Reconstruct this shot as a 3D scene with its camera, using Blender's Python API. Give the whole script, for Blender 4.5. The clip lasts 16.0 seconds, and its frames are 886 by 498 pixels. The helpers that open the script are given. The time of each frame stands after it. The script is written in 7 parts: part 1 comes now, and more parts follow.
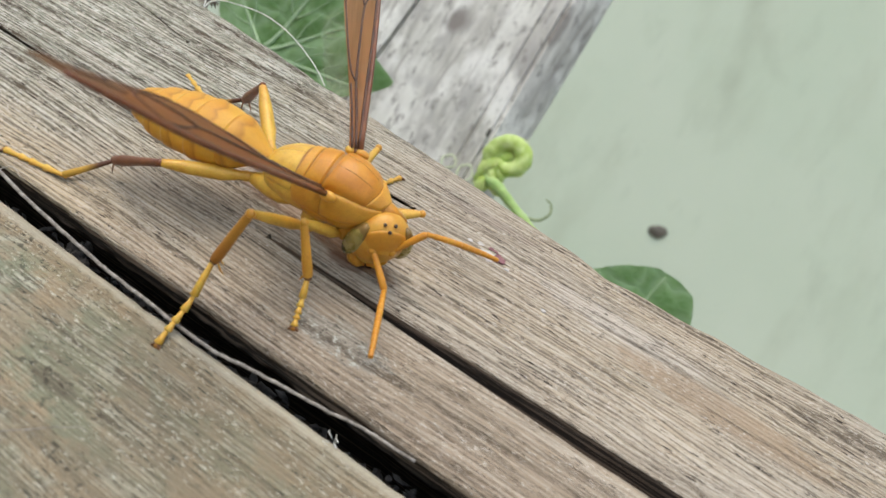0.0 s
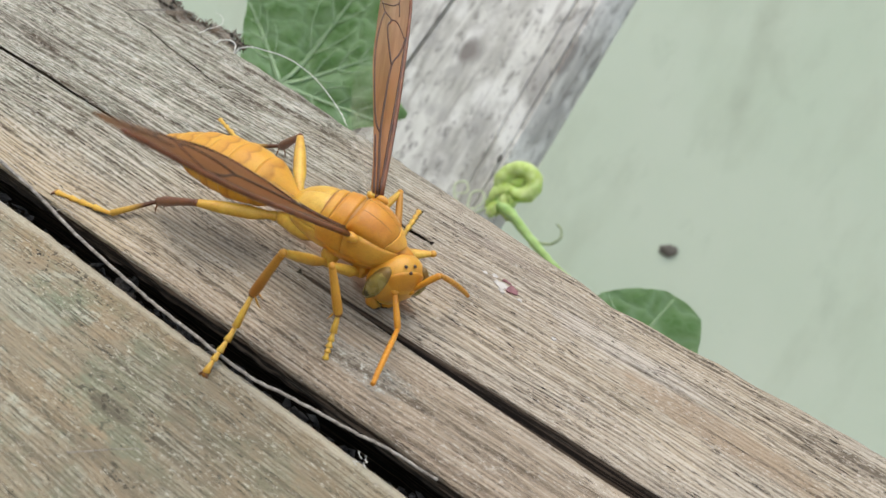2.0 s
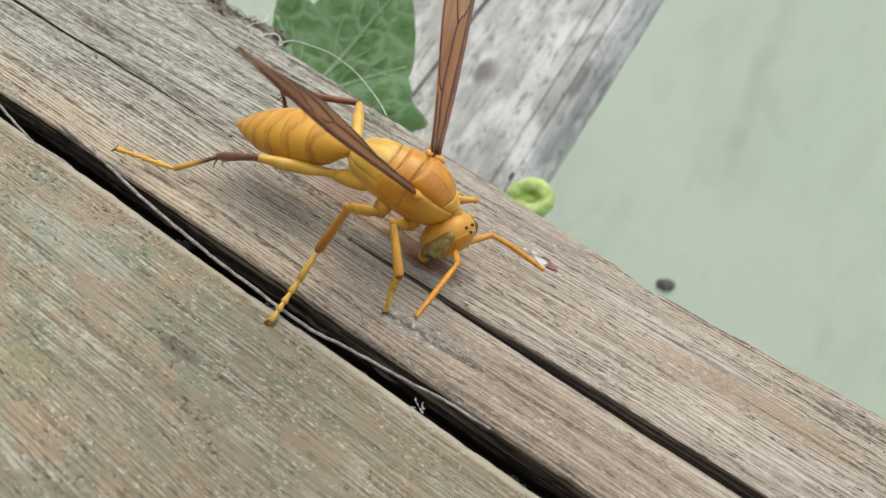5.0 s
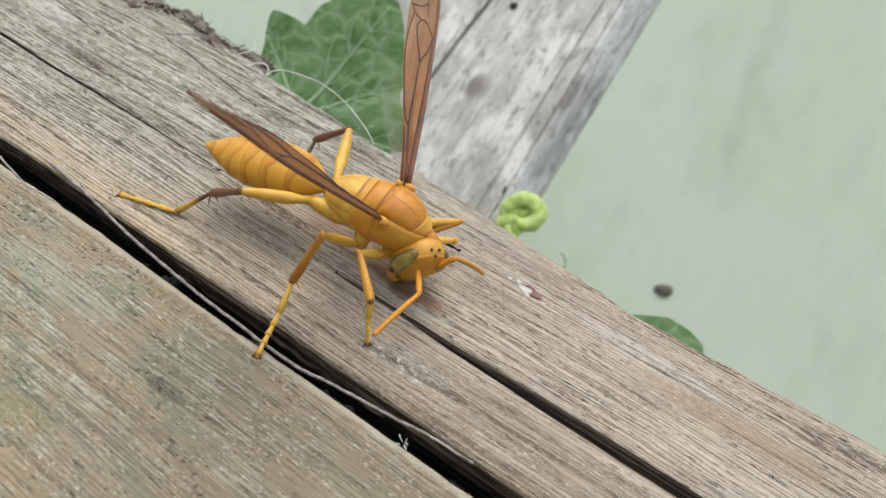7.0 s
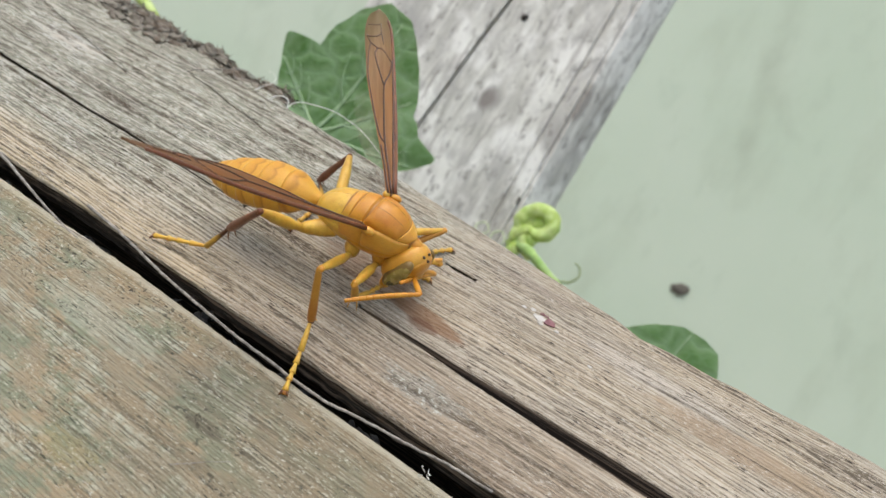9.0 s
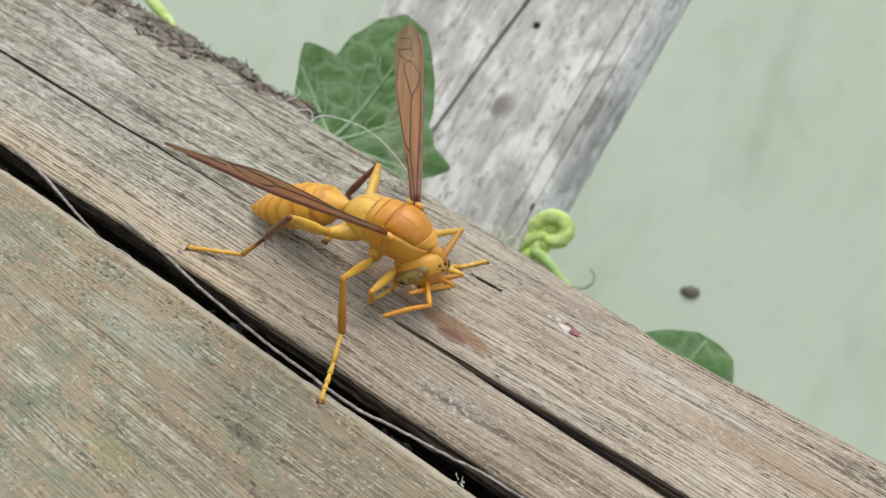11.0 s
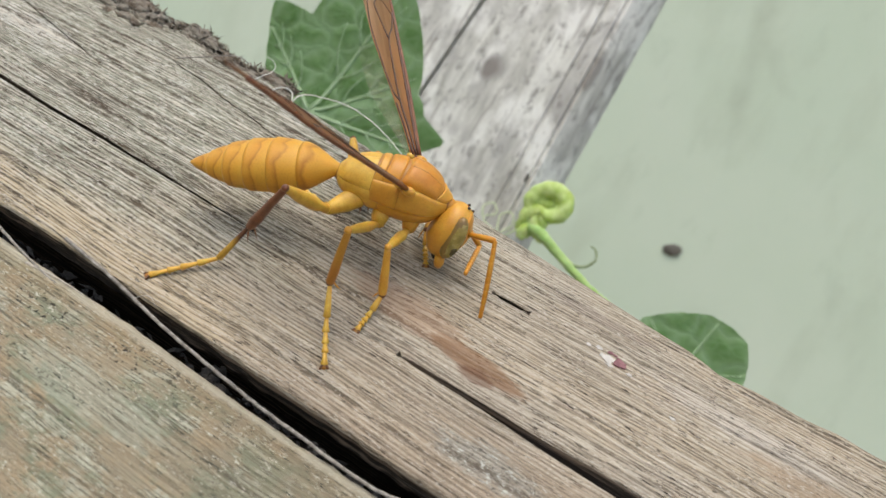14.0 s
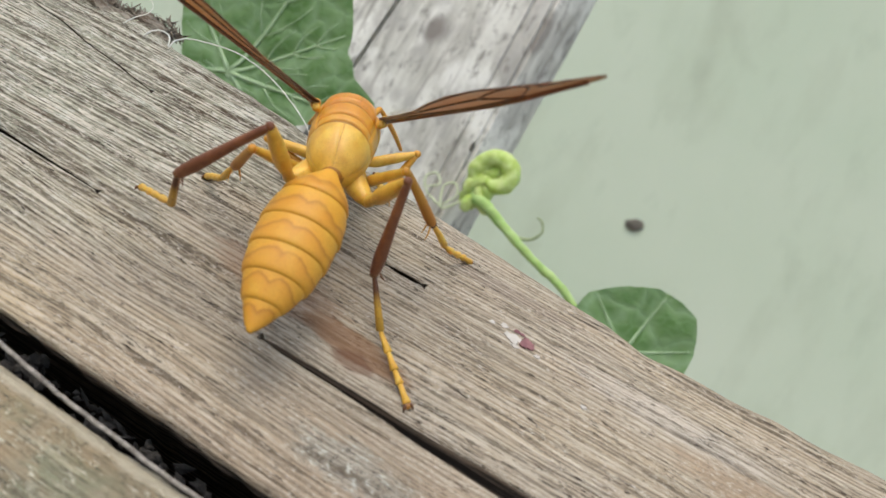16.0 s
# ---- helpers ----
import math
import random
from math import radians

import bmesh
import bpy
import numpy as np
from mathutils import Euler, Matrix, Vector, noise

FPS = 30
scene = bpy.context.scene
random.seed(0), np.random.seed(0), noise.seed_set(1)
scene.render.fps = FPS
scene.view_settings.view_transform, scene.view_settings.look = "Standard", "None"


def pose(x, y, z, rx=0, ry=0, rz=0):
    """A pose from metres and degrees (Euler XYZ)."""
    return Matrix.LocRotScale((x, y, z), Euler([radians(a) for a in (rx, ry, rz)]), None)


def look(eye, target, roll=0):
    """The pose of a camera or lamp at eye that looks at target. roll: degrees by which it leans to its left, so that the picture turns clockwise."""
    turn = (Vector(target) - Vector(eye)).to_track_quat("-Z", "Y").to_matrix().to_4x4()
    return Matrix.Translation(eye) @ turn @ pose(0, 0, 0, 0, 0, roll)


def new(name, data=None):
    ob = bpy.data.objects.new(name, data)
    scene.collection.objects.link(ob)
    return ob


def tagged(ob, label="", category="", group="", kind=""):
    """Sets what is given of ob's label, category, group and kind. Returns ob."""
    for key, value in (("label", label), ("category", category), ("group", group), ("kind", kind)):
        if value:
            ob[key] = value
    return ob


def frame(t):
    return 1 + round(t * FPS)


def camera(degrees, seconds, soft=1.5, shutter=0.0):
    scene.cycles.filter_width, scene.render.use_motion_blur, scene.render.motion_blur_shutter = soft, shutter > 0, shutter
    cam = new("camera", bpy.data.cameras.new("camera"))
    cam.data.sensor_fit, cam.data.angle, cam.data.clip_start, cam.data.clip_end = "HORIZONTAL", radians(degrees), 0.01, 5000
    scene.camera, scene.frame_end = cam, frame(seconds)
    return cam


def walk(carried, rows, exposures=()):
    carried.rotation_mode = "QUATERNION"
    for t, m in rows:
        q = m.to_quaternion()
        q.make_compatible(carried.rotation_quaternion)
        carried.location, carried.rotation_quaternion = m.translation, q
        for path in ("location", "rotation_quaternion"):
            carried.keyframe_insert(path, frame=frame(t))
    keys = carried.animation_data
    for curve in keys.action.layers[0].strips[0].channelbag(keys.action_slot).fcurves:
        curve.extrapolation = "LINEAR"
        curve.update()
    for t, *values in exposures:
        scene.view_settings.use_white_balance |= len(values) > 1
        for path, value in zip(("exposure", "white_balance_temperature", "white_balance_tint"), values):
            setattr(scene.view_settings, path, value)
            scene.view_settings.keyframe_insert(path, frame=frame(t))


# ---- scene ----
cam = camera(66.86, 16.0, soft=1.5)
# seconds, eye in metres, turn in degrees
PATH = [
    (0.0, 0.02418, -0.05695, 0.90376, 90.00, -31.11, 14.74),
    (0.5, 0.02298, -0.05804, 0.90462, 90.22, -30.82, 14.64),
    (1.0, 0.02413, -0.06109, 0.90484, 90.87, -30.63, 15.70),
    (1.5, 0.02405, -0.06124, 0.90438, 91.17, -30.78, 15.48),
    (2.0, 0.02424, -0.06190, 0.90461, 91.04, -30.77, 15.83),
    (2.5, 0.02443, -0.06258, 0.90377, 91.06, -31.00, 16.09),
    (3.0, 0.02459, -0.06312, 0.90366, 90.81, -30.93, 16.44),
    (3.5, 0.02360, -0.06281, 0.89535, 93.80, -32.88, 14.82),
    (4.0, 0.02334, -0.06363, 0.89635, 93.94, -32.55, 14.91),
    (4.5, 0.02363, -0.06434, 0.89646, 94.19, -32.47, 15.07),
    (7.0, 0.02405, -0.06577, 0.89938, 94.96, -31.49, 15.03),
    (7.5, 0.02428, -0.06859, 0.90131, 94.80, -30.86, 16.18),
    (8.0, 0.02455, -0.06959, 0.90154, 94.47, -30.87, 16.66),
    (10.5, 0.02062, -0.06968, 0.90325, 93.74, -30.16, 16.50),
    (11.0, 0.02148, -0.07212, 0.90179, 93.90, -30.35, 17.36),
    (11.5, 0.02075, -0.07098, 0.90126, 93.45, -30.70, 17.08),
    (12.0, 0.01601, -0.06983, 0.90396, 92.00, -29.82, 17.64),
    (12.5, 0.01372, -0.06293, 0.90561, 90.90, -29.37, 15.65),
    (13.0, 0.01132, -0.06264, 0.90668, 91.02, -28.98, 15.49),
    (13.5, 0.01054, -0.06081, 0.90605, 91.22, -29.14, 14.53),
    (14.0, 0.01078, -0.06147, 0.90580, 91.20, -29.24, 14.92),
    (14.5, 0.00994, -0.05695, 0.90768, 90.97, -28.83, 13.84),
    (15.0, 0.01249, -0.05402, 0.90611, 91.27, -29.45, 12.64),
    (15.5, 0.01441, -0.05188, 0.90627, 90.95, -29.61, 12.23),
    (16.0, 0.01519, -0.05051, 0.90856, 90.70, -28.85, 12.01),
]
walk(cam, [(t, pose(*row)) for t, *row in PATH], [(0, 0.14, 6500, 7), (10.5, 0.14, 6500, 7), (12.5, 0.09, 6650, 7), (16, 0.09, 6650, 7)])
# a phone's macro focus on the wasp
cam.data.dof.use_dof, cam.data.dof.focus_distance, cam.data.dof.aperture_fstop = True, 0.066, 49.0

# ---- light: an overcast sky, brighter from above ----
world = bpy.data.worlds.new("overcast_sky")
scene.world = world
world.use_nodes = True
sky = world.node_tree.nodes.new("ShaderNodeTexSky")
sky.sky_type = "NISHITA"
sky.sun_disc = False
sky.sun_elevation, sky.sun_rotation = radians(62), radians(200)
sky.air_density, sky.dust_density = 1.0, 4.0
back = world.node_tree.nodes["Background"]
world.node_tree.links.new(sky.outputs["Color"], back.inputs["Color"])
back.inputs["Strength"].default_value = 0.238
sun_data = bpy.data.lights.new("sun", "SUN")
sun_data.energy, sun_data.angle, sun_data.color = 0.32, radians(90), (1.0, 0.965, 0.86)
sun = new("sun", sun_data)
sun.matrix_world = look((0.25, -0.5, 2.4), (0, 0, 0.9))

# ---- materials ----
MM = 0.001


class Nodes:
    """A small hand for writing node materials; coordinates are in millimetres of the object."""

    def __init__(self, name):
        self.mat = bpy.data.materials.new(name)
        self.mat.use_nodes = True
        self.tree = self.mat.node_tree
        self.bsdf = self.tree.nodes["Principled BSDF"]
        self.coord = self.tree.nodes.new("ShaderNodeTexCoord")

    def put(self, kind, links=(), **values):
        node = self.tree.nodes.new(kind)
        for key, value in values.items():
            setattr(node, key, value)
        for socket, value in links:
            self.plug(node, socket, value)
        return node

    def plug(self, node, socket, value):
        if isinstance(value, bpy.types.NodeSocket):
            self.tree.links.new(value, node.inputs[socket])
        else:
            node.inputs[socket].default_value = value

    def stretch(self, x, y, z, shift=(0, 0, 0)):
        return self.put("ShaderNodeMapping", [("Vector", self.coord.outputs["Object"]), ("Scale", (x * 1000, y * 1000, z * 1000)), ("Location", shift)]).outputs[0]

    def noise(self, vector, scale=1.0, detail=3.0, rough=0.55, warp=0.0):
        return self.put("ShaderNodeTexNoise", [("Vector", vector), ("Scale", scale), ("Detail", detail), ("Roughness", rough), ("Distortion", warp)]).outputs["Fac"]

    def ramp(self, fac, *stops):
        node = self.put("ShaderNodeValToRGB", [("Fac", fac)])
        while len(node.color_ramp.elements) < len(stops):
            node.color_ramp.elements.new(0.5)
        for e, (at, value) in zip(node.color_ramp.elements, stops):
            e.position = at
            e.color = (*value, 1) if isinstance(value, tuple) else (value, value, value, 1)
        return node.outputs["Color"]

    def mix(self, fac, a, b, blend="MIX"):
        node = self.put("ShaderNodeMixRGB", [("Fac", fac)], blend_type=blend)
        for socket, value in (("Color1", a), ("Color2", b)):
            self.plug(node, socket, (*value, 1) if isinstance(value, tuple) else value)
        return node.outputs["Color"]

    def maths(self, op, a, b=0.0):
        return self.put("ShaderNodeMath", [(0, a), (1, b)], operation=op).outputs[0]

    def bump(self, height, strength=0.4, mm=0.1, under=None):
        node = self.put("ShaderNodeBump", [("Height", height), ("Strength", strength), ("Distance", mm * MM)])
        if under is not None:
            self.tree.links.new(under, node.inputs["Normal"])
        return node.outputs[0]

    def finish(self, color, rough, normal=None, **more):
        self.plug(self.bsdf, "Base Color", (*color, 1) if isinstance(color, tuple) else color)
        self.plug(self.bsdf, "Roughness", rough)
        if normal is not None:
            self.plug(self.bsdf, "Normal", normal)
        for key, value in more.items():
            self.plug(self.bsdf, key.replace("_", " "), value)
        return self.mat


def oval(n, a, b, ca, cb, ra, rb, wobble=1.2):
    """How far a point lies from an oval's middle, 1 on its rim, with a ragged rim."""
    da = n.maths("POWER", n.maths("DIVIDE", n.maths("SUBTRACT", a, ca), ra), 2.0)
    db = n.maths("POWER", n.maths("DIVIDE", n.maths("SUBTRACT", b, cb), rb), 2.0)
    return n.maths("ADD", n.maths("ADD", da, db), n.maths("MULTIPLY", n.maths("SUBTRACT", n.noise(n.stretch(0.2, 0.2, 0.08), 1, 4), 0.5), wobble))


def band(n, x, lo, hi):
    """0 below lo, 1 above hi (or the other way round when lo > hi)."""
    return n.put("ShaderNodeMapRange", [("Value", x), ("From Min", lo), ("From Max", hi)], interpolation_type="SMOOTHSTEP").outputs["Result"]


def both(n, *masks):
    out = masks[0]
    for m in masks[1:]:
        out = n.maths("MULTIPLY", out, m)
    return out


def grain(n, seed=0.0, fine=1.0):
    """Masks of a bleached softwood's grain, which runs along x: wide grooves, hairlines, short pits, raised pale ridges."""
    s = (seed, seed * 1.7, seed * 0.3)
    sway = n.put("ShaderNodeVectorMath", [(0, n.stretch(1, 1, 1)), (1, n.put("ShaderNodeCombineXYZ", [("Y", n.maths("MULTIPLY", n.maths("SUBTRACT", n.noise(n.stretch(0.02, 0.09, 0.09, s), 1, 3), 0.5), 3.2))]).outputs[0])], operation="ADD").outputs[0]

    def lay(x, y, shift=(0, 0, 0)):
        return n.put("ShaderNodeMapping", [("Vector", sway), ("Scale", (x, y * fine, y * fine)), ("Location", shift)]).outputs[0]
    wide = n.noise(lay(0.03, 1.3, s), 1, 3, 0.6)
    close = n.noise(lay(0.05, 3.1, (3, seed, 1)), 1, 2.5, 0.55)
    hair = n.noise(lay(0.1, 6.0, (5, seed, 4)), 1, 2.5, 0.6)
    worn = n.noise(lay(0.14, 0.34, (2, seed, 5)), 1, 6, 0.7)
    gaps = n.noise(lay(0.5, 2.2, (1, 4, seed)), 1, 5, 0.75)
    pits = n.noise(lay(0.6, 4.6, (6, 2, seed)), 1, 3, 0.6)
    crumbs = n.noise(lay(1.7, 4.2, (8, 3, seed)), 1, 4, 0.75)
    split = n.put("ShaderNodeSeparateXYZ", [("Vector", sway)]).outputs["Y"]
    phase = n.maths("ADD", n.maths("MULTIPLY", split, 14.0 * fine), n.maths("MULTIPLY", n.noise(lay(0.02, 0.45, (9, seed, 2)), 1, 3, 0.55), 26.0))
    year = band(n, n.maths("SINE", phase), 0.62, 0.9)
    crest = band(n, n.maths("SINE", phase), -0.35, -0.85)
    some = n.maths("ADD", 0.12, n.maths("MULTIPLY", band(n, gaps, 0.40, 0.54), 0.88))
    return {
        "groove": both(n, band(n, wide, 0.42, 0.39), some, band(n, worn, 0.36, 0.50)),
        "line": both(n, n.maths("MAXIMUM", year, band(n, close, 0.43, 0.40)), some),
        "hair": both(n, band(n, hair, 0.46, 0.40), n.maths("SUBTRACT", 1.12, some)),
        "ridge": both(n, n.maths("MAXIMUM", crest, band(n, close, 0.55, 0.59)), band(n, gaps, 0.6, 0.47)),
        "pit": both(n, band(n, pits, 0.38, 0.34), band(n, worn, 0.38, 0.50)),
        "crumb": both(n, band(n, crumbs, 0.40, 0.35), band(n, worn, 0.40, 0.56)),
        "dust": both(n, band(n, crumbs, 0.57, 0.63), band(n, worn, 0.40, 0.54)),
        "worn": worn,
    }


def wood_relief_bump(n, g, deep=1.0):
    cut = n.maths("MAXIMUM", n.maths("MAXIMUM", g["groove"], g["pit"]), n.maths("MULTIPLY", n.maths("MAXIMUM", g["line"], g["hair"]), 0.6))
    height = n.maths("ADD", n.maths("SUBTRACT", 1.0, cut), n.maths("MULTIPLY", n.maths("ADD", g["ridge"], g["dust"]), 0.35))
    return n.bump(n.noise(n.stretch(0.9, 5.5, 5.5), 1, 5, 0.75), 0.5 * deep, 0.1, n.bump(height, 0.8 * deep, 0.13))


def along_grain(n, u, v, cu, cv, ru, rv, seed, ragged=0.9):
    """1 inside a ragged spot that is drawn out along the grain, 0 outside."""
    far = oval(n, u, v, cu, cv, ru, rv, 0.0)
    rag = n.maths("MULTIPLY", n.maths("SUBTRACT", n.noise(n.stretch(0.35, 1.7, 1.7, (seed, 0, 0)), 1, 5, 0.7), 0.5), ragged * 3.0)
    return band(n, n.maths("ADD", far, rag), 1.15, 0.45)


def rail_wood():
    """The upper board: pinkish tan, bleached grey towards the bark, yellower on the near rim."""
    n = Nodes("weathered_rail_wood")
    g = grain(n)
    parts = n.put("ShaderNodeSeparateXYZ", [("Vector", n.stretch(1, 1, 1))])
    u, v = parts.outputs["X"], parts.outputs["Y"]
    patch = n.noise(n.stretch(0.035, 0.11, 0.11), 1, 5, 0.62)
    drift = n.maths("MULTIPLY", n.maths("SUBTRACT", n.noise(n.stretch(0.06, 0.16, 0.16, (4, 9, 2)), 1, 5, 0.66), 0.5), 1.0)
    color = n.mix(band(n, patch, 0.38, 0.62), (0.43, 0.361, 0.261), (0.4, 0.353, 0.277))
    color = n.mix(n.maths("MULTIPLY", band(n, g["worn"], 0.5, 0.68), 0.55), color, (0.45, 0.379, 0.288))
    # grey bleach towards the bark, with pale and almost black streaks
    age = n.maths("ADD", n.maths("ADD", n.maths("MULTIPLY", u, -0.026), n.maths("MULTIPLY", v, 0.030)), n.maths("MULTIPLY", drift, 1.6))
    aged = band(n, age, 0.15, 1.15)
    color = n.mix(n.maths("MULTIPLY", aged, 0.9), color, (0.29, 0.305, 0.234))
    mould = n.noise(n.stretch(0.16, 0.34, 0.34, (7, 1, 3)), 1, 6, 0.72)
    color = n.mix(both(n, aged, band(n, mould, 0.52, 0.64), 0.7), color, (0.58, 0.586, 0.508))
    color = n.mix(both(n, aged, band(n, mould, 0.45, 0.36), 0.75), color, (0.14, 0.138, 0.109))
    flecks = n.noise(n.stretch(0.7, 2.6, 2.6, (2, 6, 8)), 1, 4, 0.7)
    color = n.mix(both(n, aged, band(n, flecks, 0.56, 0.62), 0.8), color, (0.68, 0.67, 0.606))
    color = n.mix(both(n, aged, band(n, flecks, 0.42, 0.37), 0.7), color, (0.07, 0.066, 0.048))
    color = n.mix(n.maths("MULTIPLY", along_grain(n, u, v, -72.0, 9.6, 9.0, 2.0, 3.0, 1.6), 0.5), color, (0.68, 0.67, 0.615))
    color = n.mix(n.maths("MULTIPLY", along_grain(n, u, v, -56.0, 4.0, 9.0, 1.8, 8.0, 1.2), 0.6), color, (0.12, 0.113, 0.088))
    # yellow wood along the near rim
    near = n.maths("ADD", n.maths("MULTIPLY", n.maths("ADD", v, 13.7), 0.16), n.maths("MULTIPLY", drift, 1.5))
    color = n.mix(both(n, band(n, near, 1.15, 0.3), band(n, u, -6.0, -24.0), 0.85), color, (0.53, 0.433, 0.284))
    color = n.mix(both(n, band(n, near, 0.75, 0.05), band(n, u, -24.0, -6.0), 0.6), color, (0.39, 0.305, 0.219))
    # lower right: browner wood, with the phone's shade painted into the colour
    low = both(n, band(n, n.maths("ADD", v, n.maths("MULTIPLY", drift, 6.0)), -2.0, -8.0), band(n, u, -14.0, 8.0))
    color = n.mix(n.maths("MULTIPLY", low, 0.75), color, (0.33, 0.264, 0.191))
    # browner, smoother bands
    color = n.mix(n.maths("MULTIPLY", along_grain(n, u, v, 36.0, 5.6, 11.0, 2.0, 5.0, 0.5), 0.6), color, (0.34, 0.246, 0.156))
    color = n.mix(n.maths("MULTIPLY", along_grain(n, u, v, 9.5, 12.0, 6.5, 1.0, 6.0), 0.6), color, (0.235, 0.192, 0.156))
    color = n.mix(n.maths("MULTIPLY", along_grain(n, u, v, 25.0, 8.2, 9.0, 1.5, 2.0, 1.4), 0.6), color, (0.56, 0.512, 0.44))
    crust = along_grain(n, u, v, 7.4, -9.2, 5.2, 1.7, 9.0, 1.2)
    scab = n.noise(n.stretch(1.3, 1.9, 1.9, (3, 8, 1)), 1, 5, 0.75)
    color = n.mix(n.maths("MULTIPLY", crust, 0.6), color, (0.31, 0.305, 0.265))
    calm = both(n, n.maths("SUBTRACT", 1.0, n.maths("MULTIPLY", along_grain(n, u, v, 36.0, 5.6, 11.0, 2.0, 5.0, 0.5), 0.6)), n.maths("SUBTRACT", 1.0, n.maths("MULTIPLY", low, 0.35)))
    old = n.maths("ADD", 0.72, n.maths("MULTIPLY", aged, 0.28))
    color = n.mix(both(n, calm, g["ridge"], n.maths("ADD", 0.44, n.maths("MULTIPLY", aged, 0.3))), color, (0.61, 0.566, 0.474))
    color = n.mix(both(n, g["hair"], calm, 0.5), color, (0.16, 0.116, 0.08))
    color = n.mix(both(n, g["line"], old, calm, 0.9), color, (0.095, 0.077, 0.055))
    color = n.mix(both(n, g["groove"], old), color, (0.085, 0.064, 0.043))
    color = n.mix(both(n, g["pit"], calm), color, (0.04, 0.03, 0.022))
    color = n.mix(n.maths("MULTIPLY", g["crumb"], 0.85), color, (0.07, 0.062, 0.047))
    color = n.mix(n.maths("MULTIPLY", g["dust"], 0.68), color, (0.66, 0.611, 0.527))
    color = n.mix(both(n, crust, band(n, scab, 0.54, 0.62), 0.85), color, (0.55, 0.56, 0.5))
    color = n.mix(both(n, crust, band(n, scab, 0.43, 0.37), 0.8), color, (0.075, 0.07, 0.06))
    # where the wasp has scraped: damp red-brown wood
    tilt = n.maths("ADD", v, n.maths("MULTIPLY", u, 0.07))
    color = n.mix(n.maths("MULTIPLY", along_grain(n, u, tilt, -6.5, 0.0, 7.0, 2.2, 1.0, 0.8), 0.35), color, (0.36, 0.207, 0.127))
    color = n.mix(n.maths("MULTIPLY", along_grain(n, u, tilt, 1.8, -0.9, 5.6, 1.35, 4.0, 0.6), 0.72), color, (0.22, 0.115, 0.055))
    color = n.mix(n.maths("MULTIPLY", along_grain(n, u, v, 2.6, -2.2, 2.0, 0.9, 6.0, 0.6), 0.6), color, (0.13, 0.062, 0.036))
    # shade painted into the cracks and gap side: the wood blackens with depth
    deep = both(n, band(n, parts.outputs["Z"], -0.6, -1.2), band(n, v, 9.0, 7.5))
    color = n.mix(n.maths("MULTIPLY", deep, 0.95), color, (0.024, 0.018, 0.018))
    return n.finish(color, 0.86, wood_relief_bump(n, g), Specular_IOR_Level=0.2)


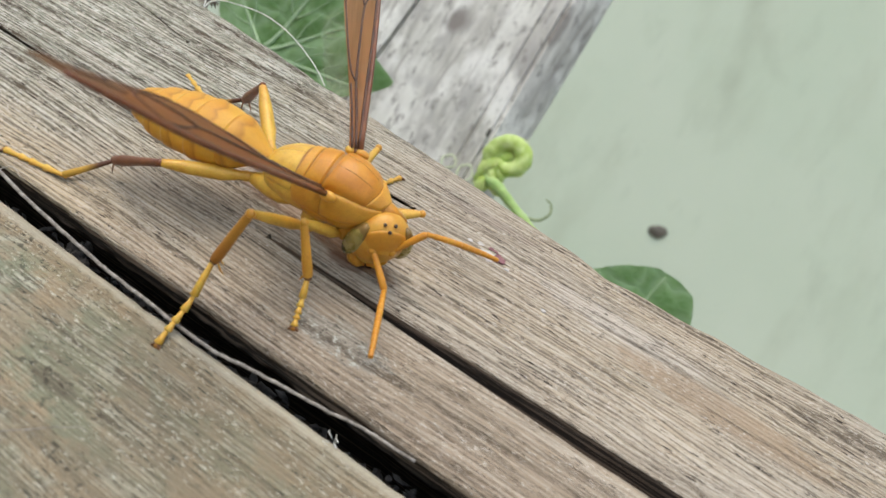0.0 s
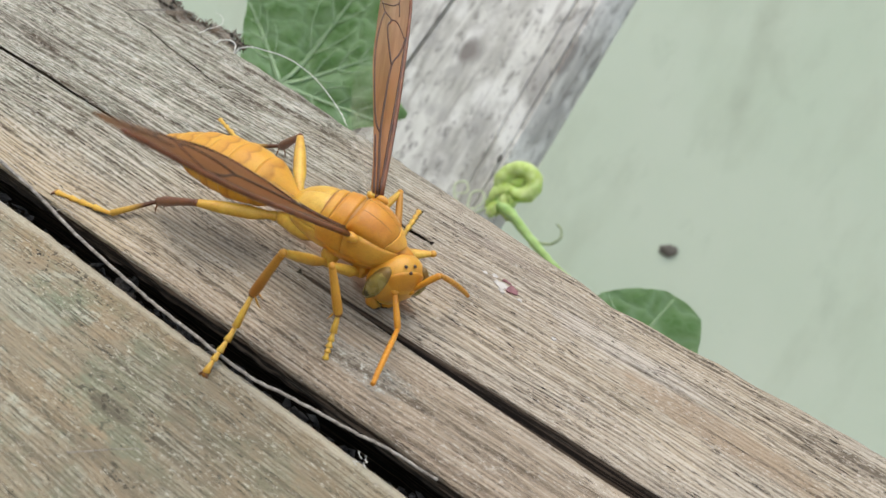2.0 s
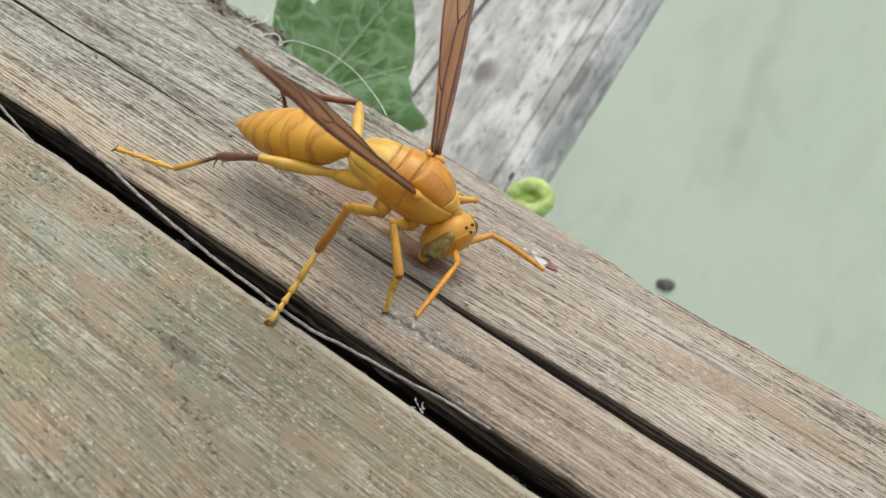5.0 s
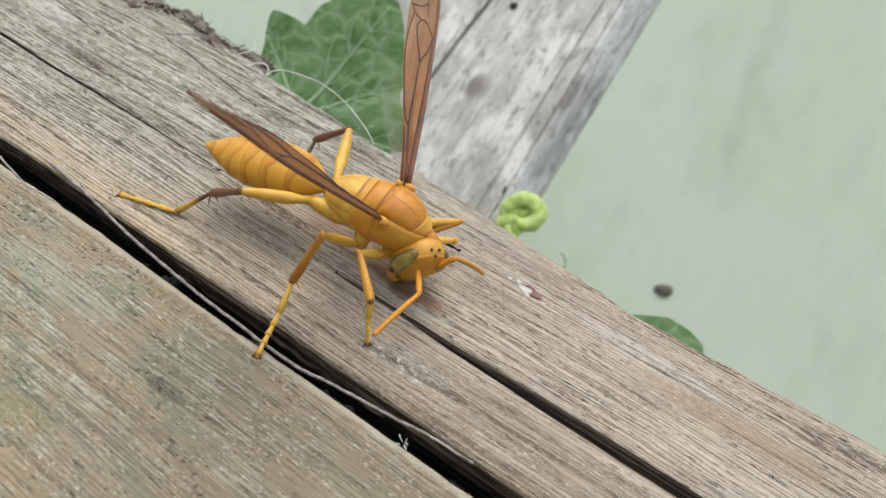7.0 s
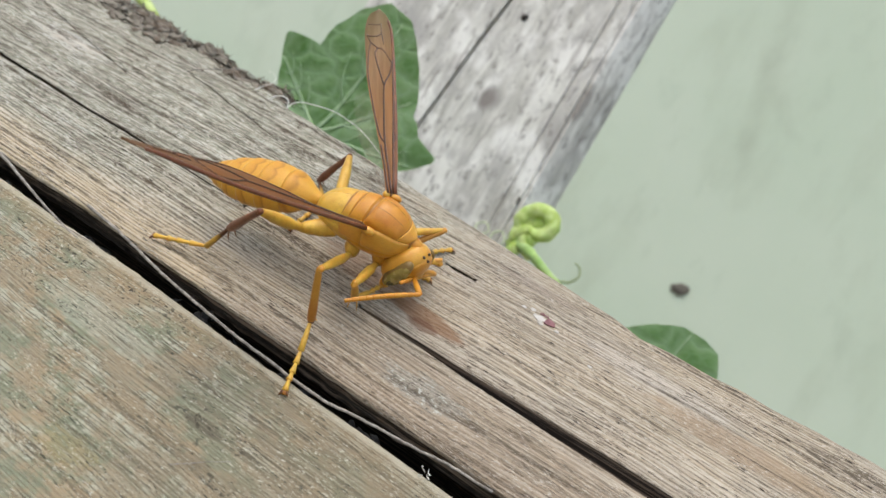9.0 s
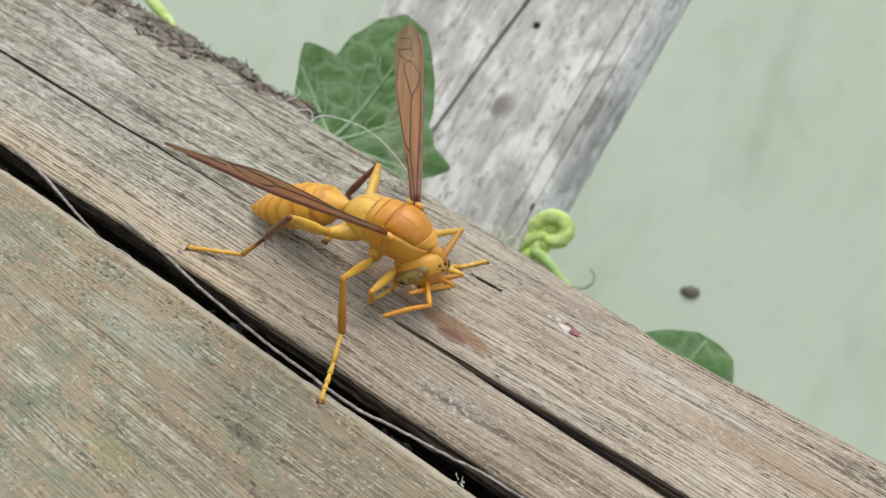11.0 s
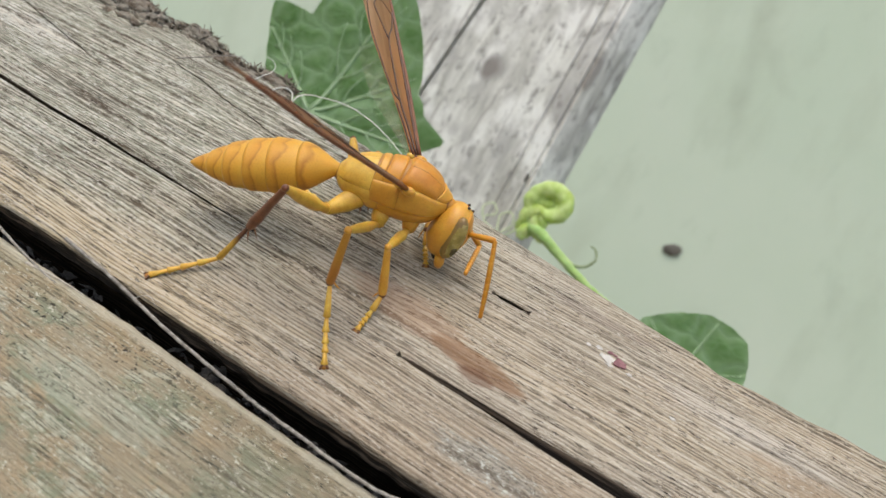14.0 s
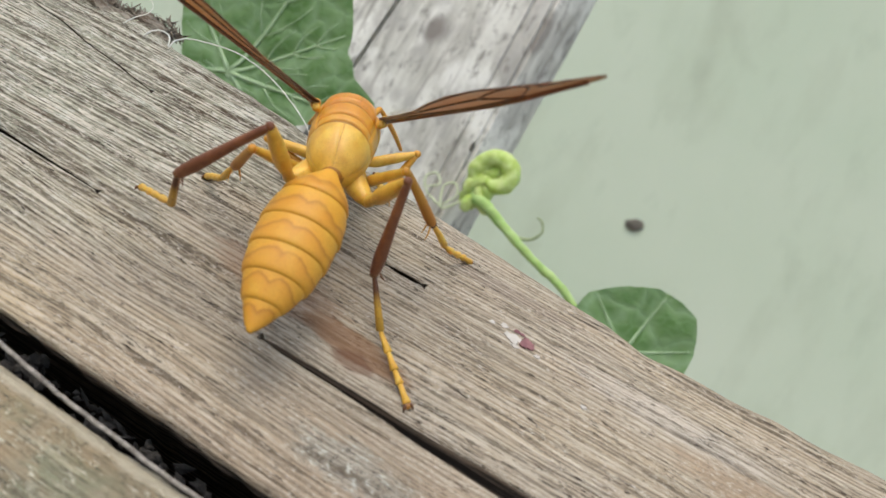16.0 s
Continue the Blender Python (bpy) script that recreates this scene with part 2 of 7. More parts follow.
def near_wood():
    """The lower board: planed once, now stained tan, grey-green and chalky."""
    n = Nodes("weathered_board_wood")
    g = grain(n, 13.0, 1.25)
    parts = n.put("ShaderNodeSeparateXYZ", [("Vector", n.stretch(1, 1, 1))])
    u, v = parts.outputs["X"], parts.outputs["Y"]
    patch = n.noise(n.stretch(0.1, 0.16, 0.16, (3, 1, 0)), 1, 6, 0.7)
    green = n.noise(n.stretch(0.11, 0.2, 0.2, (9, 4, 2)), 1, 6, 0.72)
    chalk = n.noise(n.stretch(0.22, 0.36, 0.36, (1, 7, 5)), 1, 7, 0.75)
    color = n.mix(band(n, patch, 0.36, 0.62), (0.335, 0.262, 0.163), (0.3, 0.262, 0.182))
    color = n.mix(n.maths("MULTIPLY", band(n, green, 0.46, 0.58), 0.9), color, (0.205, 0.232, 0.156))
    color = n.mix(n.maths("MULTIPLY", band(n, chalk, 0.51, 0.62), 0.85), color, (0.42, 0.43, 0.335))
    color = n.mix(n.maths("MULTIPLY", band(n, green, 0.40, 0.30), 0.6), color, (0.3, 0.22, 0.13))
    # orange-tan wood along the rim
    rim = n.maths("ADD", n.maths("MULTIPLY", n.maths("ADD", v, 16.6), -0.33), n.maths("MULTIPLY", n.maths("SUBTRACT", patch, 0.5), 2.6))
    color = n.mix(both(n, band(n, rim, 1.1, 0.2), 0.6), color, (0.31, 0.235, 0.14))
    color = n.mix(n.maths("MULTIPLY", along_grain(n, u, v, -20.5, -22.8, 8.0, 1.9, 21.0, 1.2), 0.55), color, (0.36, 0.375, 0.293))
    color = n.mix(n.maths("MULTIPLY", along_grain(n, u, v, -5.2, -24.7, 2.4, 0.8, 12.0, 0.9), 0.85), color, (0.11, 0.104, 0.074))
    color = n.mix(n.maths("MULTIPLY", along_grain(n, u, v, -11.6, -32.8, 3.2, 1.3, 14.0, 1.8), 0.4), color, (0.32, 0.245, 0.098))
    color = n.mix(n.maths("MULTIPLY", along_grain(n, u, v, 1.5, -22.5, 3.0, 0.6, 16.0, 1.2), 0.6), color, (0.15, 0.135, 0.098))
    # towards the right the phone's shade is mixed into the board's colour
    dim = band(n, n.maths("ADD", u, n.maths("MULTIPLY", n.maths("SUBTRACT", patch, 0.5), 40.0)), -16.0, 6.0)
    color = n.mix(n.maths("MULTIPLY", dim, 0.6), color, (0.225, 0.188, 0.123))
    smooth = n.maths("ADD", 0.25, n.maths("MULTIPLY", band(n, chalk, 0.44, 0.58), 0.75))
    color = n.mix(both(n, g["ridge"], smooth, 0.42), color, (0.44, 0.41, 0.307))
    color = n.mix(n.maths("MULTIPLY", g["hair"], 0.45), color, (0.13, 0.11, 0.078))
    color = n.mix(both(n, g["line"], smooth, 0.88), color, (0.105, 0.09, 0.061))
    color = n.mix(n.maths("MULTIPLY", g["groove"], 0.5), color, (0.12, 0.1, 0.07))
    color = n.mix(n.maths("MULTIPLY", g["pit"], 0.9), color, (0.045, 0.046, 0.033))
    color = n.mix(n.maths("MULTIPLY", g["dust"], 0.85), color, (0.54, 0.52, 0.419))
    color = n.mix(n.maths("MULTIPLY", g["crumb"], 0.85), color, (0.07, 0.065, 0.048))
    # mould dots in loose herds near the rim
    dots = n.noise(n.stretch(2.0, 2.3, 2.3, (4, 4, 2)), 1, 2, 0.5)
    herd = n.noise(n.stretch(0.09, 0.2, 0.2, (2, 8, 2)), 1, 3, 0.6)
    where = n.maths("MAXIMUM", along_grain(n, u, v, -30.3, -19.4, 4.0, 1.3, 7.0), n.maths("MAXIMUM", along_grain(n, u, v, -21.3, -18.9, 3.0, 0.8, 5.0), n.maths("MULTIPLY", band(n, herd, 0.52, 0.64), 0.7)))
    color = n.mix(both(n, band(n, dots, 0.40, 0.35), where, 0.9), color, (0.03, 0.028, 0.022))
    lip = n.maths("ADD", v, n.maths("MULTIPLY", n.noise(n.stretch(0.4, 0.4, 0.4, (2, 2, 6)), 1, 5, 0.7), 1.2))
    color = n.mix(n.maths("MULTIPLY", band(n, lip, -16.9, -16.4), 0.65), color, (0.5, 0.46, 0.353))
    # the gap's shade put into the colour: the side darkens with depth
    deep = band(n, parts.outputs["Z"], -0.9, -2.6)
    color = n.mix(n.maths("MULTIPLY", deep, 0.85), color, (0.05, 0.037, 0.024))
    return n.finish(color, 0.86, wood_relief_bump(n, g, 0.8), Specular_IOR_Level=0.2)


def bark_fibre():
    n = Nodes("fibrous_bark")
    g = grain(n, 40.0)
    patch = n.noise(n.stretch(0.2, 0.5, 0.5), 1, 5, 0.66)
    color = n.mix(band(n, patch, 0.4, 0.6), (0.16, 0.125, 0.092), (0.29, 0.265, 0.215))
    color = n.mix(n.maths("MULTIPLY", g["ridge"], 0.5), color, (0.36, 0.33, 0.28))
    color = n.mix(n.maths("MAXIMUM", g["groove"], g["crumb"]), color, (0.03, 0.025, 0.018))
    return n.finish(color, 0.92, wood_relief_bump(n, g), Specular_IOR_Level=0.15)


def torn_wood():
    """The torn sides of the cracks and the gap: long brown fibres, near-black shade painted in."""
    n = Nodes("shaded_torn_wood")
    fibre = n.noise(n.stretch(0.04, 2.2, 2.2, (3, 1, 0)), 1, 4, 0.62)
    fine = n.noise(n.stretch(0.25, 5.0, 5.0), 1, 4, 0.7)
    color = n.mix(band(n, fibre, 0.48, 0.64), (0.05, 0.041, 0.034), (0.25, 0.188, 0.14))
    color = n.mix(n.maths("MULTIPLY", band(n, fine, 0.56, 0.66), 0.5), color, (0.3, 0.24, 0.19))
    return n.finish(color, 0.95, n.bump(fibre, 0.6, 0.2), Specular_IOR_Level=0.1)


WOOD_RAIL, WOOD_NEAR, WOOD_TORN = rail_wood(), near_wood(), torn_wood()


def post_wood():
    n = Nodes("silvered_post_wood")
    streak = n.noise(n.stretch(0.16, 0.16, 0.022), 1, 5, 0.65, 0.6)
    mottle = n.noise(n.stretch(0.14, 0.14, 0.09), 1, 5, 0.62)
    blot = n.noise(n.stretch(0.05, 0.05, 0.028), 1, 4, 0.6)
    parts = n.put("ShaderNodeSeparateXYZ", [("Vector", n.stretch(1, 1, 1))])
    x, z = parts.outputs["X"], parts.outputs["Z"]
    color = n.mix(n.ramp(streak, (0.36, 0.0), (0.6, 1.0)), (0.38, 0.375, 0.335), (0.68, 0.685, 0.63))
    color = n.mix(n.ramp(mottle, (0.48, 0.0), (0.62, 0.75)), color, (0.42, 0.415, 0.39))
    color = n.mix(n.ramp(blot, (0.5, 0.0), (0.7, 0.6)), color, (0.34, 0.335, 0.315))
    color = n.mix(n.ramp(n.noise(n.stretch(0.09, 0.09, 0.05, (5, 2, 9)), 1, 5, 0.6), (0.5, 0.0), (0.62, 0.8)), color, (0.76, 0.765, 0.72))
    color = n.mix(n.ramp(n.noise(n.stretch(0.45, 0.45, 0.2), 1, 5, 0.7), (0.36, 0.85), (0.46, 0.0)), color, (0.25, 0.24, 0.22))
    color = n.mix(n.ramp(oval(n, x, z, -53.5, 962.5, 4.4, 4.6, 2.4), (0.1, 0.75), (1.4, 0.0)), color, (0.17, 0.15, 0.135))
    color = n.mix(n.ramp(oval(n, x, z, -27.0, 973.0, 1.7, 8.5), (0.2, 0.7), (1.2, 0.0)), color, (0.2, 0.18, 0.165))
    color = n.mix(n.ramp(oval(n, x, z, -70.0, 968.0, 3.0, 4.0), (0.2, 0.35), (1.2, 0.0)), color, (0.25, 0.23, 0.21))
    color = n.mix(n.ramp(n.noise(n.stretch(0.5, 0.5, 0.035), 1, 4), (0.3, 0.55), (0.4, 0.0)), color, (0.2, 0.18, 0.16))
    return n.finish(color, 0.85, n.bump(streak, 0.5, 0.8), Specular_IOR_Level=0.2)


TRICKLES = ((18.0, -0.16, 1105.0, 1310.0), (46.0, -0.85, 1165.0, 1210.0))  # foot, lean, low and high end, in millimetres


def wall_paint():
    n = Nodes("lime_washed_plaster")
    tint = n.noise(n.stretch(0.004, 0.004, 0.004), 1, 4, 0.6)
    spots = n.noise(n.stretch(0.03, 0.03, 0.014), 1, 5, 0.65)
    drip = n.noise(n.stretch(0.018, 0.018, 0.007), 1, 4, 0.6)
    color = n.mix(n.ramp(tint, (0.35, 0.0), (0.65, 1.0)), (0.45, 0.535, 0.42), (0.495, 0.565, 0.46))
    color = n.mix(n.ramp(spots, (0.56, 0.0), (0.75, 0.4)), color, (0.35, 0.41, 0.32))
    color = n.mix(n.ramp(drip, (0.52, 0.0), (0.72, 0.45)), color, (0.37, 0.42, 0.32))
    # trickles of dirty water that ran down the wash
    parts = n.put("ShaderNodeSeparateXYZ", [("Vector", n.stretch(1, 1, 1))])
    x, z = parts.outputs["X"], parts.outputs["Z"]
    sway = n.maths("MULTIPLY", n.maths("SUBTRACT", n.noise(n.stretch(0.012, 0.012, 0.012), 1, 4, 0.6), 0.5), 45.0)
    for at, slope, low, high in TRICKLES:
        off = n.maths("ABSOLUTE", n.maths("ADD", n.maths("SUBTRACT", n.maths("SUBTRACT", x, at), n.maths("MULTIPLY", n.maths("SUBTRACT", z, low), slope)), sway))
        span = n.maths("MULTIPLY", n.ramp(n.maths("DIVIDE", n.maths("SUBTRACT", z, low), high - low), (0.0, 0.0), (0.2, 1.0), (0.8, 1.0), (1.0, 0.0)), n.ramp(spots, (0.35, 0.2), (0.6, 0.75)))
        color = n.mix(n.maths("MULTIPLY", n.ramp(n.maths("DIVIDE", off, 13.0), (0.1, 0.55), (1.0, 0.0)), span), color, (0.29, 0.32, 0.24))
    return n.finish(color, 0.9, n.bump(spots, 0.3, 1.5), Specular_IOR_Level=0.2)


def earth():
    n = Nodes("bare_earth")
    a = n.noise(n.stretch(0.002, 0.002, 0.002), 1, 6, 0.6)
    b = n.noise(n.stretch(0.05, 0.05, 0.05), 1, 5, 0.7)
    color = n.mix(n.ramp(a, (0.35, 0.0), (0.65, 1.0)), (0.22, 0.18, 0.13), (0.32, 0.28, 0.22))
    color = n.mix(n.ramp(b, (0.4, 0.6), (0.6, 0.0)), color, (0.12, 0.1, 0.07))
    return n.finish(color, 0.95, n.bump(b, 0.6, 8))


WOOD_POST, PLASTER, EARTH = post_wood(), wall_paint(), earth()


def plain(name, a, b, scale=0.5, rough=0.6, relief=0.05, **more):
    """A two-tone mottled surface; scale in features per millimetre."""
    n = Nodes(name)
    k = n.noise(n.stretch(scale, scale, scale), 1, 4, 0.6)
    fine = n.noise(n.stretch(scale * 6, scale * 6, scale * 6), 1, 3, 0.6)
    color = n.mix(n.ramp(k, (0.35, 0.0), (0.65, 1.0)), a, b)
    color = n.mix(n.ramp(fine, (0.3, 0.25), (0.5, 0.0)), color, tuple(c * 0.6 for c in a))
    return n.finish(color, rough, n.bump(fine, 0.3, relief), **more)

# ---- shared mesh helpers ----
def link_mesh(name, bm, material, smooth=True, crease=0):
    me = bpy.data.meshes.new(name)
    bmesh.ops.recalc_face_normals(bm, faces=bm.faces)
    bm.to_mesh(me)
    bm.free()
    me.materials.append(material)
    for p in me.polygons:
        p.use_smooth = smooth
    if crease:
        me.set_sharp_from_angle(angle=radians(crease))
    return new(name, me)


def part(name, bm, material, parent, label="", at=None, smooth=True, crease=0):
    ob = link_mesh(name, bm, material, smooth, crease)
    ob.parent = parent
    if at is not None:
        ob.matrix_basis = at
    return tagged(ob, label) if label else ob


def box(bm, lo, hi, bevel=0.0):
    """A box between two corners, its edges rounded."""
    lo, hi = Vector(lo), Vector(hi)
    made = bmesh.ops.create_cube(bm, size=1)
    bmesh.ops.transform(bm, matrix=Matrix.Translation((lo + hi) / 2) @ Matrix.Diagonal((*(hi - lo), 1)), verts=made["verts"])
    if bevel:
        edges = list({e for v in made["verts"] for e in v.link_edges})
        bmesh.ops.bevel(bm, geom=edges, offset=bevel, segments=3, affect="EDGES", profile=0.6)
    return bm


def tube(bm, points, radii, sides=8, flat=1.0, close=True):
    """A round rod through points with a radius at each; flat squashes it along its second side."""
    points = [Vector(p) for p in points]
    rings, side = [], None
    for i, p in enumerate(points):
        way = (points[min(i + 1, len(points) - 1)] - points[max(i - 1, 0)]).normalized()
        if side is None:
            side = way.orthogonal().normalized() if abs(way.z) > 0.95 else way.cross(Vector((0, 0, 1))).normalized()
        side = (side - way * side.dot(way)).normalized()
        up = side.cross(way)
        r = float(radii if isinstance(radii, (int, float)) else radii[i])
        rings.append([bm.verts.new(p + r * (side * math.cos(a) + up * flat * math.sin(a))) for a in (2 * math.pi * k / sides for k in range(sides))])
    for a, b in zip(rings, rings[1:]):
        for k in range(sides):
            bm.faces.new((a[k], a[(k + 1) % sides], b[(k + 1) % sides], b[k]))
    if close:
        bm.faces.new(rings[0])
        bm.faces.new(rings[-1])
    return bm


def curve_points(knots, steps=6):
    """A smooth line through the knots."""
    k = [Vector(p) for p in knots]
    k = [2 * k[0] - k[1], *k, 2 * k[-1] - k[-2]]
    line = []
    for a, b, c, d in zip(k, k[1:], k[2:], k[3:]):
        for i in range(steps):
            t = i / steps
            line.append(0.5 * (2 * b + (c - a) * t + (2 * a - 5 * b + 4 * c - d) * t * t + (3 * b - a - 3 * c + d) * t ** 3))
    return [*line, k[-2]]


def clamp01(x):
    return max(0.0, min(1.0, x))


def smooth_step(a, b, x):
    t = clamp01((x - a) / (b - a))
    return t * t * (3 - 2 * t)


# ---- the place: ground, wall, post and the rail's two boards ----
RAIL = pose(0, 0, 0.9, 46.0)  # the boards' upper face: x along the grain, y up the slope, z out of the wood

bm = bmesh.new()
bmesh.ops.create_grid(bm, x_segments=60, y_segments=60, size=1)
for v in bm.verts:
    v.co *= 300 * max(abs(v.co.x), abs(v.co.y), 0.004) ** 2.5
    v.co.z = 0.012 * noise.noise(v.co * 2.5)
ground = link_mesh("ground", bm, EARTH)
tagged(ground, "bare brown earth below the rail", "ground", kind="structure")

bm = bmesh.new()
box(bm, (-4, 0.527, -0.05), (4, 0.67, 2.6), 0.006)
wall = link_mesh("wall_north", bm, PLASTER, False)
tagged(wall, "pale green lime-washed plaster wall behind the rail", "wall", kind="structure")


def far_edge(u):
    """How far up the slope the upper board reaches, in millimetres."""
    base = 15.7 + 0.21 * max(0, 22 - u) ** 0.85 if u < 22 else 15.7 + 0.03 * (u - 22)
    ragged = smooth_step(-34, -44, u)
    return min(base, 26.8) + ragged * (2.0 * noise.noise(Vector((u * 0.13, 0, 4))) + 0.9 * noise.noise(Vector((u * 0.7, 3, 0)))) + 0.25 * noise.noise(Vector((u * 0.25, 7, 0)))


def crack_line(kind, u):
    """Centre, half width and depth of a drying crack at u, in millimetres."""
    w = 0.12 * noise.noise(Vector((u * 0.6, kind * 9, 0)))
    if kind == 0:   # the wide one low on the board
        open_ = smooth_step(-6, 30, u)
        return -4.5 - 0.28 * smooth_step(-4, 20, u) + 0.08 * noise.noise(Vector((u * 0.15, 1, 0))), (0.18 + 0.64 * open_ + 0.3 * w) * smooth_step(-5, -2, u), 13.0 * smooth_step(-10, 0, u)
    if kind == 1:   # the long one under the wasp
        return -0.9 - 0.00034 * min(0, u + 20) * abs(u + 20) ** 0.9 + 0.25 * noise.noise(Vector((u * 0.1, 2, 0))), (0.1 + 0.13 * smooth_step(-24, -50, u) + 0.6 * w) * smooth_step(-22, -30, u), 9.0 * smooth_step(-20, -28, u)
    if kind == 3:   # thin ones above it, towards the bark
        open_ = smooth_step(-55, -52, u) * smooth_step(-30, -35, u)
        return max(12.0, 16.4 - 0.175 * (u + 54)) + 0.2 * noise.noise(Vector((u * 0.2, 5, 0))), (0.075 + 0.4 * w) * open_, 1.8 * open_
    away = smooth_step(-38, -57, u)
    open_ = max(smooth_step(-1.2, 0.2, u) * smooth_step(3.4, 1.8, u), 0.55 * smooth_step(-57.5, -62, u) * smooth_step(-96, -88, u))
    return 7.8 + 0.05 * noise.noise(Vector((u * 0.8, 6, 0))) * (1 - away) + away * (1.4 - 0.19 * (u + 58)), 0.15 * open_, 2.0 * open_


def split_rows(c, u):
    """Rows across the wide crack: a sheer lower side, and an upper side that is torn into long ledges."""
    mid, w, deep = c
    if w < 0.03:
        return [(mid + o, 0.0) for o in (-0.95, -0.6, -0.3, -0.15, -0.08, -0.04, -0.02, 0.0, 0.02, 0.04, 0.08, 0.15, 0.3, 0.45, 0.6, 0.95)]
    a, b = 0.12 * noise.noise(Vector((u * 0.05, 31, 0))), 0.3 * noise.noise(Vector((u * 0.12, 33, 0)))
    ledge = [(-0.15 + a, -deep * 0.4), (0.05 + a, -3.2 + b), (0.2 + a, -1.5 + b), (0.28 + a, -0.8), (0.34 + a, -2.2), (0.55, -1.1 + b * 0.5), (0.62, -0.5), (0.68, -1.6), (0.93, -0.5), (1.0, -0.06)]
    if w < 0.4:
        ledge = [(f, z + (-deep * 0.6 - z) * min(1.0, (0.4 - w) / 0.2) if f < 0.99 else z) for f, z in ledge]
    return [(mid - w - 0.25, 0), (mid - w - 0.05, 0), (mid - w, -0.08), (mid - w * 1.1 - 0.1, -deep)] + [(mid + w * f, max(z, -deep)) for f, z in ledge] + [(mid + w + 0.05, 0), (mid + w + 0.3, 0)]


def crack_rows(c):
    """Rows across a crack: its steep walls and floor."""
    mid, w, deep = c
    if w < 0.03:
        return [(mid + o, 0.0) for o in (-0.95, -0.6, -0.3, -0.15, -0.05, 0.0, 0.05, 0.15, 0.3, 0.6, 0.95)]
    return [(mid - 0.95, 0), (mid - w - 0.05, 0), (mid - w, -0.06), (mid - w * 0.9, -deep * 0.5), (mid - w * 1.2, -deep), (mid + w + 0.9, -deep), (mid + w + 0.8, -deep * 0.45), (mid + w + 0.2, -0.4), (mid + w, -0.06), (mid + w + 0.06, 0), (mid + 0.95, 0)]


def wood_relief(u, v, seed=0.0):
    ridge = 0.10 * noise.noise(Vector((u * 0.02, v * 0.9 + seed, 0))) + 0.07 * noise.noise(Vector((u * 0.05, v * 2.2, seed)))
    return ridge + 0.5 * noise.noise(Vector((u * 0.018, v * 0.05, seed + 5)))


def upper_board():
    bm = bmesh.new()
    columns, torn_rows = [], []
    for i in range(-280, 201):
        u = i * 0.55
        vf, vn = far_edge(u), -13.5 + 0.3 * noise.noise(Vector((u * 0.07, 11, 0))) + 0.12 * noise.noise(Vector((u * 0.5, 12, 0)))
        bark = smooth_step(-36, -46, u)
        fray = 0.35 * noise.noise(Vector((u * 0.35, 14, 0)))
        torn = [0.28 * noise.noise(Vector((u * 0.06, 40 + 3 * k, 0))) + 0.1 * noise.noise(Vector((u * 0.4, 60 + 3 * k, 0))) for k in range(6)]
        col = [(-24.0, -52.0), (-24.0, -48.0), (vn + 7.0, -47.5), (vn + 6.0, -20.0), (vn + 4.0, -9.5), (vn + 1.6 + torn[0], -5.5), (vn + 1.0 + fray, -4.4), (vn + 1.1 + torn[1], -3.8), (vn + 0.65 + torn[2], -3.0), (vn + 0.8 + torn[3], -2.5),
               (vn + 0.4 + torn[4], -1.9), (vn + 0.5 + torn[5], -1.5), (vn + 0.2, -1.1), (vn, -0.7), (vn + 0.1, -0.35), (vn + 0.4, -0.1)]
        cracks = [crack_line(k, u) for k in range(4)]
        rows = []
        last = vn + 0.8
        for k, c in enumerate(cracks):
            first = c[0] - (0.95 if k else max(0.95, c[1] + 0.3))
            rows += [(last + (first - last) * j / 8, 0.0) for j in range(8)]
            rows += crack_rows(c) if k else split_rows(c, u)
            last = c[0] + (0.95 if k else max(0.95, c[1] + 0.35))
        top = vf - 2.2
        rows += [(last + (top - last) * k / 14, 0.0) for k in range(1, 15)]
        for v, dz in rows:
            z = wood_relief(u, v) + dz
            z -= 0.022 * max(0, v - (vf - 7)) ** 2
            col.append((v, z))
        z0 = col[-1][1]
        rough = bark * (0.8 * noise.noise(Vector((u * 0.9, 1, 1))))
        col += [(vf - 1.1, z0 - 0.8 + rough), (vf - 0.3, z0 - 2.0 + rough), (vf, z0 - 3.8), (vf - 0.3 - rough, z0 - 8), (vf - 1.5, z0 - 18)]
        columns.append([bm.verts.new((u * MM, v * MM, z * MM)) for v, z in col])
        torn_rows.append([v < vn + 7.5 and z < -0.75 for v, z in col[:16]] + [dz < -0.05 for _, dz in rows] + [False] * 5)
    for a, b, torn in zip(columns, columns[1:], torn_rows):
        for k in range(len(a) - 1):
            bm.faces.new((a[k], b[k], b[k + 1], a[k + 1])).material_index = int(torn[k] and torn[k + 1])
        bm.faces.new((a[-1], b[-1], b[0], a[0]))
    bm.faces.new(columns[0])
    bm.faces.new(columns[-1])
    return bm


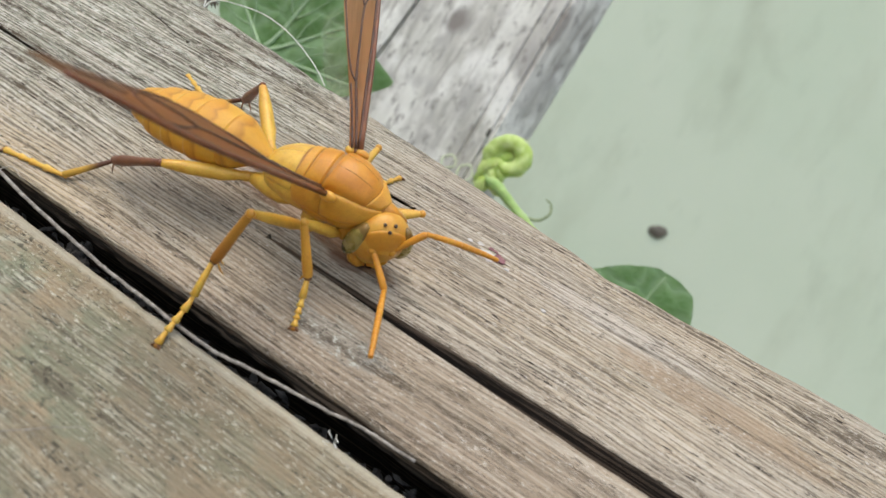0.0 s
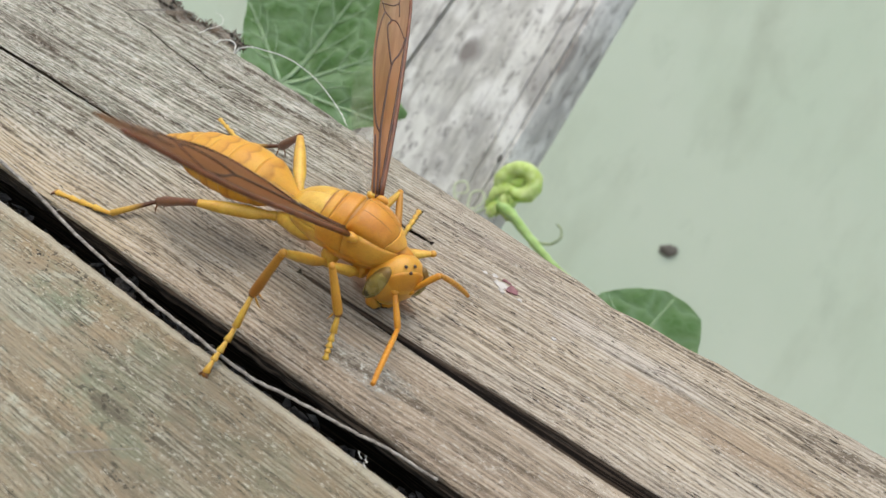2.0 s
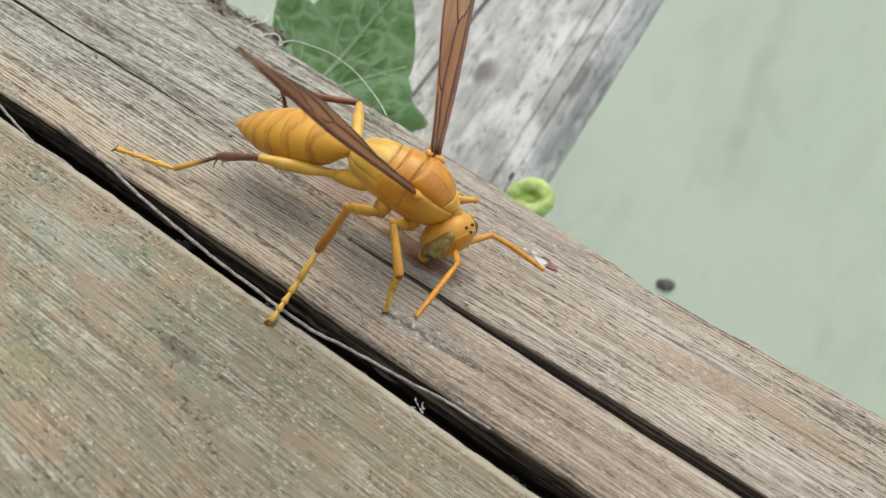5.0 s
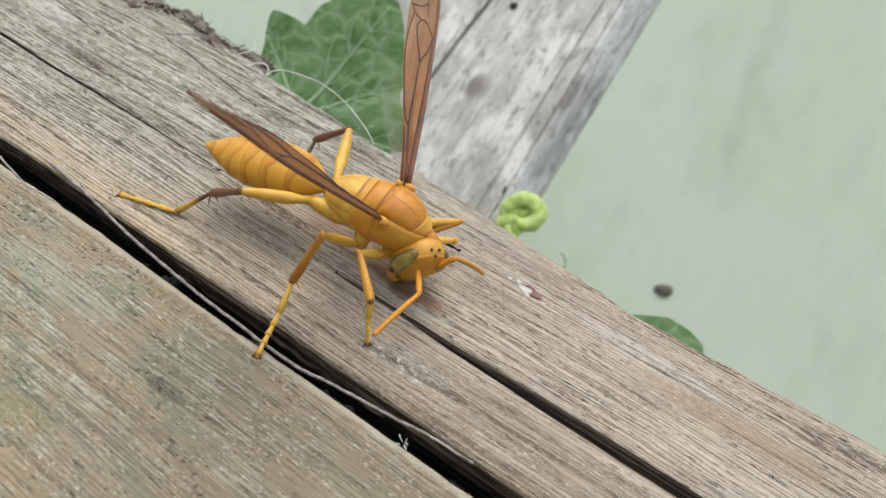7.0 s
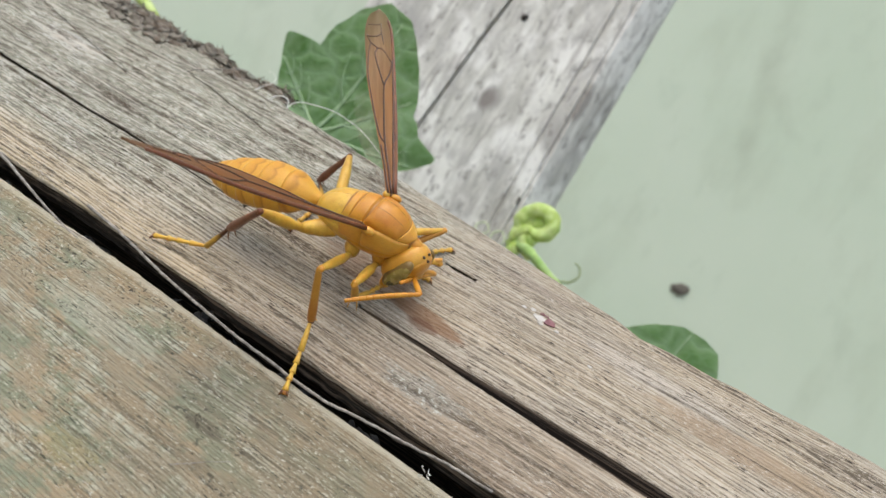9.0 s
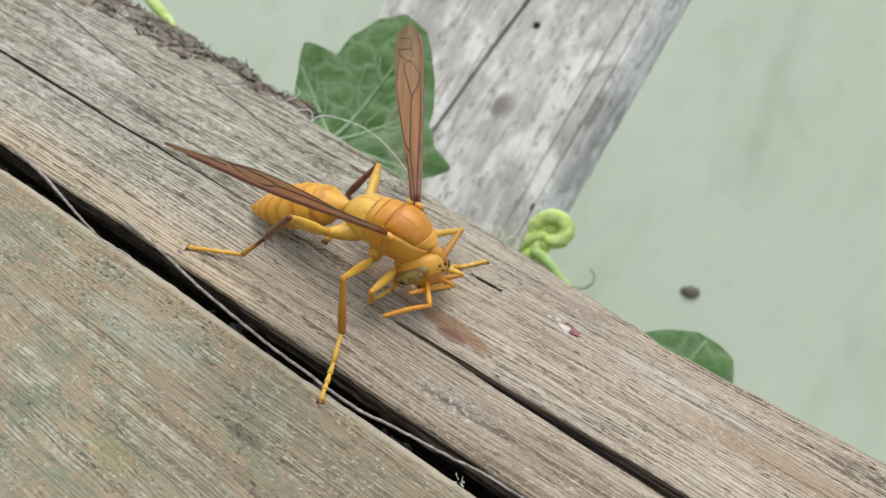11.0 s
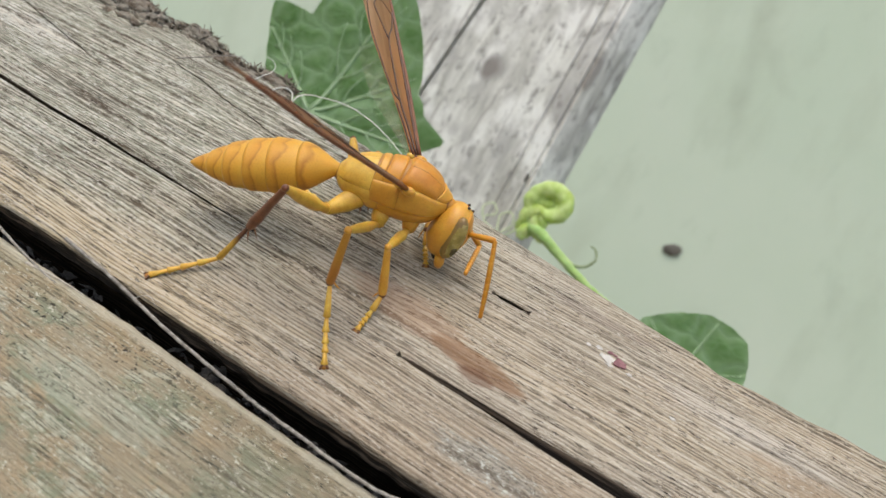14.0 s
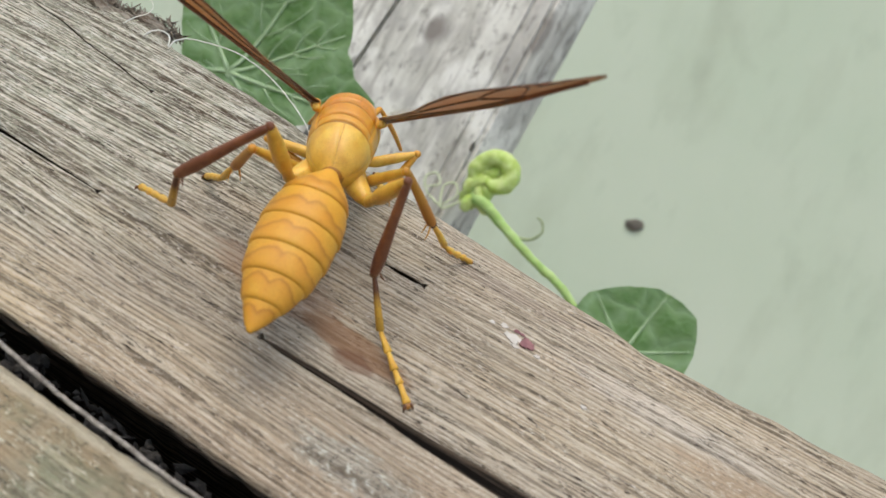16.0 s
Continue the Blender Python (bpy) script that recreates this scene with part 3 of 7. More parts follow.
def lower_board():
    bm = bmesh.new()
    columns = []
    for i in range(-210, 171):
        u = i * 0.6
        vn = -16.3 + 0.25 * noise.noise(Vector((u * 0.06, 21, 0))) + 0.15 * noise.noise(Vector((u * 0.6, 22, 0)))
        col = [(-24.5, -51.9), (-24.5, -47.9), (vn - 4.0, -47.7), (vn - 5.0, -16.0), (vn - 3.6, -4.0), (vn - 0.8, -1.7), (vn, -0.9), (vn - 0.06, -0.5), (vn - 0.22, -0.25)]
        for k in range(58):
            v = vn - 0.5 - 60 * (k / 57) ** 1.15
            z = wood_relief(u, v, 31.0) - 0.1
            split = -47 + 0.02 * u
            z -= 1.6 * max(0, 1 - abs(v - split) / 0.6)
            col.append((v, z))
        vl = col[-1][0]
        col += [(vl - 0.8, -1.0), (vl - 1.0, -4.0), (vl - 1.0, -18.0)]
        columns.append([bm.verts.new((u * MM, v * MM, z * MM)) for v, z in col])
    for a, b in zip(columns, columns[1:]):
        for k in range(len(a) - 1):
            bm.faces.new((a[k], b[k], b[k + 1], a[k + 1]))
        bm.faces.new((a[-1], b[-1], b[0], a[0]))
    bm.faces.new(columns[0])
    bm.faces.new(columns[-1])
    return bm


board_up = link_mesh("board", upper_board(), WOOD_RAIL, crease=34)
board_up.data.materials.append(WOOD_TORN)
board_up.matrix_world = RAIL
tagged(board_up, "weathered grey-brown wooden board with long drying cracks and a barky edge", "board", "boards of the rail")
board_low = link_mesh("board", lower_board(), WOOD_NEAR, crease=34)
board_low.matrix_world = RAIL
tagged(board_low, "weathered wooden board with green-grey stains beside a dark gap", "board", "boards of the rail")


def wooden_post():
    bm = bmesh.new()
    columns = []
    # outline of the section, seen from above, in millimetres
    outline = [(-115.5, 154), (-116, 142), (-115.3, 130), (-111, 123.5), (-100, 122)]
    outline += [(-100 + k * 2.5, 122) for k in range(1, 10)] + [(o, "crack") for o in (-1.6, -0.72, -0.66, 0.0, 0.66, 0.72, 1.6)] + [(-59 + k * 2.25, 122) for k in range(12)]
    outline += [(-33.8, 122), (-33.2, 122.8), (-32.5, 122.1), (-30.5, 122), (-28.9, 122.1), (-28.4, 123.0), (-27.8, 122.4)]
    outline += [(-27.2, 122.4), (-26.2, 123.4), (-21.4, 130.5), (-20.7, 133.2), (-22.0, 139), (-26, 148), (-31, 153)]
    for i in range(0, 131):
        z = i * 12.0 if i < 70 else 840 + (i - 70) * 6.0
        ring = []
        for x, y in outline:
            cx = max(-76, min(-61, -67.2 + 0.106 * (z - 972))) + 0.5 * noise.noise(Vector((0, 3, z * 0.03)))
            d = 0.0
            if y == "crack":
                d = 16.0 if abs(x) < 0.7 else 0.0
                x, y = cx + x, 122
            wob = 0.8 * noise.noise(Vector((x * 0.05, y * 0.05, z * 0.012))) + 0.4 * noise.noise(Vector((x * 0.4, y * 0.2, z * 0.03)))
            ring.append(bm.verts.new((x * MM, (y + wob + d) * MM, z * MM)))
        columns.append(ring)
    for a, b in zip(columns, columns[1:]):
        for k in range(len(a)):
            bm.faces.new((a[k], a[(k + 1) % len(a)], b[(k + 1) % len(a)], b[k]))
    bm.faces.new(columns[0])
    bm.faces.new(columns[-1])
    return bm


post = link_mesh("post", wooden_post(), WOOD_POST, crease=40)
tagged(post, "silver-grey weathered upright wooden post with a long crack", "post")

# ---- plants behind the rail ----
def leaf_green():
    n = Nodes("gourd_leaf_green")
    big = n.noise(n.stretch(0.09, 0.09, 0.09), 1, 4, 0.6)
    warp = n.put("ShaderNodeTexNoise", [("Vector", n.stretch(0.12, 0.12, 0.12)), ("Scale", 1.0), ("Detail", 2.0)]).outputs["Color"]
    bent = n.put("ShaderNodeVectorMath", [(0, n.stretch(0.13, 0.16, 0.13)), (1, warp)], operation="ADD").outputs[0]
    cell = n.put("ShaderNodeTexVoronoi", [("Vector", bent), ("Scale", 1.0)], feature="DISTANCE_TO_EDGE").outputs["Distance"]
    small = n.put("ShaderNodeTexVoronoi", [("Vector", bent), ("Scale", 2.6)], feature="DISTANCE_TO_EDGE").outputs["Distance"]
    color = n.mix(n.ramp(big, (0.35, 0.0), (0.65, 1.0)), (0.25, 0.385, 0.205), (0.32, 0.455, 0.27))
    color = n.mix(n.ramp(cell, (0.1, 0.0), (0.34, 0.85)), color, (0.155, 0.285, 0.115))
    color = n.mix(n.ramp(small, (0.0, 0.6), (0.2, 0.0)), color, (0.31, 0.45, 0.26))
    color = n.mix(n.ramp(cell, (0.02, 0.95), (0.15, 0.0)), color, (0.38, 0.52, 0.34))
    puff = n.bump(n.ramp(cell, (0.0, 0.0), (0.4, 1.0)), 0.45, 1.0)
    n.finish(color, 0.7, n.bump(n.ramp(small, (0.0, 0.0), (0.3, 1.0)), 0.15, 0.3, puff), Specular_IOR_Level=0.25)
    thin = n.put("ShaderNodeBsdfTranslucent", [("Color", (0.2, 0.4, 0.07, 1))])
    mixer = n.put("ShaderNodeMixShader", [("Fac", 0.3), (1, n.bsdf.outputs[0]), (2, thin.outputs[0])])
    n.tree.links.new(mixer.outputs[0], n.tree.nodes["Material Output"].inputs["Surface"])
    return n.mat


LEAF = leaf_green()
VEIN = plain("pale_leaf_vein", (0.28, 0.41, 0.225), (0.34, 0.47, 0.28), 0.4, 0.55)
SHOOT = plain("young_shoot_green", (0.33, 0.46, 0.085), (0.52, 0.64, 0.26), 0.35, 0.75, Subsurface_Weight=0.3, Subsurface_Radius=(0.002, 0.003, 0.001), Subsurface_Scale=0.6)
STEM = plain("vine_stem_green", (0.27, 0.42, 0.12), (0.4, 0.56, 0.22), 0.35, 0.75, Subsurface_Weight=0.3, Subsurface_Radius=(0.002, 0.003, 0.001), Subsurface_Scale=0.6)
TENDRIL = plain("grey_green_tendril", (0.22, 0.28, 0.15), (0.3, 0.36, 0.2), 0.4, 0.6)
PALE_TENDRIL = plain("pale_tendril", (0.5, 0.58, 0.38), (0.6, 0.66, 0.46), 0.4, 0.6)
FIBRE = plain("white_thread", (0.6, 0.61, 0.55), (0.72, 0.72, 0.67), 0.8, 0.7)
STRAW = plain("grey_plant_fibre", (0.15, 0.135, 0.115), (0.36, 0.335, 0.295), 1.6, 0.85)
STRAW_PALE = plain("bleached_splinter", (0.36, 0.32, 0.26), (0.5, 0.46, 0.38), 1.2, 0.85)


def gourd_leaf(rim, ribs, teeth, cup, twigs, rings=22, spokes=180):
    """An angular leaf in the x-y plane, its stalk at the origin; rim: (direction in degrees, reach in millimetres) of its corners; ribs: directions of its main veins."""
    corners = [Vector((r * math.cos(radians(a)), r * math.sin(radians(a)))) for a, r in rim]

    def reach(a):
        way = Vector((math.cos(radians(a)), math.sin(radians(a))))
        best = 0.0
        for p, q in zip(corners, corners[1:] + corners[:1]):
            d = q - p
            cross = way.x * d.y - way.y * d.x
            if abs(cross) > 1e-9:
                t, f = (p.x * d.y - p.y * d.x) / cross, (p.x * way.y - p.y * way.x) / cross
                if -0.001 <= f <= 1.001 and t > best:
                    best = t + 0.5 * f * (1 - f)
        return best + teeth * (0.8 * noise.noise(Vector((a * 0.09, 1, 0))) + 0.35 * abs(math.sin(radians(a) * 17)))

    lobes = [(a, reach(a), 30) for a in ribs]

    def height(x, y):
        rr = math.hypot(x, y)
        z = cup * rr * rr / 900 + 1.2 * noise.noise(Vector((x * 0.06, y * 0.06, 2)))
        a = math.degrees(math.atan2(y, x))
        for at, length, wide in lobes:
            d = abs((a - at + 180) % 360 - 180)
            z -= 0.9 * math.exp(-(math.radians(d) * rr / 2.2) ** 2) * clamp01(rr / 6)
        return z

    bm = bmesh.new()
    mid = bm.verts.new((0, 0, height(0, 0) * MM))
    ring_list = []
    for i in range(1, rings + 1):
        ring = []
        for k in range(spokes):
            a = 360 * k / spokes
            r = reach(a) * i / rings
            x, y = r * math.cos(radians(a)), r * math.sin(radians(a))
            ring.append(bm.verts.new((x * MM, y * MM, height(x, y) * MM)))
        ring_list.append(ring)
    for k in range(spokes):
        bm.faces.new((mid, ring_list[0][k], ring_list[0][(k + 1) % spokes]))
    for a, b in zip(ring_list, ring_list[1:]):
        for k in range(spokes):
            bm.faces.new((a[k], b[k], b[(k + 1) % spokes], a[(k + 1) % spokes]))
    bmesh.ops.solidify(bm, geom=bm.faces[:], thickness=0.3 * MM)
    veins = []
    for at, length, wide in lobes:
        end = length * 0.94
        line = [(end * f * math.cos(radians(at)), end * f * math.sin(radians(at))) for f in np.linspace(0, 1, 12)]
        veins.append((line, 0.52 if twigs else 0.4))
        for f in twigs:
            for s in (-1, 1):
                x0, y0 = end * f * math.cos(radians(at)), end * f * math.sin(radians(at))
                turn = radians(at + s * 48)
                span = length * 0.42 * (1 - 0.6 * f)
                side = []
                for q in np.linspace(0, 1, 7):
                    x, y = x0 + span * q * math.cos(turn - s * 0.35 * q), y0 + span * q * math.sin(turn - s * 0.35 * q)
                    if math.hypot(x, y) < 0.93 * reach(math.degrees(math.atan2(y, x))):
                        side.append((x, y))
                if len(side) > 2:
                    veins.append((side, 0.22))
    return bm, veins, height


def build_leaf(label, at, rim, ribs, teeth=0.6, cup=3.0, stalk=None, twigs=(0.3, 0.55, 0.76)):
    bm, veins, height = gourd_leaf(rim, ribs, teeth, cup, twigs)
    thing = new("leaf")
    thing.matrix_world = at
    tagged(thing, label, "leaf", "leaves of the vine")
    sheet = part("blade", bm, LEAF, thing, "green blade with sunken pale veins", crease=40)
    for line, r in veins:
        vb = bmesh.new()
        tube(vb, [(x * MM, y * MM, (height(x, y) + 0.28) * MM) for x, y in line], [r * MM * (1 - 0.75 * i / len(line)) for i in range(len(line))], 6, 0.45)
        part("vein", vb, VEIN, sheet)
    if stalk:
        sb = bmesh.new()
        line = curve_points(stalk, 6)
        tube(sb, [p * MM for p in line], [0.9 * MM] * len(line), 8)
        part("stalk", sb, VEIN, thing)
    return thing


build_leaf("broad green gourd leaf with pale veins beside the post", pose(-0.0710, 0.0747, 0.9210, 86, 0, 2),
           [(1.5, 25.6), (8.3, 31.3), (11.0, 34.8), (21.0, 28.1), (32.6, 26.3), (49.7, 28.9), (66.1, 32.7), (76.7, 36.3), (88.2, 37.0), (99.1, 33.6), (110.1, 27.9), (117.6, 22.6), (128.6, 25.9), (136.9, 28.3), (144.5, 24.3), (161.2, 16.1), (206.8, 9.8), (295.7, 9.2), (341.6, 17.9)],
           (144, 79, 42, 6, 330, 200),
           stalk=[(0, 0, -0.4), (2, -8, -6), (4, -30, -14), (0, -80, -18)])
build_leaf("small rounded green gourd leaf behind the rail", pose(0.0275, 0.0965, 0.9092, 84, 0, -4),
           [(0, 12), (18, 13.3), (36, 14.8), (54, 16.7), (70, 16.2), (86, 15.8), (100, 14.6), (116, 14.0), (146, 14.5), (165, 13.2), (180, 12.5), (230, 11), (285, 10), (330, 11)], (140, 80, 30, 300, 225), 0.35, 1.5, twigs=(),
           stalk=[(0, 0, -0.4), (-2, -8, -4), (-6, -30, -8), (-10, -80, -10)])


def line_thing(name, label, category, knots, radius, material, steps=7, sides=8, taper=0.3, at=None, wobble=0.0, seed=1):
    rng = random.Random(seed)
    line = curve_points(knots, steps)
    bm = bmesh.new()
    pts = [p * MM + Vector((rng.uniform(-1, 1), rng.uniform(-1, 1), rng.uniform(-1, 1))) * wobble * MM for p in line]
    tube(bm, pts, [radius * MM * (1 - taper * i / len(line)) for i in range(len(line))], sides)
    ob = link_mesh(name, bm, material)
    if at is not None:
        ob.matrix_world = at
    return tagged(ob, label, category)


# the curled young shoot with its stem, buds and tendrils, in world millimetres
shoot = new("shoot")
shoot.location = (-0.0182, 0.1135, 0.9302)
shoot.scale = (0.9, 0.9, 0.9)
tagged(shoot, "pale green curled vine shoot with a coiled tip and tendrils", "vine shoot")


def shoot_part(name, knots, radii, material, label=""):
    line = curve_points(knots, 12)
    bm = bmesh.new()
    rr = np.interp(np.linspace(0, 1, len(line)), np.linspace(0, 1, len(radii)), radii)
    tube(bm, [p * MM for p in line], [r * MM for r in rr], 16)
    for v in bm.verts:
        v.co += noise.noise_vector(v.co * 420) * 0.28 * max(radii) * 0.5 * MM + noise.noise_vector(v.co * 1500) * 0.1 * MM
    return part(name, bm, material, shoot, label)


coil = [(-4.2 + 1.0, 0.6, -2), (-5.2, 0.2, 2.0), (-3.2, -0.2, 6.2), (1.2, -0.6, 7.2), (4.2, -0.8, 4.6), (3.8, -1.2, 1.0), (1.2, -1.5, -0.6), (-1.2, -1.6, 0.2)]
shoot_part("coiled_tip", coil, [2.3, 2.6, 2.6, 2.7, 2.7, 2.4, 2.0, 1.5], SHOOT, "tightly coiled light green tip")
shoot_part("stem", [(-2.6, 0.5, -2), (-2.0, 0, -5), (3.5, -3.5, -6.5), (10.0, -4.5, -9.2), (20, -5.5, -13.0), (36, -6, -19), (60, -5, -40)], [2.0, 1.9, 1.55, 1.3, 1.15, 1.0, 1.0], STEM)
for i, (x, y, z, r, tilt) in enumerate(((-3.6, -0.6, -1.6, 2.3, 15), (-1.0, -1.2, -4.2, 2.0, -30), (-4.2, 0.6, -5.2, 2.2, 25), (1.6, -2.0, -6.4, 2.2, -55), (-3.0, -1.0, -7.6, 2.0, 0), (-4.8, -0.4, -3.2, 2.2, -10), (-1.8, 0.8, -6.4, 2.2, 30), (0.4, -1.0, -2.0, 2.5, -20), (0.2, 0.7, 3.4, 3.0, 30), (-3.4, 0.4, 0.8, 2.2, 20), (-2.2, -0.8, -0.8, 1.9, 20))):
    bm = bmesh.new()
    bmesh.ops.create_icosphere(bm, subdivisions=3, radius=1)
    for v in bm.verts:
        v.co *= 1 + 0.3 * noise.noise(v.co * 2.2 + Vector((i * 5, 0, 0)))
    bmesh.ops.transform(bm, matrix=pose(x * MM, y * MM, z * MM, 0, tilt, 0) @ Matrix.Diagonal((r * 0.8 * MM, r * 0.7 * MM, r * 1.35 * MM, 1)), verts=bm.verts)
    part("bud", bm, SHOOT, shoot)
shoot_part("tendril", [(13, -4.5, -10.2), (17.5, -4.8, -9), (19.5, -5, -6), (18.4, -5, -3.4), (16.6, -5, -2.8)], [0.45, 0.45, 0.4, 0.35, 0.3], TENDRIL)
shoot_part("tendril", [(-5, 0, -8), (-9, 0.3, -12), (-11.5, 0.4, -6.6), (-9, 0.4, -4.2), (-6.8, 0.2, -7), (-9, 0, -11)], [0.4, 0.4, 0.35, 0.35, 0.3, 0.3], PALE_TENDRIL)
shoot_part("tendril", [(-9, 0.3, -12), (-15, 0.6, -10), (-17.5, 0.6, -6.2), (-15, 0.6, -4), (-13, 0.5, -6.5), (-16.5, 0.5, -9)], [0.4, 0.4, 0.35, 0.35, 0.3, 0.3], PALE_TENDRIL)
line_thing("vine_stem", "pale yellow-green vine stem behind the barky edge", "vine stem", [(-150, 62, 936), (-128, 60, 929), (-116, 58, 925), (-104, 58, 916), (-98, 60, 895), (-96, 64, 840)], 1.6, SHOOT)

# ---- threads and small marks on the boards, in the boards' millimetres ----
line_thing("thread", "loose white thread caught on the board's barky edge", "thread",
           [(-40.2, 19.4, 0.1), (-39.9, 20.2, 0.5), (-38.8, 20.8, 0.8), (-37.6, 20.6, 0.7), (-36.8, 19.6, 0.2), (-36.6, 20.6, 0.7), (-35.4, 22.0, 0.8), (-31.2, 24.0, 0.3), (-26.0, 23.5, -0.2), (-20.5, 21.4, -1.0), (-17.5, 19.6, -1.4)],
           0.1, FIBRE, 8, 6, 0.4, RAIL, 0.03)
line_thing("thread", "fine pale fibre standing off the bark", "thread",
           [(-43.4, 19.6, 0.2), (-43.0, 21.0, 0.6), (-42.8, 22.4, 0.6), (-43.0, 23.6, 0.8), (-44.2, 24.6, 0.9), (-45.6, 24.9, 0.8)], 0.06, FIBRE, 8, 6, 0.5, RAIL)
line_thing("fibre", "grey plant fibre lying across the dark gap", "fibre",
           [(-36, -13.2, 0.15), (-29.0, -13.9, 0.2), (-22.0, -15.0, 0.25), (-12.6, -15.9, 0.3), (-8.7, -16.1, 0.3), (0.4, -16.3, 0.25), (3.7, -15.8, 0.2), (6.8, -15.3, 0.1), (10.5, -14.8, 0.0), (13.6, -14.2, -0.1), (18, -13.9, -0.2)], 0.17, STRAW, 9, 7, 0.25, RAIL, 0.03)
line_thing("fibre", "pale plant fibre along the edge of the gap", "fibre",
           [(-56, -13.6, 0.1), (-50, -14.2, 0.15), (-44.9, -15.2, 0.2), (-39.3, -16.3, 0.2), (-34.5, -17.0, 0.15), (-31.5, -17.2, 0.0)], 0.24, STRAW, 9, 7, 0.75, RAIL, 0.03, 2)
line_thing("fibre", "dry brown splinter lifting from the barky edge", "fibre", [(-53.5, 16.5, 0.3), (-51.2, 18.2, 0.8), (-48.3, 21.8, 0.9), (-46.0, 22.5, 0.2)], 0.1, STRAW, 7, 6, 0.5, RAIL)

line_thing("splinter", "curled pale splinter lying on the lower board", "splinter", [(-4.2, -28.9, 0.15), (-3.4, -28.3, 0.3), (-2.2, -27.2, 0.4), (-1.2, -26.3, 0.35), (-0.6, -25.7, 0.2)], 0.05, STRAW, 7, 6, 0.6, RAIL, 0.02, 7)
line_thing("splinter", "short hooked fibre standing in the gap", "splinter", [(-26.0, -14.3, 0.1), (-25.2, -13.7, 0.5), (-24.5, -13.6, 0.5), (-23.9, -13.8, 0.2)], 0.06, STRAW_PALE, 7, 6, 0.5, RAIL, 0.02, 8)
line_thing("splinter", "pale sliver torn from the rim of the lower board", "splinter", [(-36.0, -17.2, 0.05), (-33.5, -16.9, 0.15), (-31.0, -16.7, 0.2), (-29.2, -16.7, 0.1)], 0.16, STRAW_PALE, 7, 6, 0.8, RAIL, 0.03, 10)


def flake(name, label, category, at, size, material, seed, thick=0.12):
    """A thin ragged chip lying on the board."""
    bm = bmesh.new()
    n = 34
    top, low = [], []
    for k in range(n):
        a = 2 * math.pi * k / n
        r = 0.75 + 0.5 * noise.noise(Vector((math.cos(a) * 1.4, math.sin(a) * 1.4, seed))) + 0.28 * noise.noise(Vector((math.cos(a) * 6, math.sin(a) * 6, seed)))
        x, y = at[0] + size[0] * r * math.cos(a), at[1] + size[1] * r * math.sin(a)
        top.append(bm.verts.new((x * MM, y * MM, (at[2] + thick) * MM)))
        low.append(bm.verts.new((x * MM, y * MM, (at[2] - 0.25) * MM)))
    bm.faces.new(top)
    bm.faces.new(low)
    for k in range(n):
        bm.faces.new((top[k], top[(k + 1) % n], low[(k + 1) % n], low[k]))
    ob = link_mesh(name, bm, material, False)
    ob.matrix_world = RAIL
    return tagged(ob, label, category)


CHALK = plain("chalky_white", (0.46, 0.44, 0.4), (0.58, 0.56, 0.52), 1.5, 0.8)
PURPLE = plain("dry_purple_red", (0.16, 0.06, 0.07), (0.25, 0.11, 0.12), 2.0, 0.6)
SOOT = plain("black_debris", (0.015, 0.014, 0.013), (0.04, 0.036, 0.03), 0.8, 0.9, 0.3)
flake("paint_fleck", "white chalky fleck on the board", "fleck", (11.7, 7.65, 0.02), (1.1, 0.5), CHALK, 3)
flake("paint_fleck", "white chalky fleck on the board", "fleck", (10.6, 8.3, 0.02), (0.5, 0.28), CHALK, 5)
flake("paint_fleck", "white chalky fleck on the board", "fleck", (12.2, 6.95, 0.02), (0.45, 0.2), CHALK, 15)
flake("paint_fleck", "white chalky fleck on the board", "fleck", (14.2, 7.1, 0.02), (0.35, 0.22), CHALK, 17)
flake("paint_fleck", "white chalky fleck on the board", "fleck", (9.6, 8.0, 0.02), (0.4, 0.16), CHALK, 19)
flake("berry_stain", "dried purple-red spot beside a white fleck", "stain", (13.0, 7.7, 0.05), (0.95, 0.6), PURPLE, 8, 0.18)
flake("berry_stain", "small dried purple-red spot on the board", "stain", (11.9, 8.35, 0.05), (0.6, 0.22), PURPLE, 9, 0.14)
flake("wood_chip", "tiny pale wood chip on the board", "wood chip", (19.1, 4.9, 0.05), (0.3, 0.24), CHALK, 11, 0.2)


def debris(name, label, at, size, seed, material, parts=14):
    bm = bmesh.new()
    rng = random.Random(seed)
    for i in range(parts):
        made = bmesh.ops.create_icosphere(bm, subdivisions=1, radius=1)["verts"]
        m = pose(*(rng.gauss(a, s * 0.45) * MM for a, s in zip(at, size)), rng.uniform(0, 360), rng.uniform(0, 360), 0) @ Matrix.Diagonal((*(rng.uniform(0.25, 0.6) * s * MM for s in size), 1))
        bmesh.ops.transform(bm, matrix=m, verts=made)
    ob = link_mesh(name, bm, material, False)
    ob.matrix_world = RAIL
    return tagged(ob, label, "debris")


debris("debris", "black crumbly debris lodged in the gap", (-5.2, -15.0, -3.4), (1.2, 1.2, 0.7), 4, SOOT)
debris("debris", "black crumbly debris lodged in the gap", (-17.0, -14.9, -3.8), (1.6, 1.2, 0.8), 5, SOOT)
debris("debris", "dark crumbs lodged deep in the gap", (4.0, -15.0, -4.4), (2.2, 1.2, 0.8), 6, SOOT)


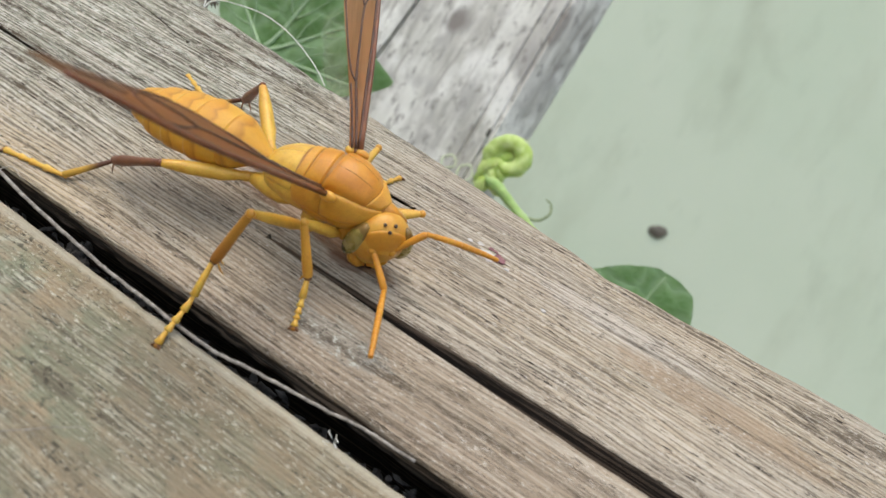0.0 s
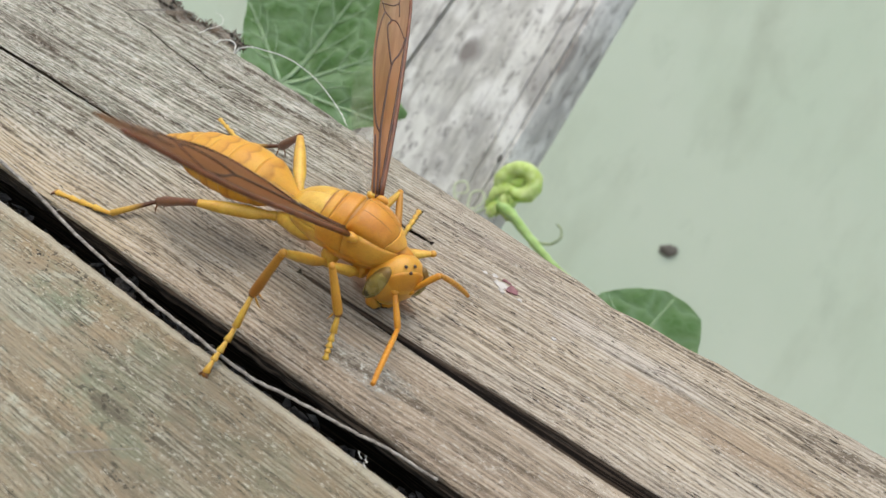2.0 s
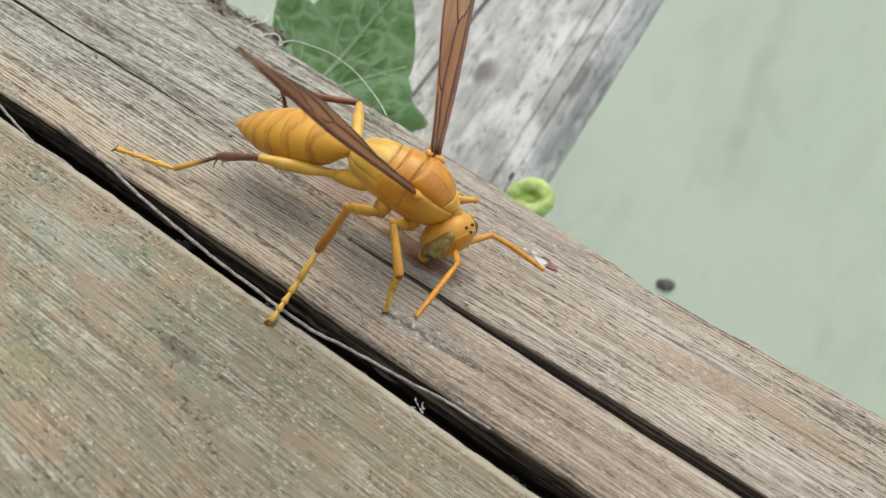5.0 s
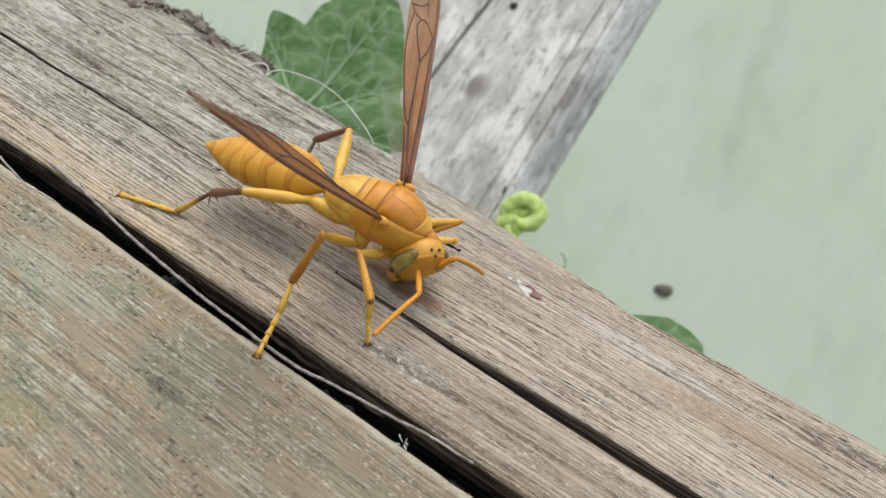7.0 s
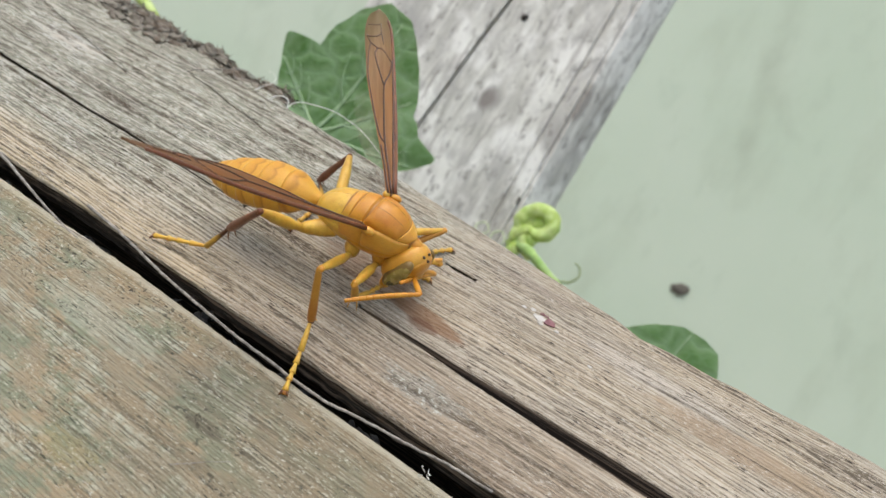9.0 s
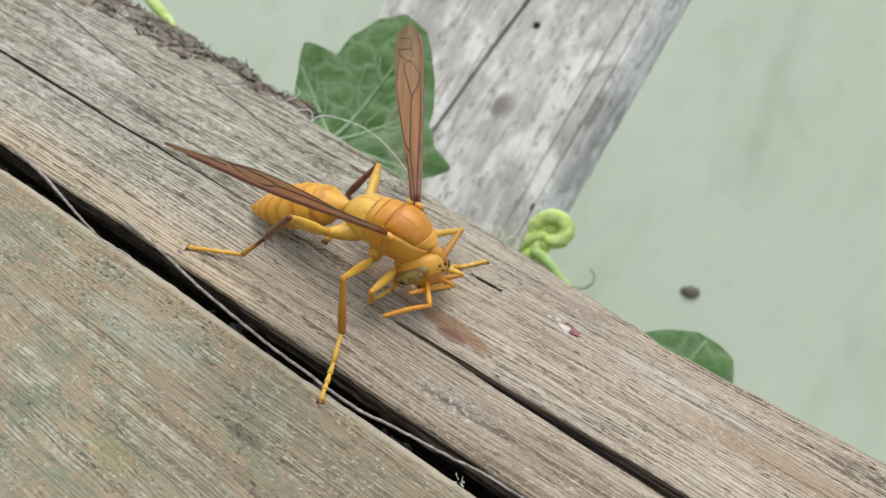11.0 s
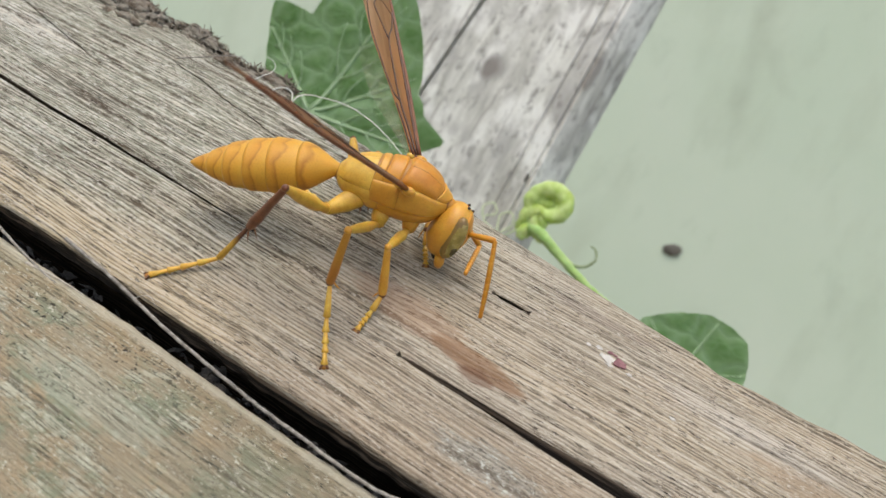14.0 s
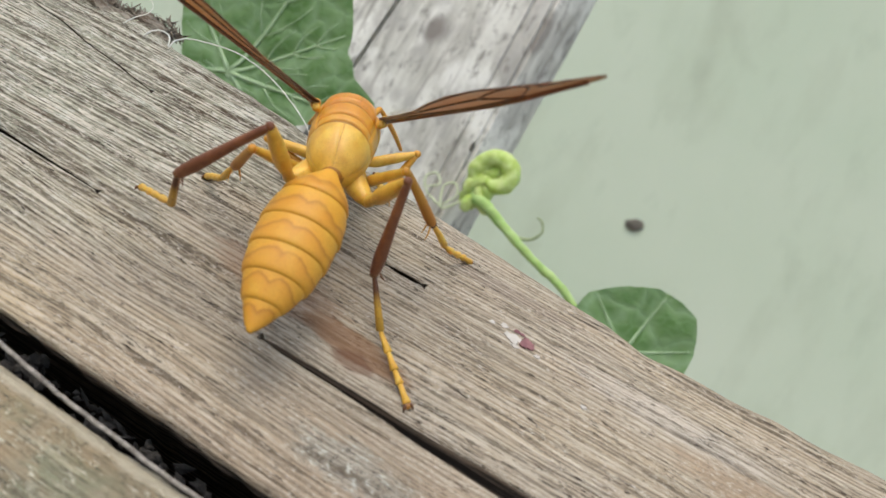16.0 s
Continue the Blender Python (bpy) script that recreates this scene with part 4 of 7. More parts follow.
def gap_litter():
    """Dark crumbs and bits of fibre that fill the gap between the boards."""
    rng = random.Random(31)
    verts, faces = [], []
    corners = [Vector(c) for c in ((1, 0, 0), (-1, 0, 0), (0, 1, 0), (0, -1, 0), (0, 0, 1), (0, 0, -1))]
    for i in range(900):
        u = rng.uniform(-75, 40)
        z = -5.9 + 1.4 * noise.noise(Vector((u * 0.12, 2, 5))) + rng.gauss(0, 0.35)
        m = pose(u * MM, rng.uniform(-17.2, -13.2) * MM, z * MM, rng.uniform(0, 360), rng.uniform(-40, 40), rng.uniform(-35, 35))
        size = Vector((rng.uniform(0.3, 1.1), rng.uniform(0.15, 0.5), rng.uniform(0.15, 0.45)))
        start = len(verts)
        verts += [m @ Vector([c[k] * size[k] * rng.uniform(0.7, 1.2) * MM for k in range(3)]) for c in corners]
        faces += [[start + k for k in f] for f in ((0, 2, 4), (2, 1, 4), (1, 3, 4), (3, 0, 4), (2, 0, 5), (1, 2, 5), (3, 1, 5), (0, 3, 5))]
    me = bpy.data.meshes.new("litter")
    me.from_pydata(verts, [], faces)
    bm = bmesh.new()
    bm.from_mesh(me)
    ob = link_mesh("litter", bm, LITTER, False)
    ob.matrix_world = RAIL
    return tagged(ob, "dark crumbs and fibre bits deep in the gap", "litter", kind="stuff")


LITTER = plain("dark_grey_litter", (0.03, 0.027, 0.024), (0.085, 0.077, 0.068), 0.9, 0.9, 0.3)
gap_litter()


def fluff(at, seed):
    rng = random.Random(seed)
    bm = bmesh.new()
    for i in range(6):
        a = Vector((rng.gauss(0, 0.25), rng.gauss(0, 0.25), 0)) + Vector(at)
        b = a + Vector((rng.gauss(0, 0.22), rng.gauss(0, 0.18), rng.uniform(0.1, 0.35)))
        c = b + Vector((rng.gauss(0, 0.25), rng.gauss(0, 0.25), rng.uniform(-0.1, 0.25)))
        line = curve_points([a, b, c], 4)
        tube(bm, [p * MM for p in line], [0.03 * MM] * len(line), 5)
    ob = link_mesh("fluff", bm, FIBRE)
    ob.matrix_world = RAIL
    return tagged(ob, "tuft of white fluff at the edge of the gap", "fluff")


fluff((12.8, -16.6, 0.2), 3)


# ragged bark along the upper board's far edge
def bark_strip():
    rng = random.Random(12)
    ball = bmesh.new()
    bmesh.ops.create_icosphere(ball, subdivisions=3, radius=1)
    unit = [v.co.copy() for v in ball.verts]
    tris = [[v.index for v in f.verts] for f in ball.faces]
    ball.free()
    verts, faces = [], []
    for i in range(200):
        u = rng.uniform(-104, -40.5)
        v = far_edge(u) + 0.4 - rng.uniform(-0.2, 2.6) * (1 + smooth_step(-48, -80, u) * 2.0)
        z = -0.2 - 0.022 * max(0, v - far_edge(u) + 7) ** 2 + rng.uniform(-0.9, 0.5)
        size = Vector((rng.uniform(0.8, 2.2), rng.uniform(0.4, 0.9), rng.uniform(0.3, 0.7)))
        m = pose(u * MM, v * MM, z * MM, rng.uniform(-30, 30), rng.uniform(-15, 15), rng.uniform(-28, 18)) @ Matrix.Diagonal((*(s * MM for s in size), 1))
        start = len(verts)
        here = Vector((i, 0, 0))
        for c in unit:
            swell = 1 + 0.4 * noise.noise(c * 1.7 + here) + 0.5 * noise.noise(Vector((c.x * 9, c.y * 5, c.z * 5)) + here)
            verts.append(m @ (c * swell))
        faces += [[k + start for k in f] for f in tris]
    # short torn fibres that stand off the edge in tufts
    for i in range(2600):
        u = rng.uniform(-104, -39.5)
        inward = rng.random() ** 1.6 * (3.2 + 5.0 * smooth_step(-46, -80, u))
        v = far_edge(u) + 1.5 - inward
        z = -0.1 - 0.022 * max(0, v - far_edge(u) + 7) ** 2 + rng.uniform(-0.5, 0.3)
        tuft = 0.9 * noise.noise(Vector((u * 0.5, v * 0.3, 3)))
        way = Vector((rng.gauss(-0.5, 0.4) + tuft, rng.gauss(0.5, 0.35), rng.gauss(0.0, 0.4))).normalized()
        side = way.cross(Vector((rng.gauss(0, 1), rng.gauss(0, 1), rng.gauss(0, 1)))).normalized()
        third = way.cross(side)
        long, wide = rng.uniform(0.7, 2.0), rng.uniform(0.07, 0.2)
        foot, start = Vector((u, v, z)) - way * 0.4, len(verts)
        bend = third * rng.uniform(-0.3, 0.3)
        for f, w in ((0.0, 1.0), (0.55, 0.8)):
            mid = foot + way * long * f + bend * f * f
            verts += [(mid + side * wide * w) * MM, (mid - side * wide * w * 0.6 + third * wide * 0.5 * w) * MM, (mid - side * wide * w * 0.6 - third * wide * 0.5 * w) * MM]
        verts.append((foot + way * long + bend) * MM)
        for k in range(3):
            j = (k + 1) % 3
            faces += [[start + k, start + j, start + 3 + j, start + 3 + k], [start + 3 + k, start + 3 + j, start + 6]]
    me = bpy.data.meshes.new("bark")
    me.from_pydata(verts, [], faces)
    bm = bmesh.new()
    bm.from_mesh(me)
    ob = link_mesh("bark", bm, BARK)
    ob.matrix_world = RAIL
    return tagged(ob, "ragged grey-brown fibrous bark on the board's edge", "bark", kind="stuff")


BARK = bark_fibre()
bark_strip()

# a dark lump of dirt on the wall, a knot and a nail on the post
bm = bmesh.new()
bmesh.ops.create_icosphere(bm, subdivisions=3, radius=1)
for v in bm.verts:
    v.co *= 1 + 0.4 * noise.noise(v.co * 1.8)
bmesh.ops.transform(bm, matrix=pose(0.0235, 0.5262, 1.0099, 0, -14, 0) @ Matrix.Diagonal((0.0078, 0.0026, 0.0048, 1)), verts=bm.verts)
DIRT = plain("grey_brown_dirt", (0.09, 0.085, 0.07), (0.13, 0.12, 0.1), 0.3, 0.9)
tagged(link_mesh("dirt_spot", bm, DIRT), "small dark lump of dirt stuck to the wall", "dirt spot")


def post_mark(name, label, x, z, w, h, material, seed, deep=1.2):
    bm = bmesh.new()
    bmesh.ops.create_icosphere(bm, subdivisions=3, radius=1)
    for v in bm.verts:
        v.co *= 1 + 0.3 * noise.noise(v.co * 2.0 + Vector((seed, 0, 0)))
    bmesh.ops.transform(bm, matrix=pose(x * MM, 122.2 * MM, z * MM) @ Matrix.Diagonal((w * MM, deep * MM, h * MM, 1)), verts=bm.verts)
    return tagged(link_mesh(name, bm, material), label, "knot")


post_mark("nail_hole", "small dark nail hole in the post", -57.5, 991.0, 1.2, 1.2, SOOT, 9)
post_mark("splinter", "dark upright splinter on the post", -29.0, 938.0, 0.45, 1.5, DIRT, 11)

# ---- the wasp ----
def chitin(name, a, b, rough=0.36, scale=0.7, sss=0.2):
    n = Nodes(name)
    big = n.noise(n.stretch(scale, scale, scale), 1, 4, 0.6)
    fine = n.noise(n.stretch(9, 9, 9), 1, 3, 0.6)
    color = n.mix(n.ramp(big, (0.35, 0.0), (0.65, 1.0)), a, b)
    color = n.mix(n.ramp(fine, (0.32, 0.35), (0.5, 0.0)), color, tuple(c * 0.55 for c in a))
    return n.finish(color, n.ramp(big, (0.3, rough - 0.06), (0.7, rough + 0.1)), n.bump(fine, 0.35, 0.03),
                    Subsurface_Weight=sss, Subsurface_Radius=(0.0012, 0.0005, 0.0002), Subsurface_Scale=0.5, Specular_IOR_Level=0.5)


ORANGE = chitin("orange_chitin", (0.52, 0.215, 0.016), (0.61, 0.28, 0.024))
BACK = chitin("burnt_orange_chitin", (0.5, 0.19, 0.015), (0.6, 0.265, 0.024))
AMBER = chitin("amber_yellow_chitin", (0.57, 0.27, 0.03), (0.65, 0.34, 0.042))
YELLOW = chitin("yellow_chitin", (0.58, 0.32, 0.038), (0.73, 0.47, 0.075))
BROWN = chitin("red_brown_chitin", (0.13, 0.042, 0.018), (0.22, 0.08, 0.03))
JOINT = chitin("dark_joint_chitin", (0.10, 0.04, 0.015), (0.2, 0.09, 0.03))
DARK = chitin("black_brown_chitin", (0.02, 0.012, 0.008), (0.045, 0.025, 0.015), 0.3)
EYE = chitin("olive_eye", (0.22, 0.17, 0.045), (0.36, 0.29, 0.085), 0.25, 1.1)
PUPIL = chitin("dark_olive_pupil", (0.07, 0.06, 0.022), (0.12, 0.1, 0.04), 0.25, 1.1)
EYE_RIM = chitin("dull_gold_eye_rim", (0.16, 0.095, 0.022), (0.24, 0.15, 0.035))


def tergite_chitin(name, at, width, low=0.0):
    """Yellow plate whose hind part turns orange behind a thin wavy brown line; at: where the line lies, in millimetres behind the waist."""
    n = Nodes(name)
    sep = n.put("ShaderNodeSeparateXYZ", [("Vector", n.stretch(1, 1, 1))])
    side = n.maths("ABSOLUTE", sep.outputs["Y"])
    wave = n.maths("MULTIPLY", n.maths("SINE", n.maths("MULTIPLY", side, 1.9)), 0.36)
    wob = n.maths("MULTIPLY", n.noise(n.stretch(0.9, 0.9, 0.9), 1, 3), 0.7)
    s = n.maths("ADD", n.maths("ADD", n.maths("MULTIPLY", sep.outputs["X"], -1.0), wave), wob)
    k = n.maths("DIVIDE", n.maths("SUBTRACT", s, at - width + 0.35), 2 * width)
    base = n.ramp(k, (0.0, (0.64, 0.345, 0.042)), (0.38, (0.61, 0.31, 0.034)), (0.455, (0.40, 0.175, 0.02)), (0.51, (0.49, 0.225, 0.024)), (0.60, (0.57, 0.275, 0.03)), (1.0, (0.61, 0.305, 0.034)))
    cloud = n.noise(n.stretch(0.6, 0.6, 0.6), 1, 4, 0.65)
    base = n.mix(n.ramp(cloud, (0.5, 0.0), (0.7, 0.4)), base, (0.66, 0.38, 0.05))
    fine = n.noise(n.stretch(7, 7, 7), 1, 3, 0.6)
    color = n.mix(n.ramp(fine, (0.3, 0.3), (0.5, 0.0)), base, (0.35, 0.15, 0.02))
    return n.finish(color, 0.45, n.bump(fine, 0.3, 0.03), Subsurface_Weight=0.15, Subsurface_Radius=(0.0012, 0.0005, 0.0002), Subsurface_Scale=0.5, Specular_IOR_Level=0.35)


def wing_membrane(name, cover, tint, hue=1.0):
    """cover: how much of the light it stops at root, middle and tip."""
    n = Nodes(name)
    sep = n.put("ShaderNodeSeparateXYZ", [("Vector", n.stretch(1, 1, 1))])
    along = n.maths("DIVIDE", sep.outputs["X"], 25.0)
    streak = n.noise(n.stretch(0.12, 1.6, 1), 1, 3, 0.6)
    color = n.ramp(along, (0.0, (0.5, 0.2, 0.05)), (0.4, (0.62, 0.3, 0.115)), (0.75, (0.58, 0.35, 0.2)), (1.0, (0.25, 0.2, 0.15)))
    color = n.mix(abs(1.0 - hue), color, (0.5, 0.5, 0.44) if hue < 1 else (0.17, 0.062, 0.02))
    color = n.mix(n.ramp(streak, (0.35, 0.5), (0.6, 0.0)), color, (0.13, 0.06, 0.025))
    n.finish(color, 0.28, n.bump(n.noise(n.stretch(1.5, 3, 1), 1, 3), 0.4, 0.08), Specular_IOR_Level=0.5)
    clear = n.put("ShaderNodeBsdfTransparent", [("Color", (*tint, 1))])
    glow = n.put("ShaderNodeBsdfTranslucent", [("Color", (0.42, 0.22, 0.1, 1))])
    body = n.put("ShaderNodeMixShader", [("Fac", 0.3), (1, n.bsdf.outputs[0]), (2, glow.outputs[0])])
    mixer = n.put("ShaderNodeMixShader", [("Fac", n.ramp(along, (0.1, cover[0]), (0.6, cover[1]), (1.0, cover[2]))), (1, clear.outputs[0]), (2, body.outputs[0])])
    n.tree.links.new(mixer.outputs[0], n.tree.nodes["Material Output"].inputs["Surface"])
    return n.mat


MEMBRANE = wing_membrane("smoky_amber_wing", (0.85, 0.72, 0.5), (0.78, 0.56, 0.38))
# folded right wing: a darker copy, its weaker light put into the colour
SHADED_FOLDED_MEMBRANE = wing_membrane("shaded_folded_wing", (0.96, 0.86, 0.6), (0.7, 0.5, 0.36), 1.5)
CLEAR_MEMBRANE = wing_membrane("clear_hind_wing", (0.22, 0.0, 0.0), (0.99, 0.99, 0.98), 0.15)


def spline(stops, x):
    """Smooth reading of a table of (x, values...)."""
    xs = [s[0] for s in stops]
    return [float(np.interp(x, xs, [s[k] for s in stops])) for k in range(1, len(stops[0]))]


def loft(stops, steps=40, sides=28, raise_=0.0, square=2.0):
    """A body along x from sections (x, half width, top, bottom), in millimetres."""
    bm = bmesh.new()
    rings = []
    lo, hi = stops[0][0], stops[-1][0]
    for i in range(steps + 1):
        x = lo + (hi - lo) * (0.5 - 0.5 * math.cos(math.pi * i / steps))
        rings.append([bm.verts.new(skin(stops, x, 2 * math.pi * k / sides, raise_, square)) for k in range(sides)])
    for a, b in zip(rings, rings[1:]):
        for k in range(sides):
            bm.faces.new((a[k], a[(k + 1) % sides], b[(k + 1) % sides], b[k]))
    bm.faces.new(rings[0])
    bm.faces.new(rings[-1])
    return bm


def skin(stops, x, angle, lift=0.0, square=2.0):
    """A point on such a body; angle 0 at its left side, 90 degrees on top."""
    h = 0.35
    w, t, b = [sum(spline(stops, x + d)[k] * f for d, f in ((-h, 0.25), (0, 0.5), (h, 0.25))) for k in range(3)]
    c, s = math.cos(angle), math.sin(angle)
    c, s = math.copysign(abs(c) ** (2 / square), c), math.copysign(abs(s) ** (2 / square), s)
    mid, half = (t + b) / 2, (t - b) / 2
    return Vector((x, (w + lift) * c, mid + (half + lift) * s)) * MM


def plate(stops, x0, x1, a0, a1, height=0.22, sides=22, along=18, bow=0.0, sink=0.0, both=False):
    """A shell plate that swells out of the body between two stations and two angles (degrees); bow bends its ends forward."""
    bm = bmesh.new()
    for sign in ((1, -1) if both else (1,)):
        grid = []
        for i in range(along + 1):
            row = []
            for k in range(sides + 1):
                p, q = 2 * i / along - 1, 2 * k / sides - 1
                x = x0 + (x1 - x0) * i / along + bow * (1 - q * q)
                ang = radians(a0 + (a1 - a0) * k / sides)
                edge = max(abs(p) ** 9, abs(q) ** 9)
                v = skin(stops, x, ang, height * (1 - edge) - sink * edge * 1.5)
                row.append(bm.verts.new((v.x, sign * v.y, v.z)))
            grid.append(row)
        for a, b in zip(grid, grid[1:]):
            for k in range(sides):
                bm.faces.new((a[k], a[k + 1], b[k + 1], b[k]))
    return bm


def blob(center, radii, turn=(0, 0, 0), segments=16):
    bm = bmesh.new()
    bmesh.ops.create_uvsphere(bm, u_segments=segments, v_segments=segments // 2 + 2, radius=1)
    m = pose(*(c * MM for c in center), *turn) @ Matrix.Diagonal((*(r * MM for r in radii), 1))
    bmesh.ops.transform(bm, matrix=m, verts=bm.verts)
    return bm


def rod(points, radii, sides=10, flat=1.0):
    bm = bmesh.new()
    return tube(bm, [Vector(p) * MM for p in points], [r * MM for r in radii], sides, flat)


wasp = new("wasp")
tagged(wasp, "orange-yellow paper wasp with smoky amber wings standing on the weathered board", "wasp")
LIMB = {}

THORAX = [(-5.5, 0.55, 0.75, -0.25), (-5.1, 1.2, 1.35, -0.9), (-4.4, 1.85, 2.15, -1.35), (-3.2, 2.35, 2.85, -1.75), (-1.7, 2.6, 3.3, -2.05), (0.0, 2.75, 3.6, -2.25),
          (1.6, 2.8, 3.85, -2.3), (3.0, 2.65, 3.6, -2.15), (4.3, 2.2, 2.85, -1.65), (5.2, 1.5, 2.05, -0.9), (5.75, 0.9, 1.5, -0.1)]
SEAM = chitin("dark_orange_seam", (0.31, 0.13, 0.018), (0.39, 0.175, 0.024))
thorax = part("thorax", loft(THORAX, 44, 32), SEAM, wasp, "amber thorax of several plates")
part("scutum", plate(THORAX, 0.70, 4.4, 35, 145, 0.3, bow=0.5), BACK, thorax, "burnt-orange domed back shield")
for angle in (76, 104):
    line = [skin(THORAX, x + 0.4, radians(angle), 0.29) / MM for x in np.linspace(1.0, 4.1, 9)]
    part("furrow", rod(line, [0.02, 0.03, 0.04, 0.04, 0.04, 0.04, 0.04, 0.03, 0.02], 6), SEAM, thorax)
part("collar", plate(THORAX, 4.45, 5.45, 35.4, 144.6, 0.16, bow=0.5), AMBER, thorax)
part("scutellum", plate(THORAX, -0.95, 0.6, 34, 146, 0.2, bow=0.3), ORANGE, thorax)
part("metanotum", plate(THORAX, -1.76, -0.96, 34, 146, 0.12, bow=0.2), AMBER, thorax)
part("propodeum", plate(THORAX, -5.3, -1.78, 8, 89.6, 0.1, both=True), YELLOW, thorax, "yellow hind face of the thorax")
part("pronotum", plate(THORAX, 1.0, 5.6, -14.8, 34.6, 0.22, both=True), AMBER, thorax)
part("upper_pleuron", plate(THORAX, -1.75, 0.97, -14.8, 33.6, 0.13, both=True), AMBER, thorax)
part("mesopleuron", plate(THORAX, -0.72, 5.2, -90, -15.2, 0.12, both=True), AMBER, thorax)
part("metapleuron", plate(THORAX, -5.2, -0.75, -90, 7.6, 0.1, both=True), YELLOW, thorax)
for s in (-1, 1):
    part("tegula", blob((1.75, s * 2.95, 2.6), (0.72, 0.42, 0.45), (s * 30, 0, 0)), AMBER, thorax, "small amber wing cap")
    part("tegula", blob((0.75, s * 2.75, 2.75), (0.42, 0.4, 0.36), (s * 30, 0, 0)), YELLOW, thorax, "small yellow wing cap")
    part("wing_socket", blob((1.2, s * 2.95, 2.8), (0.3, 0.3, 0.25)), JOINT, thorax)
part("neck", rod([(4.7, 0, 0.8), (6.0, 0, 0.5), (7.0, 0, -0.4)], [1.1, 0.8, 0.85]), ORANGE, thorax)
part("petiole", rod([(-4.9, 0, 0.25), (-5.5, 0, 0.23), (-6.2, 0, 0.25)], [0.8, 0.5, 0.6]), AMBER, thorax)
for k, (x, y, z) in ((1, (2.85, 1.32, -2.76)), (2, (-0.13, 1.84, -2.94))):
    for s in (-1, 1):
        part("coxa", rod([(x - 0.1, s * (y - 0.5), z + 1.7), (x, s * y * 0.95, z + 0.9), (x, s * y, z), (x, s * y, z - 0.25)], [0.8, 0.9, 0.66, 0.4]), AMBER if k == 1 else YELLOW, thorax)

# head: its origin is the neck, the face looks along x
HEAD = [(-0.1, 1.3, -0.6, -3.7), (0.35, 2.05, 0.25, -4.7), (1.0, 2.5, 0.65, -5.3), (1.7, 2.6, 0.72, -5.45), (2.4, 2.45, 0.5, -5.25), (3.0, 2.0, -0.1, -4.8), (3.4, 1.35, -0.9, -4.0), (3.6, 0.6, -1.6, -3.0)]
head = part("head", loft(HEAD, 30, 30), AMBER, wasp, "amber head with olive eyes")
LIMB["head"] = head
part("forehead", plate(HEAD, 2.3, 3.45, 40, 140, 0.1, 18, 10), ORANGE, head)
for s in (-1, 1):
    rim = part("eye", blob((2.1, s * 2.0, -2.15), (1.0, 0.8, 2.3), (s * 4, -8, s * 24)), EYE_RIM, head)
    part("eye_lens", blob((2.22, s * 2.1, -2.15), (0.9, 0.78, 2.12), (s * 4, -8, s * 24)), EYE, rim, "olive-yellow facetted eye")
    part("pupil", blob((2.5, s * 2.42, -2.75), (0.5, 0.5, 1.05), (s * 4, -8, s * 24)), PUPIL, rim, "dark olive patch in the eye")
    part("mandible", rod([(2.2, s * 1.5, -4.7), (2.5, s * 1.3, -5.4), (2.75, s * 0.7, -5.95), (2.85, s * 0.1, -6.05)], [0.5, 0.55, 0.42, 0.15]), AMBER, head)
    part("mandible_tip", rod([(2.68, s * 0.85, -5.92), (2.88, s * 0.45, -6.1), (2.95, s * 0.08, -6.14)], [0.36, 0.3, 0.12]), DARK, head, "black jaw edge")
    part("antenna_socket", blob((3.25, s * 0.8, -1.5), (0.4, 0.42, 0.42)), ORANGE, head)
    part("ocellus", blob((1.9, s * 0.45, 0.7), (0.17, 0.16, 0.13)), DARK, head, "small black simple eye")
part("ocellus", blob((2.45, 0, 0.52), (0.17, 0.16, 0.14)), DARK, head, "small black simple eye")
part("clypeus", blob((2.72, 0, -4.0), (0.72, 1.3, 1.35), (0, 12, 0)), YELLOW, head, "yellow face plate")
part("mouth", blob((2.2, 0, -5.45), (0.65, 0.85, 0.45)), DARK, head)

# abdomen: its origin is the waist, it runs back along -x
GASTER = [(0, 0.5, 0.45, -0.45), (0.9, 0.95, 0.95, -0.8), (1.9, 1.69, 1.59, -1.25), (3, 2.41, 2.18, -1.84), (4.5, 2.87, 2.51, -2.26), (6.5, 3.05, 2.59, -2.43), (8.5, 2.92, 2.38, -2.3),
          (10.5, 2.54, 1.97, -2.05), (12.2, 1.82, 1.34, -1.46), (13.6, 1.06, 0.71, -0.88), (14.6, 0.43, 0.25, -0.35), (15, 0.1, 0.02, -0.1)]


def tergite(x0, x1):
    """One ring of the abdomen; its hind edge stands over the next ring."""
    bm = bmesh.new()
    rings, steps, sides = [], 12, 36
    for i in range(steps + 1):
        f = i / steps
        x = x0 + (x1 - x0) * f
        lift = -0.1 + 0.2 * f ** 0.6 - (0.1 if i == steps else 0)
        ring = []
        for k in range(sides):
            v = skin(GASTER, x + (0.0 if i < steps else -0.02), 2 * math.pi * k / sides, lift if x < 14.8 else 0.0)
            ring.append(bm.verts.new((-v.x, v.y, v.z)))
        rings.append(ring)
    for a, b in zip(rings, rings[1:]):
        for k in range(sides):
            bm.faces.new((a[k], a[(k + 1) % sides], b[(k + 1) % sides], b[k]))
    bm.faces.new(rings[0])
    bm.faces.new(rings[-1])
    return bm


